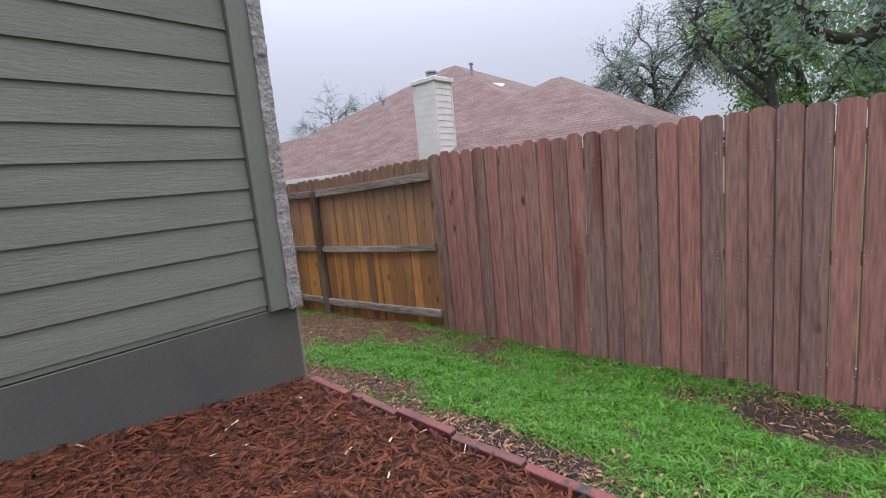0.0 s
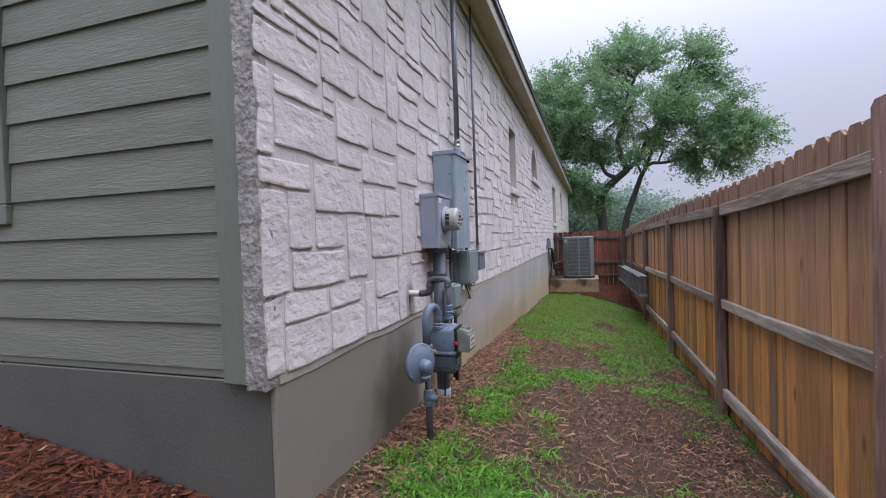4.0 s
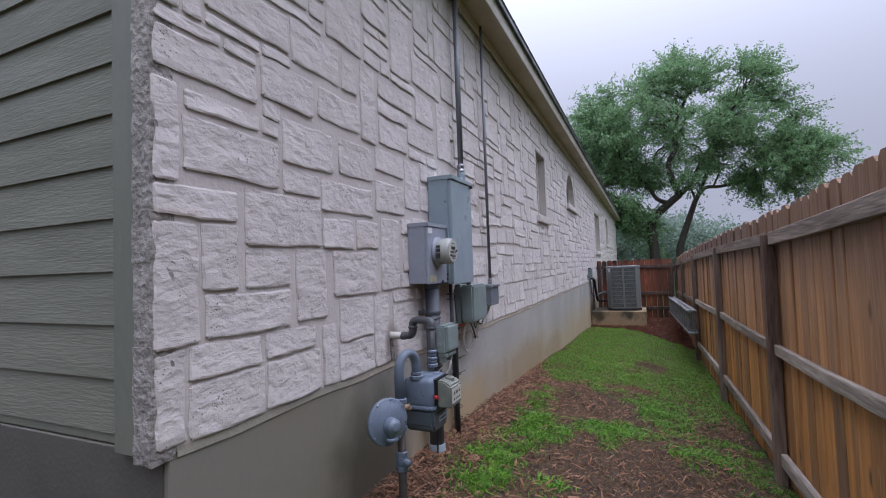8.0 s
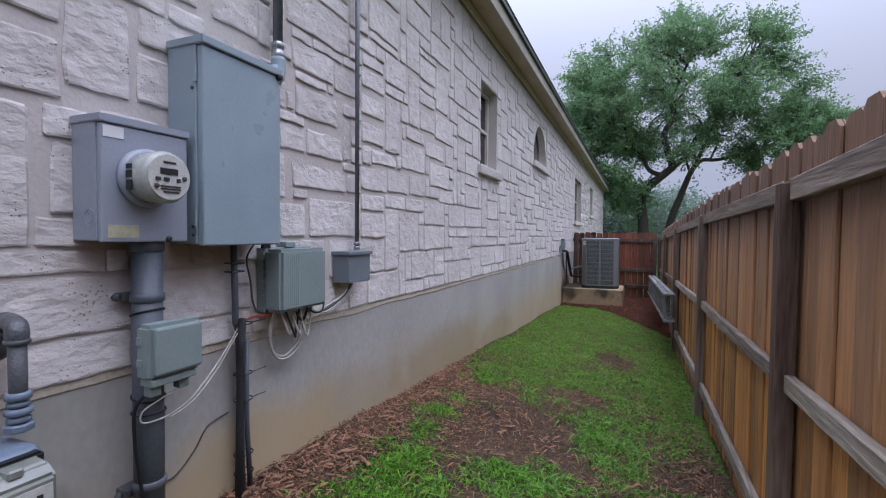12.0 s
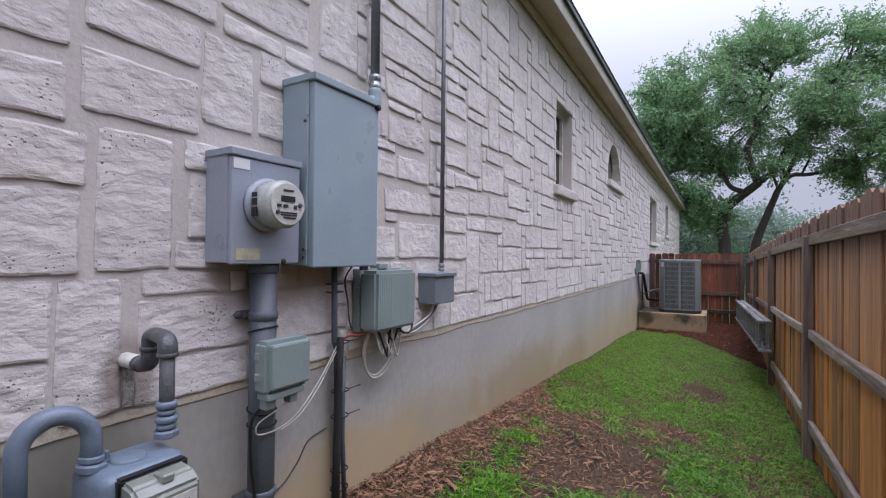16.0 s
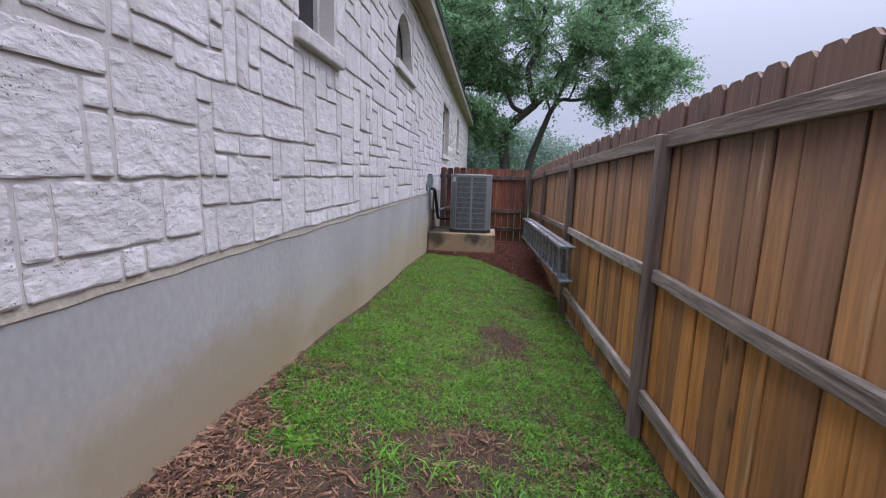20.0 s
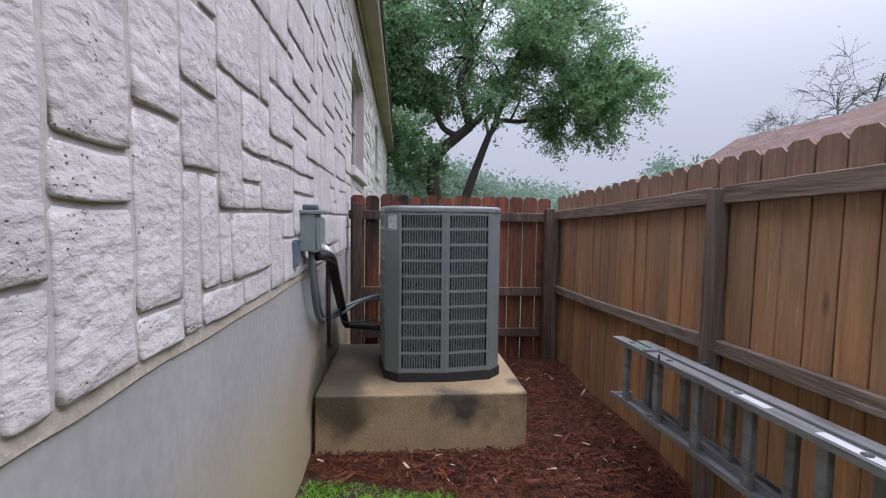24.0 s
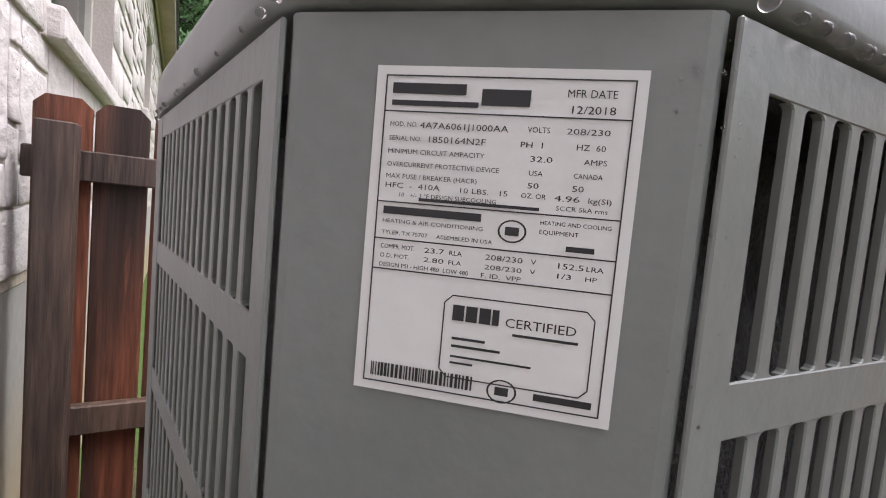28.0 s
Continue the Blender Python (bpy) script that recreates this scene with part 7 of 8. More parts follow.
def rain_drops():
    rnd = random.Random(31)
    bm = B()
    plan = octagon(0.0075)
    for k in (9, 10, 11, 0, 1):
        (ax, ay), (bx, by) = plan[k], plan[(k + 1) % 12]
        n = int(math.hypot(bx - ax, by - ay) / 0.013)
        for i in range(n):
            if rnd.random() < 0.35:
                continue
            u = (i + rnd.random()) / n
            r = rnd.choice((0.0014, 0.002, 0.0027))
            bmesh.ops.create_icosphere(bm, subdivisions=2, radius=r, matrix=Matrix.Translation((ax + (bx - ax) * u, ay + (by - ay) * u, AZ1 + 0.002 - r * 0.3)) @ Matrix.Diagonal((1, 1, 0.9, 1)))
    a, b = Vector((*octagon(0, 0)[11], 0)), Vector((*octagon(0, 0)[0], 0))
    u = (b - a).normalized()
    out = u.cross(Vector((0, 0, 1)))
    for i in range(14):
        p = a + u * rnd.uniform(0.112, 0.125) + out * 0.0042 + Vector((0, 0, AZ1 - abs(rnd.gauss(0, 0.06)) - 0.004))
        bmesh.ops.create_icosphere(bm, subdivisions=1, radius=rnd.uniform(0.0004, 0.0007), matrix=Matrix.Translation(p))
    for i in range(30):
        p = Vector((AX1 + 0.0052, AY0 + CH + rnd.uniform(0.002, 0.0145), AZ1 - abs(rnd.gauss(0, 0.05)) - 0.002))
        bmesh.ops.create_icosphere(bm, subdivisions=1, radius=rnd.uniform(0.0004, 0.0007), matrix=Matrix.Translation(p))
    drops = part("rain_water", bm, WATER, ac, "clear rain drops hanging from the cap", smooth=True)
    tagged(drops, kind="stuff")


rain_drops()


# the unit stands slightly turned and tilted on its pad
pivot = Matrix.Translation((AX1, AY0 + CH, AZ1))
ac.matrix_basis = pivot @ Matrix.Rotation(radians(2.6), 4, "Z") @ Matrix.Rotation(radians(0.4), 4, "X") @ pivot.inverted() @ Matrix.Translation(ac.location)

# ---- ladder hung on the fence ----
def ladder():
    t = thing("ladder", (-11.8, 3.4, 0.15), "long aluminium extension ladder lying on its side on fence hooks", "ladder")
    a, b = Vector((-9.72, 3.455, 0)), Vector((-13.78, 3.345, 0))
    u = (b - a).normalized()
    length = (b - a).length
    m = Matrix.Translation(a) @ Matrix.Rotation(math.atan2(u.y, u.x), 4, "Z")
    # local axes: x along the ladder, y towards the path after the turn is negative fence side
    za0, zb0 = 0.55, 0.485
    for sec, (y0, y1, s, e, drop) in enumerate(((-0.065, -0.002, 0.0, length - 0.15, 0.0), (0.002, 0.068, 0.12, length, 0.012))):
        for rail, z in (("rail", 0.0), ("rail", -0.355)):
            bm = B()
            za, zb = za0 + z - drop, zb0 + z - drop
            out = [(s, za), (e, zb), (e, zb - 0.004), (s, za - 0.004)]
            prism(bm, out, y1 - y0, m @ Matrix.Translation((0, y0, 0)))
            for yy in (y0, y1 - 0.004):
                prism(bm, [(s, za - 0.003), (e, zb - 0.003), (e, zb - 0.026), (s, za - 0.026)] if z == 0 else [(s, za + 0.022), (e, zb + 0.022), (e, zb - 0.001), (s, za - 0.001)], 0.004, m @ Matrix.Translation((0, yy, 0)))
            bmesh.ops.recalc_face_normals(bm, faces=bm.faces)
            part(rail, bm, ALU, t)
        x = s + 0.16
        while x < e - 0.05:
            bm = B()
            z = za0 + (zb0 - za0) * x / length - drop
            box(bm, x - 0.021, x + 0.021, (y0 + y1) / 2 - 0.015, (y0 + y1) / 2 + 0.015, z - 0.353, z - 0.004, 0.006, m=m, seg=2)
            part("rung", bm, ALU, t)
            x += 0.305
    for x in (length - 0.02, length - 0.35, 0.05):
        for z in ((0.0, -0.355) if x < length - 0.1 else (-0.355,)):
            bm = B()
            zz = za0 + (zb0 - za0) * x / length + z
            box(bm, x - 0.012, x + 0.012, -0.06, 0.071, zz - 0.024, zz + 0.003, 0.002, m=m)
            part("end_bracket", bm, ALU if x > 0.2 else BOX_GREEN, t)
    rnd = random.Random(4)
    for x in (0.5, 1.1, 1.9, 2.6, 3.1, 3.55, 3.9):
        bm = B()
        zz = za0 + (zb0 - za0) * x / length - 0.012
        lathe(bm, [(0.017, 0), (0.017, 0.004), (0.01, 0.006), (0, 0.006)], m @ Vector((x, 0.03, zz)), n=10)
        part("rivet_cap", bm, IRON, t)
    for x0, x1, mt in ((2.45, 2.75, WHITE), (2.95, 3.12, WHITE), (2.2, 2.36, YELLOW), (3.78, 3.83, GREEN_PLASTIC)):
        bm = B()
        z0_, z1_ = [za0 + (zb0 - za0) * x / length - 0.0105 for x in (x0, x1)]
        out = [(x0, z0_), (x1, z1_), (x1, z1_ - 0.001), (x0, z0_ - 0.001)]
        prism(bm, out, 0.036, m @ Matrix.Translation((0, 0.012, 0)))
        bmesh.ops.recalc_face_normals(bm, faces=bm.faces)
        part("sticker", bm, mt, t)
    for x in (-10.66, -13.33):
        h = thing("ladder_hook", (x, 3.53, 0.45), "dark metal ladder hook screwed to a fence post", "hook", "ladder hooks")
        bm = B()
        k = (x - a.x) / (b.x - a.x)
        zz = za0 + (zb0 - za0) * k
        yc = a.y + (b.y - a.y) * k
        tube(bm, [(x + 0.06, 3.548, zz + 0.04), (x + 0.06, 3.548, zz - 0.03), (x + 0.06, yc - 0.08, zz - 0.03), (x + 0.06, yc - 0.085, zz + 0.02)], 0.006, 8)
        part("hook_arm", bm, IRON, h)


ladder()


# ---- mulch beds, edging, grass and litter ----
RNG = np.random.default_rng(12)


def mulch_line(y):
    """Where the lawn ends and the mulch round the air conditioner begins."""
    return np.interp(y, [1.4, 1.8, 2.24, 2.6, 2.94, 3.27, 3.6], [-13.62, -13.58, -13.42, -13.05, -12.5, -11.95, -11.5])


def mulch_sheet(name, x0, x1, y0, y1, step, inside, lift, label):
    xs, ys = np.arange(x0, x1 + step / 2, step), np.arange(y0, y1 + step / 2, step)
    X, Y = np.meshgrid(xs, ys, indexing="ij")
    bump = np.array([[noise.noise(Vector((x * 9, y * 9, 2))) + 0.6 * noise.noise(Vector((x * 25, y * 25, 7))) for y in ys] for x in xs])
    edge = inside(X, Y)
    Z = ground(X, Y) + lift * np.clip(edge * 6, 0, 1) + 0.012 * bump - 0.06 * (edge <= 0)
    i = np.arange(X.size).reshape(X.shape)
    q = np.stack([i[:-1, :-1], i[1:, :-1], i[1:, 1:], i[:-1, 1:]], -1)
    keep = (edge[:-1, :-1] > -0.02) & (edge[1:, 1:] > -0.02)
    return tagged(new(name, raw_mesh(name, np.stack([X, Y, Z], -1).reshape(-1, 3), q[keep], MULCH, False)), label, "mulch", kind="structure")


mulch_sheet("mulch_bed", -2.36, 2.6, -1.8, 1.46, 0.04, lambda x, y: np.minimum(1.455 - y, 1.0) + 0 * x, 0.03, "shredded red-brown mulch bed beside the house")
mulch_sheet("mulch_bed_rear", -15.9, -11.4, 1.44, 3.62, 0.05, lambda x, y: mulch_line(y) - x, 0.025, "shredded red-brown mulch round the concrete pad")


def chips(count, where, size, lift=0.02):
    """Splinters of bark lying every way: flat four-sided slivers."""
    x, y = where(count)
    n = len(x)
    z = ground(x, y) + lift + RNG.uniform(0, 0.02, n)
    L = RNG.gamma(3.0, size / 3, n).clip(0.012, 0.14)
    w = L * RNG.uniform(0.06, 0.2, n)
    h = np.minimum(w * 0.5, 0.006)
    a, tilt = RNG.uniform(0, 2 * np.pi, n), RNG.normal(0, 0.28, n)
    u = np.stack([np.cos(a) * np.cos(tilt), np.sin(a) * np.cos(tilt), np.sin(tilt)], -1)
    v = np.stack([-np.sin(a), np.cos(a), 0 * a], -1)
    k = np.cross(u, v)
    c = np.stack([x, y, z], -1)
    P = []
    for su, sv, sk in ((-1, -0.5, -1), (1, -0.3, -1), (1, 0.3, -1), (-1, 0.5, -1), (-0.9, -0.4, 1), (0.85, -0.25, 1), (0.85, 0.25, 1), (-0.9, 0.4, 1)):
        P.append(c + u * (su * L / 2)[:, None] + v * (sv * w)[:, None] + k * (sk * h / 2)[:, None])
    V = np.stack(P, 1).reshape(-1, 3)
    F = np.array([(4, 5, 6, 7), (0, 1, 5, 4), (1, 2, 6, 5), (2, 3, 7, 6), (3, 0, 4, 7)])
    return V, (np.arange(n)[:, None, None] * 8 + F[None]).reshape(-1, 4)


def bed_front(n):
    x, y = RNG.uniform(-2.34, 1.6, n), 1.43 - np.abs(RNG.uniform(0, 2.6, n))
    return x, y


def bed_rear(n):
    x, y = RNG.uniform(-15.6, -11.5, n * 2), RNG.uniform(1.5, 3.58, n * 2)
    ok = (x < mulch_line(y) + RNG.normal(0, 0.05, 2 * n)) & ~((x < -13.86) & (y < 2.79) & (x > -15))
    return x[ok][:n], y[ok][:n]


for nm, cnt, fn, size, mt, lb in (("mulch_chips", 42000, bed_front, 0.042, MULCH, "red-brown shredded bark chips"), ("mulch_chips_rear", 20000, bed_rear, 0.034, MULCH, "red-brown bark chips round the pad"), ("pale_chips", 170, bed_front, 0.04, PALE_CHIP, "pale wood flakes among the mulch"), ("pale_chips_rear", 110, bed_rear, 0.045, PALE_CHIP, "pale flakes and dry leaves on the mulch")):
    V, F = chips(cnt, fn, size, 0.034)
    tagged(new(nm, raw_mesh(nm, V, F, mt)), lb, "mulch", kind="stuff")


def edging():
    rnd = random.Random(9)
    x = -2.33
    first = None
    while x < 2.4:
        L = rnd.choice((0.39, 0.4, 0.2, 0.395))
        bm = B()
        zc = float(ground(x + L / 2, 1.48))
        m = pose(x + L / 2, 1.482 + 0.02 * math.sin(x * 3) + rnd.uniform(-0.01, 0.01), zc + 0.018 + rnd.uniform(-0.012, 0.012), rnd.uniform(-3, 3), rnd.uniform(-2, 2), rnd.uniform(-3, 3))
        box(bm, -L / 2 + 0.006, L / 2 - 0.006, -0.025, 0.025, -0.07, 0.035, 0.007, m=m, seg=2)
        for v in bm.verts:
            v.co += 0.0025 * noise.noise_vector(v.co * 30)
        single("edging_brick", bm, BRICK, "red brick edging piece between mulch and lawn", "edging", group="bed edging")
        x += L


edging()


def blotch(x, y, s, seed):
    return np.array([noise.noise(Vector((a * s, b * s, seed))) for a, b in zip(x, y)])


def lawn_density(x, y):
    """Share of green cover from 0 to 1."""
    n1, n2 = blotch(x, y, 1.6, 3), blotch(x, y, 4.5, 9)
    d = np.full(len(x), 0.0)
    a = np.clip((x + 3.7) / 0.5, 0, 1)
    near = 1.08 - np.clip((y - 2.55 + 0.12 * np.clip(x + 1, -2, 2)) / 0.55, 0, 1) * 0.48 - np.clip((1.95 - y) / 0.35, 0, 1) * 0.8 + 0.8 * n1 + 0.6 * n2
    for px, py, rx, ry, w in ((-1.18, 1.66, 0.17, 0.13, 2.4), (-0.76, 1.64, 0.2, 0.11, 2.2), (0.02, 3.0, 0.2, 0.22, 2.6), (0.25, 2.85, 0.15, 0.12, 1.6), (-2.0, 1.8, 0.35, 0.2, 0.8), (0.9, 3.2, 0.3, 0.15, 0.8), (-3.1, 2.85, 0.6, 0.4, 1.5)):
        near = near - w * np.exp(-(((x - px) / rx) ** 2 + ((y - py) / ry) ** 2))
    mid = 0.3 + 0.8 * n1 + 0.95 * n2 - 0.9 * np.clip((1.78 - y) / 0.2, 0, 1)
    for px, py, rx, ry, w in ((-4.8, 1.98, 0.5, 0.22, 0.6), (-5.7, 1.85, 0.4, 0.14, 0.5), (-5.4, 2.45, 0.5, 0.1, 0.6), (-5.95, 2.15, 0.4, 0.14, -0.8), (-5.0, 2.3, 0.3, 0.1, -0.6), (-6.4, 2.5, 0.5, 0.18, -0.9), (-5.1, 2.7, 0.4, 0.12, -0.6), (-4.2, 2.65, 0.8, 0.4, -0.9), (-3.8, 3.0, 0.9, 0.5, -0.8)):
        mid = mid + w * np.exp(-(((x - px) / rx) ** 2 + ((y - py) / ry) ** 2))
    far = 0.9 + 0.6 * n1 + 0.6 * n2 - 1.2 * np.exp(-(((x + 9.2) / 0.5) ** 2 + ((y - 2.78) / 0.2) ** 2)) - 0.9 * np.exp(-(((x + 7.1) / 0.35) ** 2 + ((y - 2.68) / 0.16) ** 2)) - np.clip((y - 3.4) / 0.2, 0, 1) * 0.15 - np.clip((1.6 - y) / 0.12, 0, 1) * 0.3
    b = np.clip((-6.6 - x) / 0.7, 0, 1)
    d = a * near + (1 - a) * ((1 - b) * mid + b * far)
    d[x < mulch_line(y) + 0.02 * n2] = 0
    return np.clip(d, 0, 1)


def blades(x, y, hmin, hmax, wide, lean):
    n = len(x)
    z = ground(x, y) - 0.004
    h = RNG.uniform(hmin, hmax, n)
    w = wide * RNG.uniform(0.6, 1.25, n)
    a, b = RNG.uniform(0, 2 * np.pi, n), RNG.uniform(0, 2 * np.pi, n)
    lean_ = np.abs(RNG.normal(lean, lean * 0.45, n))
    side = np.stack([np.cos(a), np.sin(a), 0 * a], -1) * (w / 2)[:, None]
    way = np.stack([np.cos(b), np.sin(b), 0 * b], -1)
    c = np.stack([x, y, z], -1)
    mid = c + way * (h * lean_ * 0.45)[:, None] + np.stack([0 * h, 0 * h, h * 0.62], -1)
    tip = c + way * (h * lean_ * 1.35)[:, None] + np.stack([0 * h, 0 * h, h * np.clip(1.0 - 0.35 * lean_, 0.25, 1)], -1)
    V = np.stack([c - side * 0.7, c + side * 0.7, mid - side, mid + side, tip], 1).reshape(-1, 3)
    F = np.array([(0, 1, 3), (0, 3, 2), (2, 3, 4)])
    return V, (np.arange(n)[:, None, None] * 5 + F[None]).reshape(-1, 3)


def lawn():
    n = 430000
    x, y = RNG.uniform(-13.7, 1.8, n), RNG.uniform(1.5, 3.61, n)
    ok = ~((x > SIDE_X) & (y < 1.52)) & ~((x > -3.0) & (y > 3.52))
    x, y = x[ok], y[ok]
    d = lawn_density(x, y)
    keep = RNG.uniform(0, 1, len(x)) < d ** 1.5 * np.where(x < -9.5, 0.85, 1.0)
    x, y, d = x[keep], y[keep], d[keep]
    tall = np.clip(0.75 + 0.9 * blotch(x, y, 7.0, 21), 0.4, 1.5)
    V, F = blades(x, y, 0.016 * tall * np.where(x > -3.4, 1.3, 1.0), 0.046 * tall * np.where(x > -3.4, 1.3, 1.0), 0.0075, 1.05)
    cx, cy = RNG.uniform(-7.0, -3.0, 260), RNG.uniform(1.75, 3.3, 260)
    good = lawn_density(cx, cy) > 0.25
    cx, cy = np.repeat(cx[good], 42), np.repeat(cy[good], 42)
    V2, F2 = blades(cx + RNG.normal(0, 0.045, len(cx)), cy + RNG.normal(0, 0.045, len(cx)), 0.02, 0.055, 0.0105, 1.5)
    V, F = np.concatenate([V, V2]), np.concatenate([F, F2 + len(V)])
    tagged(new("grass", raw_mesh("grass", V, F, GRASS)), "bright green wet lawn grass, patchy over bare soil", "grass", kind="stuff")
    n = 75000
    x, y = RNG.uniform(-13.0, 1.8, n), RNG.uniform(1.5, 3.56, n)
    ok = ~((x > SIDE_X) & (y < 1.52))
    x, y = x[ok], y[ok]
    d = lawn_density(x, y)
    keep = (RNG.uniform(0, 1, len(x)) < np.where((x < -3.4) & (x > -6.8), 0.5, np.where(x > -3.4, 0.4, 0.7)) - 0.4 * d) & (x > mulch_line(y))
    V, F = blades(x[keep], y[keep], 0.02, 0.05, 0.005, 1.9)
    tagged(new("dry_grass", raw_mesh("dry_grass", V, F, DRY)), "straw-coloured dry grass and thatch lying on the soil", "grass", kind="stuff")

    def bare(n):
        x, y = RNG.uniform(-8.0, 1.2, n), np.where(RNG.uniform(0, 1, n) < 0.5, 1.47 + np.abs(RNG.normal(0, 0.3, n)), RNG.uniform(1.5, 3.56, n))
        ok = ~((x > SIDE_X) & (y < 1.53)) & (y < 3.58)
        x, y = x[ok], y[ok]
        keep = RNG.uniform(0, 1, len(x)) < 0.95 - 1.2 * lawn_density(x, y) - 0.8 * (x > SIDE_X - 0.5)
        return x[keep], y[keep]

    V, F = chips(34000, bare, 0.03, 0.004)
    tagged(new("thatch", raw_mesh("thatch", V, F, LEAF_LITTER)), "reddish-brown dead thatch and leaf bits on the soil", "litter", kind="stuff")
    n = 7500
    x, y = RNG.uniform(-7.6, 1.5, n), np.where(RNG.uniform(0, 1, n) < 0.55, 1.5 + np.abs(RNG.normal(0, 0.28, n)), 3.54 - np.abs(RNG.normal(0, 0.35, n)))
    ok = ~((x > SIDE_X) & (y < 1.53)) & (y < 3.6) & (y > 1.46)
    x, y = x[ok], y[ok]
    n = len(x)
    c = np.stack([x, y, ground(x, y) + RNG.uniform(0.006, 0.02, n)], -1)
    a, s = RNG.uniform(0, 2 * np.pi, n), RNG.uniform(0.007, 0.02, n)
    u = np.stack([np.cos(a), np.sin(a), RNG.normal(0, 0.25, n)], -1) * s[:, None]
    v = np.stack([-np.sin(a), np.cos(a), RNG.normal(0, 0.25, n)], -1) * (s * 0.45)[:, None]
    V = np.stack([c - u, c - v * 0.9 + u * 0.1, c + u, c + v], 1).reshape(-1, 3)
    V[1::4, 2] += 0.004
    V[3::4, 2] += 0.004
    F = (np.arange(n)[:, None] * 4 + np.array([0, 1, 2, 3])[None])
    tagged(new("fallen_leaves", raw_mesh("fallen_leaves", V, F, LEAF_LITTER)), "small brown oak leaves scattered along wall and fence", "leaves", kind="stuff")


lawn()


# ---- trees ----
def leaf_cloud(centres, per, spread, size, rng):
    """Small leaves, two triangles each, gathered in tufts round the given points."""
    C = np.repeat(np.asarray(centres, float), per, axis=0)
    n = len(C)
    C = C + rng.normal(0, spread, (n, 3)) * np.array([1, 1, 0.8])
    u = rng.normal(0, 1, (n, 3))
    u /= np.linalg.norm(u, axis=1)[:, None]
    v = np.cross(u, rng.normal(0, 1, (n, 3)))
    v /= np.linalg.norm(v, axis=1)[:, None]
    s = rng.uniform(0.5, 1.2, n)[:, None] * size
    V = np.stack([C - u * s, C + v * s * 0.45, C + u * s, C - v * s * 0.45], 1).reshape(-1, 3)
    return V, np.arange(n)[:, None] * 4 + np.arange(4)[None]


def grown_tree(name, base, limbs, centre, radii, boughs, twigs, leaves, leaf_size, spread, leaf_mat, label, seed, droop=0.4, shell=0.45, more=()):
    """Trunk limbs as given, boughs reaching into an egg-shaped crown, twigs with tufts of leaves."""
    rnd, rng = random.Random(seed), np.random.default_rng(seed)
    t = thing(name, base, label, "tree")
    for pts, r0, r1 in limbs:
        bm = B()
        tube(bm, pts, list(np.linspace(r0, r1, len(pts))), 10, fine=4)
        part("trunk", bm, BARK, t, smooth=True)
    starts = []
    for pts, r0, r1 in limbs:
        for i in range(len(pts) - 1):
            for k in range(4):
                u = k / 4
                if (i + u) / (len(pts) - 1) > 0.45:
                    starts.append((Vector(pts[i]).lerp(Vector(pts[i + 1]), u), r0 + (r1 - r0) * (i + u) / (len(pts) - 1)))
    bm = B()
    tufts = []
    aims = [(centre, radii)] * boughs + [(c, r) for c, r, n in more for _ in range(n)]
    for centre, radii in aims:
        while True:
            q = Vector((rnd.uniform(-1, 1), rnd.uniform(-1, 1), rnd.uniform(-1, 1)))
            if shell < q.length < 1:
                break
        goal = Vector(centre) + Vector((q.x * radii[0], q.y * radii[1], q.z * radii[2]))
        near = min(starts, key=lambda s: (s[0] - goal).length + rnd.uniform(0, 1.5))
        a = near[0]
        mid = a.lerp(goal, 0.5) + Vector((rnd.uniform(-0.5, 0.5), rnd.uniform(-0.5, 0.5), droop * rnd.uniform(0.4, 1.6)))
        path = [a, a.lerp(mid, 0.5) + Vector((rnd.uniform(-0.25, 0.25), rnd.uniform(-0.25, 0.25), 0.2)), mid, mid.lerp(goal, 0.55) + Vector((rnd.uniform(-0.3, 0.3), rnd.uniform(-0.3, 0.3), 0.1)), goal]
        r = min(near[1] * 0.6, 0.075)
        tube(bm, path, [r, r * 0.75, r * 0.5, r * 0.3, 0.008], 5, caps=False, fine=3)
        for _ in range(twigs):
            u = rnd.uniform(0.35, 1.0)
            i = min(int(u * 4), 3)
            p = path[i].lerp(path[i + 1], u * 4 - i)
            d = Vector((rnd.gauss(0, 0.8), rnd.gauss(0, 0.8), rnd.gauss(0.05, 0.5))) + (goal - Vector(centre)).normalized() * 0.9
            d.normalize()
            L = rnd.uniform(0.6, 1.5) * max(0.8, radii[1] / 6)
            e = p + d * L + Vector((0, 0, -0.12 * L))
            tube(bm, [p, p.lerp(e, 0.5) + Vector((0, 0, 0.05)), e], [0.014, 0.009, 0.004], 3, caps=False)
            for k in (0.2, 0.4, 0.55, 0.7, 0.85, 1.0):
                tufts.append(p.lerp(e, k))
    tagged(part("branchwork", bm, BARK, t), kind="stuff")
    if leaves:
        V, F = leaf_cloud([tuple(v) for v in tufts], leaves, spread, leaf_size, rng)
        ob = new("crown", raw_mesh("crown", V, F, leaf_mat))
        adopt(ob, t)
        tagged(ob, "loose open crown of small green leaves")
    return t


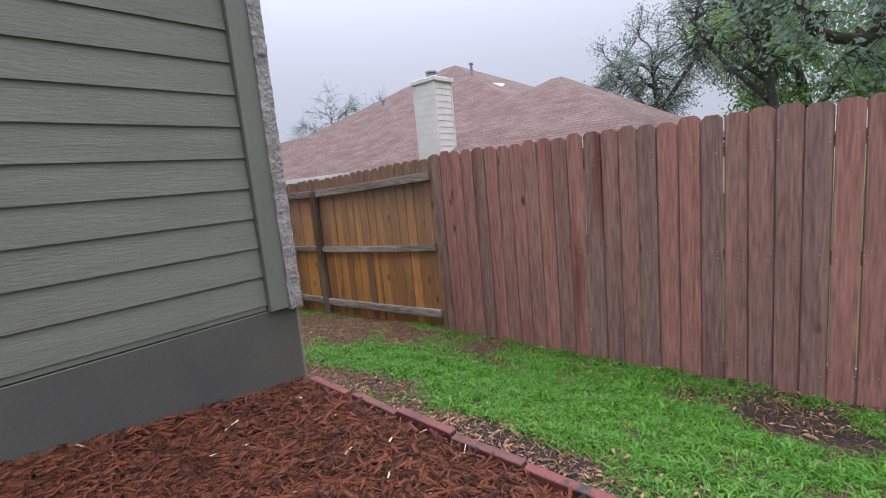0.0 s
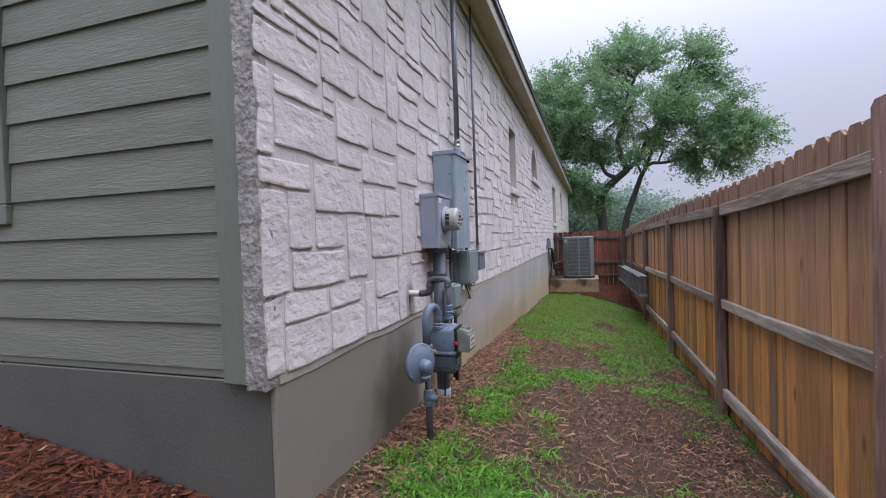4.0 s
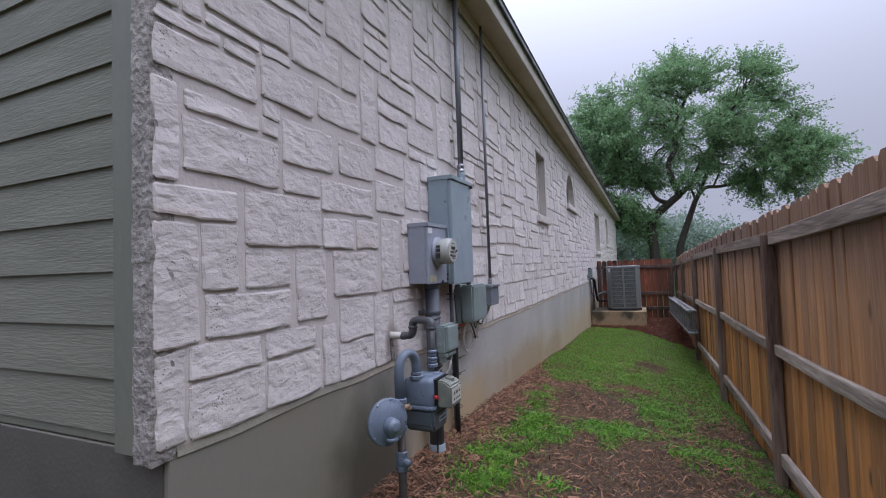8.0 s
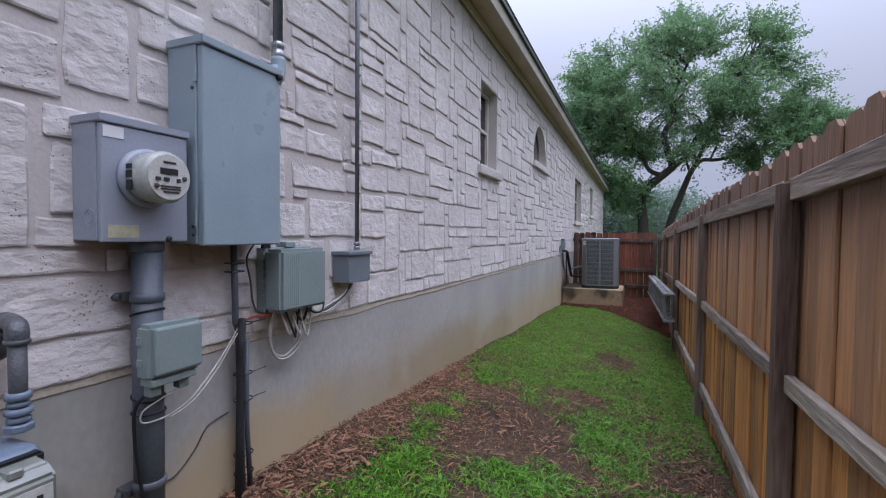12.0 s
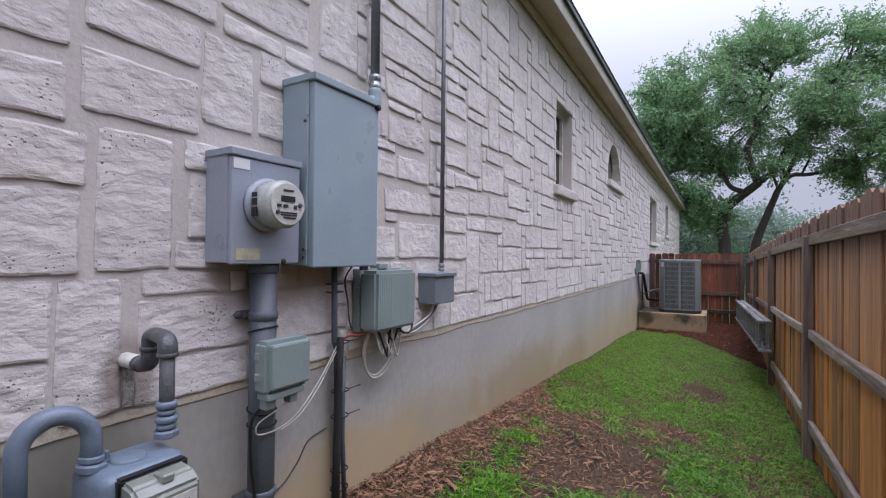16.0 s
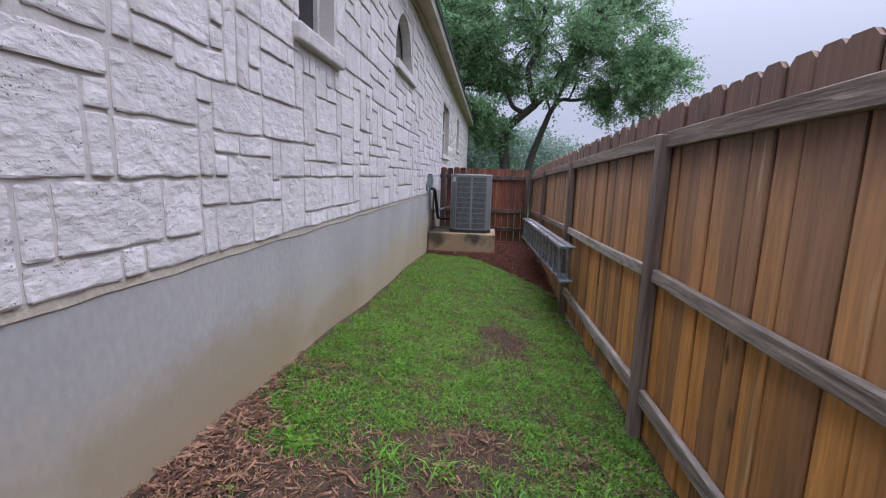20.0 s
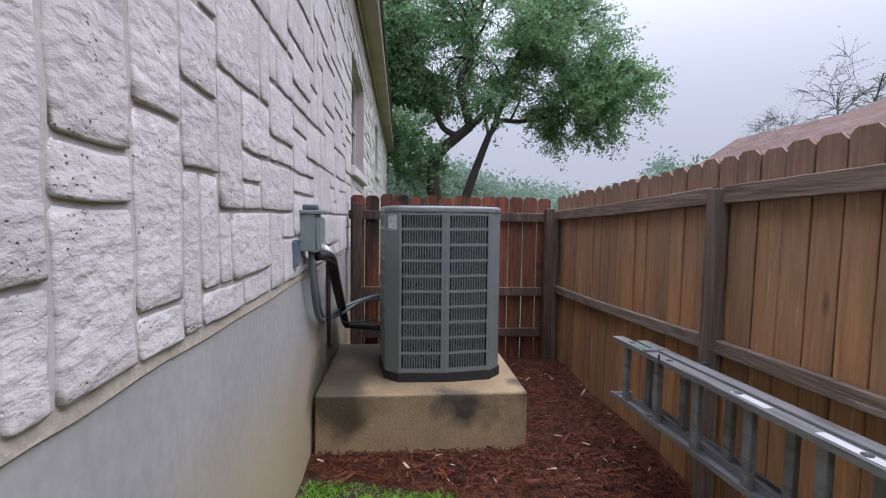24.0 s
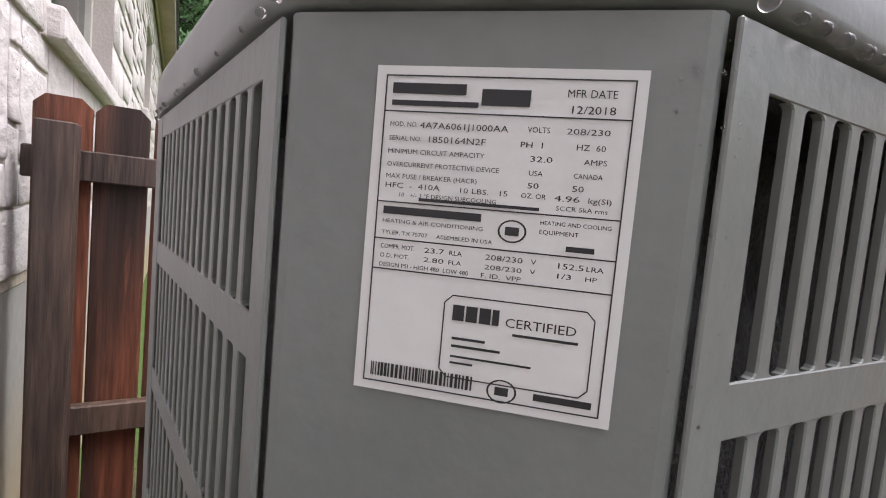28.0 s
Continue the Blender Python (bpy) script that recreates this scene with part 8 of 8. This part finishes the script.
X = -30.0
main_limbs = [
    ([(X, 3.5, -0.4), (X, 3.4, 1.2), (X, 3.35, 2.2), (X, 3.25, 3.1), (X + 0.1, 3.5, 3.8), (X + 0.2, 4.15, 4.4), (X + 0.2, 4.75, 4.9)], 0.30, 0.19),
    ([(X + 0.2, 4.75, 4.9), (X + 0.3, 4.42, 5.85), (X + 0.2, 4.3, 6.7), (X, 4.75, 7.6), (X - 0.2, 4.6, 8.5), (X, 5.3, 10.2), (X, 5.7, 12.0)], 0.19, 0.05),
    ([(X + 0.2, 4.2, 4.5), (X + 0.5, 3.6, 4.75), (X + 0.7, 3.2, 5.5), (X + 0.6, 2.5, 6.2), (X + 0.5, 1.9, 6.8), (X + 0.2, 0.9, 8.6)], 0.13, 0.05),
    ([(X + 0.2, 4.75, 4.9), (X - 0.2, 5.4, 5.55), (X - 0.4, 5.8, 6.4), (X - 0.5, 6.4, 7.4), (X - 0.3, 7.6, 9.4), (X - 0.3, 8.4, 10.6)], 0.15, 0.05),
    ([(X - 0.5, 4.6, -0.4), (X - 0.4, 4.65, 1.6), (X - 0.3, 4.8, 2.4), (X - 0.2, 5.1, 3.3), (X - 0.1, 5.4, 4.15), (X, 5.62, 4.7), (X, 6.05, 5.2), (X, 6.8, 5.2), (X + 0.1, 8.3, 5.5), (X + 0.2, 10.2, 6.2)], 0.22, 0.05),
    ([(X, 5.7, 4.8), (X - 0.2, 6.1, 5.8), (X - 0.1, 6.5, 6.9), (X + 0.2, 7.2, 8.4)], 0.11, 0.05),
]
grown_tree("oak_tree", (X, 3.3, -0.3), main_limbs, (X, 4.7, 8.6), (5.0, 6.0, 3.3), 150, 18, 6, 0.078, 0.10, LEAVES, "large spreading live oak with twin crooked trunks behind the fence", 21, 0.5, more=(((X, 9.6, 6.2), (3.0, 2.6, 2.2), 48), ((X - 1, 0.6, 7.6), (3, 2.4, 2.6), 30)))
grown_tree("oak_tree", (-24.5, -3.0, -0.3), [([(-24.5, -3, -0.4), (-24.6, -2.8, 2.0), (-24.8, -2.4, 4.0), (-25, -2, 6.0)], 0.2, 0.1), ([(-24.7, -2.6, 3.0), (-25.5, -1, 4.2), (-26.5, 0.8, 5.2)], 0.12, 0.05)], (-31.0, 0.6, 4.2), (3.0, 3.6, 3.6), 46, 14, 6, 0.11, 0.14, LEAVES, "dense dark green oak beyond the rear corner of the house", 5, 0.4)
grown_tree("green_tree", (-1.0, 23.0, -0.3), [([(-1, 23, -0.4), (-1.1, 23, 2.5), (-1.4, 22.8, 4.2), (-2.0, 22.6, 5.6)], 0.25, 0.12), ([(-1.1, 23, 2.6), (0.2, 22.6, 4.4), (1.2, 22.4, 6.0)], 0.15, 0.07)], (-0.4, 22.6, 5.6), (4.6, 4.0, 3.2), 58, 11, 9, 0.10, 0.2, LEAVES_PALE, "bright green leafy tree beyond the neighbour's yard", 8, 0.3)
grown_tree("oak_tree", (4.2, 12.2, -0.3), [([(4.2, 12.2, -0.4), (4.0, 12.0, 1.4), (3.4, 11.6, 2.8), (2.6, 11.0, 4.6), (2.2, 10.6, 6.6)], 0.3, 0.1), ([(4.0, 12.0, 1.6), (1.9, 10.8, 2.5), (0.9, 10.2, 3.25), (0.3, 9.9, 3.05), (-0.3, 9.6, 3.3), (-0.5, 9.4, 3.8), (-0.9, 9.3, 4.3)], 0.14, 0.04), ([(3.8, 11.9, 1.9), (1.6, 11.0, 3.6), (0.5, 10.6, 4.6), (-0.6, 10.2, 5.4)], 0.12, 0.04), ([(3.6, 11.8, 2.2), (4.6, 10.4, 4.2), (5.4, 9.0, 6.4)], 0.16, 0.05)], (2.5, 10.4, 6.1), (4.2, 4.6, 3.2), 40, 11, 5, 0.062, 0.16, LEAVES_FAR, "large grey-green oak with crooked limbs overhanging the neighbour's yard", 9, 0.3, more=(((-0.1, 10.0, 3.9), (1.5, 1.6, 1.5), 16),))
grown_tree("sparse_tree", (-7.9, 28.0, -0.3), [([(-7.9, 28, -0.4), (-7.9, 28, 3.0), (-8.1, 28, 5.4), (-8.3, 28, 7.0)], 0.25, 0.1), ([(-8.0, 28, 3.6), (-9.5, 28, 5.8), (-10.4, 28, 7.2)], 0.14, 0.05), ([(-8.0, 28, 4.0), (-6.3, 28, 6.4), (-5.2, 28, 8.0)], 0.14, 0.05)], (-7.9, 28, 6.5), (3.7, 3.8, 3.4), 90, 20, 1, 0.085, 0.2, LEAVES_FAR, "thin grey-green tree with fine bare twigs", 10, 0.2)
grown_tree("bare_tree", (-1.0, 13.0, -0.3), [([(-1.0, 13, -0.4), (-1.1, 13, 2.2), (-1.5, 13, 4.0), (-2.1, 13, 5.2)], 0.13, 0.05), ([(-1.2, 13, 2.6), (-2.2, 13, 3.8), (-2.9, 13, 5.0)], 0.07, 0.03)], (-1.9, 13, 4.6), (1.5, 1.2, 1.3), 34, 12, 1, 0.05, 0.12, LEAVES_FAR, "leaning bare twiggy tree beside the big oak", 44, 0.1)
for k, (bx, by, bh, sc) in enumerate(((-33.0, 25.0, 7.9, 2.6), (-38.5, 25.5, 6.6, 1.7), (-28.0, 26.0, 7.0, 2.2))):
    grown_tree("bare_tree", (bx, by, -0.3), [([(bx, by, -0.4), (bx + 0.1, by, 2.5), (bx, by, bh - 1.6)], 0.16, 0.08), ([(bx, by, 3.5), (bx - 0.8, by, bh - 1.4), (bx - 1.0, by, bh)], 0.08, 0.03), ([(bx, by, 3.2), (bx + 0.9, by, bh - 1.2), (bx + 1.3, by, bh + 0.6)], 0.08, 0.03)], (bx, by, bh), (sc, sc, sc * 0.95), 26, 12, 1, 0.06, 0.12, LEAVES_FAR, "nearly bare young tree above the neighbour's roof", 30 + k, 0.2)


def far_woods():
    rng = np.random.default_rng(77)
    pts = []
    for x, y, z, rx, ry, rz, n in ((-52, 2, 2.4, 5, 9, 3.2, 260), (-58, 16, 2.2, 5, 8, 2.6, 200), (-48, -6, 3.0, 4, 6, 3.6, 200), (-44, 12.5, 1.8, 3, 4.5, 2.0, 130), (-40, 9.2, 1.9, 2.5, 3.0, 1.9, 90), (-60, 30, 3, 5, 9, 3.2, 160), (-70, 8, 3, 5, 20, 2.6, 200), (-41, 20.5, 3.0, 2.5, 2.6, 2.8, 110), (-36, 1.2, 2.4, 2.0, 3.2, 3.0, 190), (-38, 5.6, 1.6, 2, 2.8, 2.5, 120), (-42, 4.0, 3.0, 2.5, 4.0, 2.4, 170)):
        q = rng.normal(0, 1, (n, 3))
        q /= np.linalg.norm(q, axis=1)[:, None]
        q *= rng.uniform(0.5, 1.0, (n, 1)) * (1 + 0.15 * rng.normal(0, 1, (n, 1)))
        pts.append(np.array([x, y, z]) + q * np.array([rx, ry, rz]))
    V, F = leaf_cloud(np.concatenate(pts), 34, 0.42, 0.17, rng)
    tagged(new("far_woods", raw_mesh("far_woods", V, F, LEAVES_FAR)), "misty green treeline beyond the fences", "trees", kind="stuff")


far_woods()


# ---- neighbour's house ----
def brick_tones(m, wide, high):
    """Courses of shingles in slightly different tones."""
    N, L = m.node_tree.nodes, m.node_tree.links
    bs = N["Principled BSDF"]
    src = bs.inputs["Base Color"].links[0].from_socket
    geo = N.new("ShaderNodeNewGeometry")
    sep = N.new("ShaderNodeSeparateXYZ")
    L.new(geo.outputs["Position"], sep.inputs[0])
    add = N.new("ShaderNodeMath")
    L.new(sep.outputs["X"], add.inputs[0])
    mul = N.new("ShaderNodeMath")
    mul.operation = "MULTIPLY"
    mul.inputs[1].default_value = 0.31
    L.new(sep.outputs["Y"], mul.inputs[0])
    L.new(mul.outputs[0], add.inputs[1])
    com = N.new("ShaderNodeCombineXYZ")
    L.new(add.outputs[0], com.inputs["X"])
    L.new(sep.outputs["Z"], com.inputs["Y"])
    bt = N.new("ShaderNodeTexBrick")
    bt.inputs["Color1"].default_value, bt.inputs["Color2"].default_value, bt.inputs["Mortar"].default_value = (1.1, 1.08, 1.05, 1), (0.86, 0.85, 0.85, 1), (0.5, 0.49, 0.49, 1)
    bt.inputs["Scale"].default_value, bt.inputs["Mortar Size"].default_value = 1.0, 0.01
    bt.inputs["Brick Width"].default_value, bt.inputs["Row Height"].default_value = wide, high
    L.new(com.outputs[0], bt.inputs["Vector"])
    mx = N.new("ShaderNodeMixRGB")
    mx.blend_type = "MULTIPLY"
    mx.inputs["Fac"].default_value = 1.0
    L.new(src, mx.inputs["Color1"])
    L.new(bt.outputs["Color"], mx.inputs["Color2"])
    L.new(mx.outputs["Color"], bs.inputs["Base Color"])


brick_tones(ROOF_A, 0.32, 0.075)


def hip(bm, x0, x1, y0, y1, z0, rise, r0, r1, ry):
    """A hipped roof: eaves rectangle, ridge from r0 to r1 at y = ry."""
    c = [bm.verts.new(v) for v in ((x0, y0, z0), (x1, y0, z0), (x1, y1, z0), (x0, y1, z0))]
    a = bm.verts.new((r0, ry, z0 + rise))
    b = bm.verts.new((r1, ry, z0 + rise)) if r1 - r0 > 0.01 else a
    if a is b:
        for i in range(4):
            bm.faces.new((c[i], c[(i + 1) % 4], a))
    else:
        bm.faces.new((c[0], c[1], b, a))
        bm.faces.new((c[1], c[2], b))
        bm.faces.new((c[2], c[3], a, b))
        bm.faces.new((c[3], c[0], a))
    bm.faces.new(c[::-1])


def neighbour():
    h = thing("neighbour_house", (-18, 18, -0.3), "single-storey neighbouring house with a brown shingle hip roof", "house")
    bm = B()
    box(bm, -26, -4.4, 11.4, 27, -0.5, 2.2)
    box(bm, -32.6, -26, 15.0, 22.8, -0.5, 2.2)
    part("wall", bm, CREAM, h)
    for name, a in (("roof", (-27.3, -4.4, 10.2, 29.2, 2.1, 5.25, -16.2, -15.4, 19.6)), ("roof", (-33.3, -18, 14.0, 23.8, 2.1, 3.35, -33.3, -22.0, 18.9)), ("roof", (-12.6, -2.8, 9.75, 20.25, 2.05, 2.55, -7.6, -7.2, 15.0))):
        bm = B()
        hip(bm, *a)
        part(name, bm, ROOF_A, h, "brown weathered shingle roof")
    for a in ((-27.3, -4.4, 10.2), (-33.3, -27.3, 14.0), (-4.4, -2.8, 9.75)):
        bm = B()
        box(bm, a[0], a[1], a[2] - 0.03, a[2], 1.94, 2.1, 0.004)
        part("fascia", bm, CREAM, h)
    c = thing("chimney", (-8.8, 10.2, -0.3), "cream sided chimney with a metal cap beside the neighbouring roof", "chimney")
    x0, x1, y0, y1, zt = -9.2, -8.42, 9.85, 10.57, 4.28
    bm = B()
    box(bm, x0, x1, y0, y1, -0.5, zt, 0.01)
    shaft = part("shaft", bm, CREAM, c)
    for k in range(15):
        bm = B()
        z = 1.6 + 0.175 * k
        prism(bm, [(x0 - 0.004, z + 0.17), (x1 + 0.004, z + 0.17), (x1 + 0.016, z), (x0 - 0.016, z)], y1 - y0 + 0.02, Matrix.Translation((0, y0 - 0.016, 0)))
        bmesh.ops.recalc_face_normals(bm, faces=bm.faces)
        part("siding_board", bm, CREAM, shaft)
    for x, y in ((x0 - 0.022, y0 - 0.026), (x1 - 0.05, y0 - 0.026), (x1 - 0.05, y1 - 0.05)):
        bm = B()
        box(bm, x, x + 0.072, y, y + 0.072, 1.2, zt, 0.005)
        part("corner_board", bm, CREAM, shaft)
    bm = B()
    box(bm, x0 - 0.07, x1 + 0.07, y0 - 0.07, y1 + 0.07, zt - 0.05, zt + 0.075, 0.015)
    part("crown_board", bm, CREAM, c)
    bm = B()
    lathe(bm, [(0.11, 0), (0.11, 0.1), (0.16, 0.12), (0.16, 0.145), (0.11, 0.16), (0.17, 0.2), (0.17, 0.225), (0, 0.24)], ((x0 + x1) / 2, (y0 + y1) / 2, zt + 0.075), n=18)
    part("flue_cap", bm, STEEL, c)
    for x, y, z, L in ((-17.6, 16.3, 5.0, 0.75), (-20.5, 15.6, 4.3, 0.35), (-18.6, 13.6, 3.5, 0.35), (-12.6, 17.2, 5.6, 0.9), (-21.5, 14.5, 3.5, 0.3)):
        bm = B()
        tube(bm, [(x, y, z), (x, y, z + L)], 0.06, 10)
        lathe(bm, [(0.1, 0), (0.1, 0.08), (0.06, 0.1)], (x, y, z + L - 0.04), n=10)
        v = thing("vent_pipe", (x, y, z), "grey roof vent pipe", "vent pipe", "roof vents")
        part("pipe", bm, STEEL, v)
    bm = B()
    m = Matrix.Translation((-11.5, 16.4, 5.15)) @ Matrix.Rotation(radians(28), 4, "X") @ Matrix.Rotation(radians(16), 4, "Y")
    box(bm, -0.75, 0.75, -0.6, 0.6, 0.0, 0.03, 0.01, m=m)
    single("roof_sheet", bm, pbr("pale_sheet", (0.55, 0.58, 0.66), (0.4, 0.43, 0.5), 0.4, 3, 20, bump=0.1), "pale weathered sheet lying on the neighbouring roof", "sheet")


neighbour()


build_stones(house_wall)
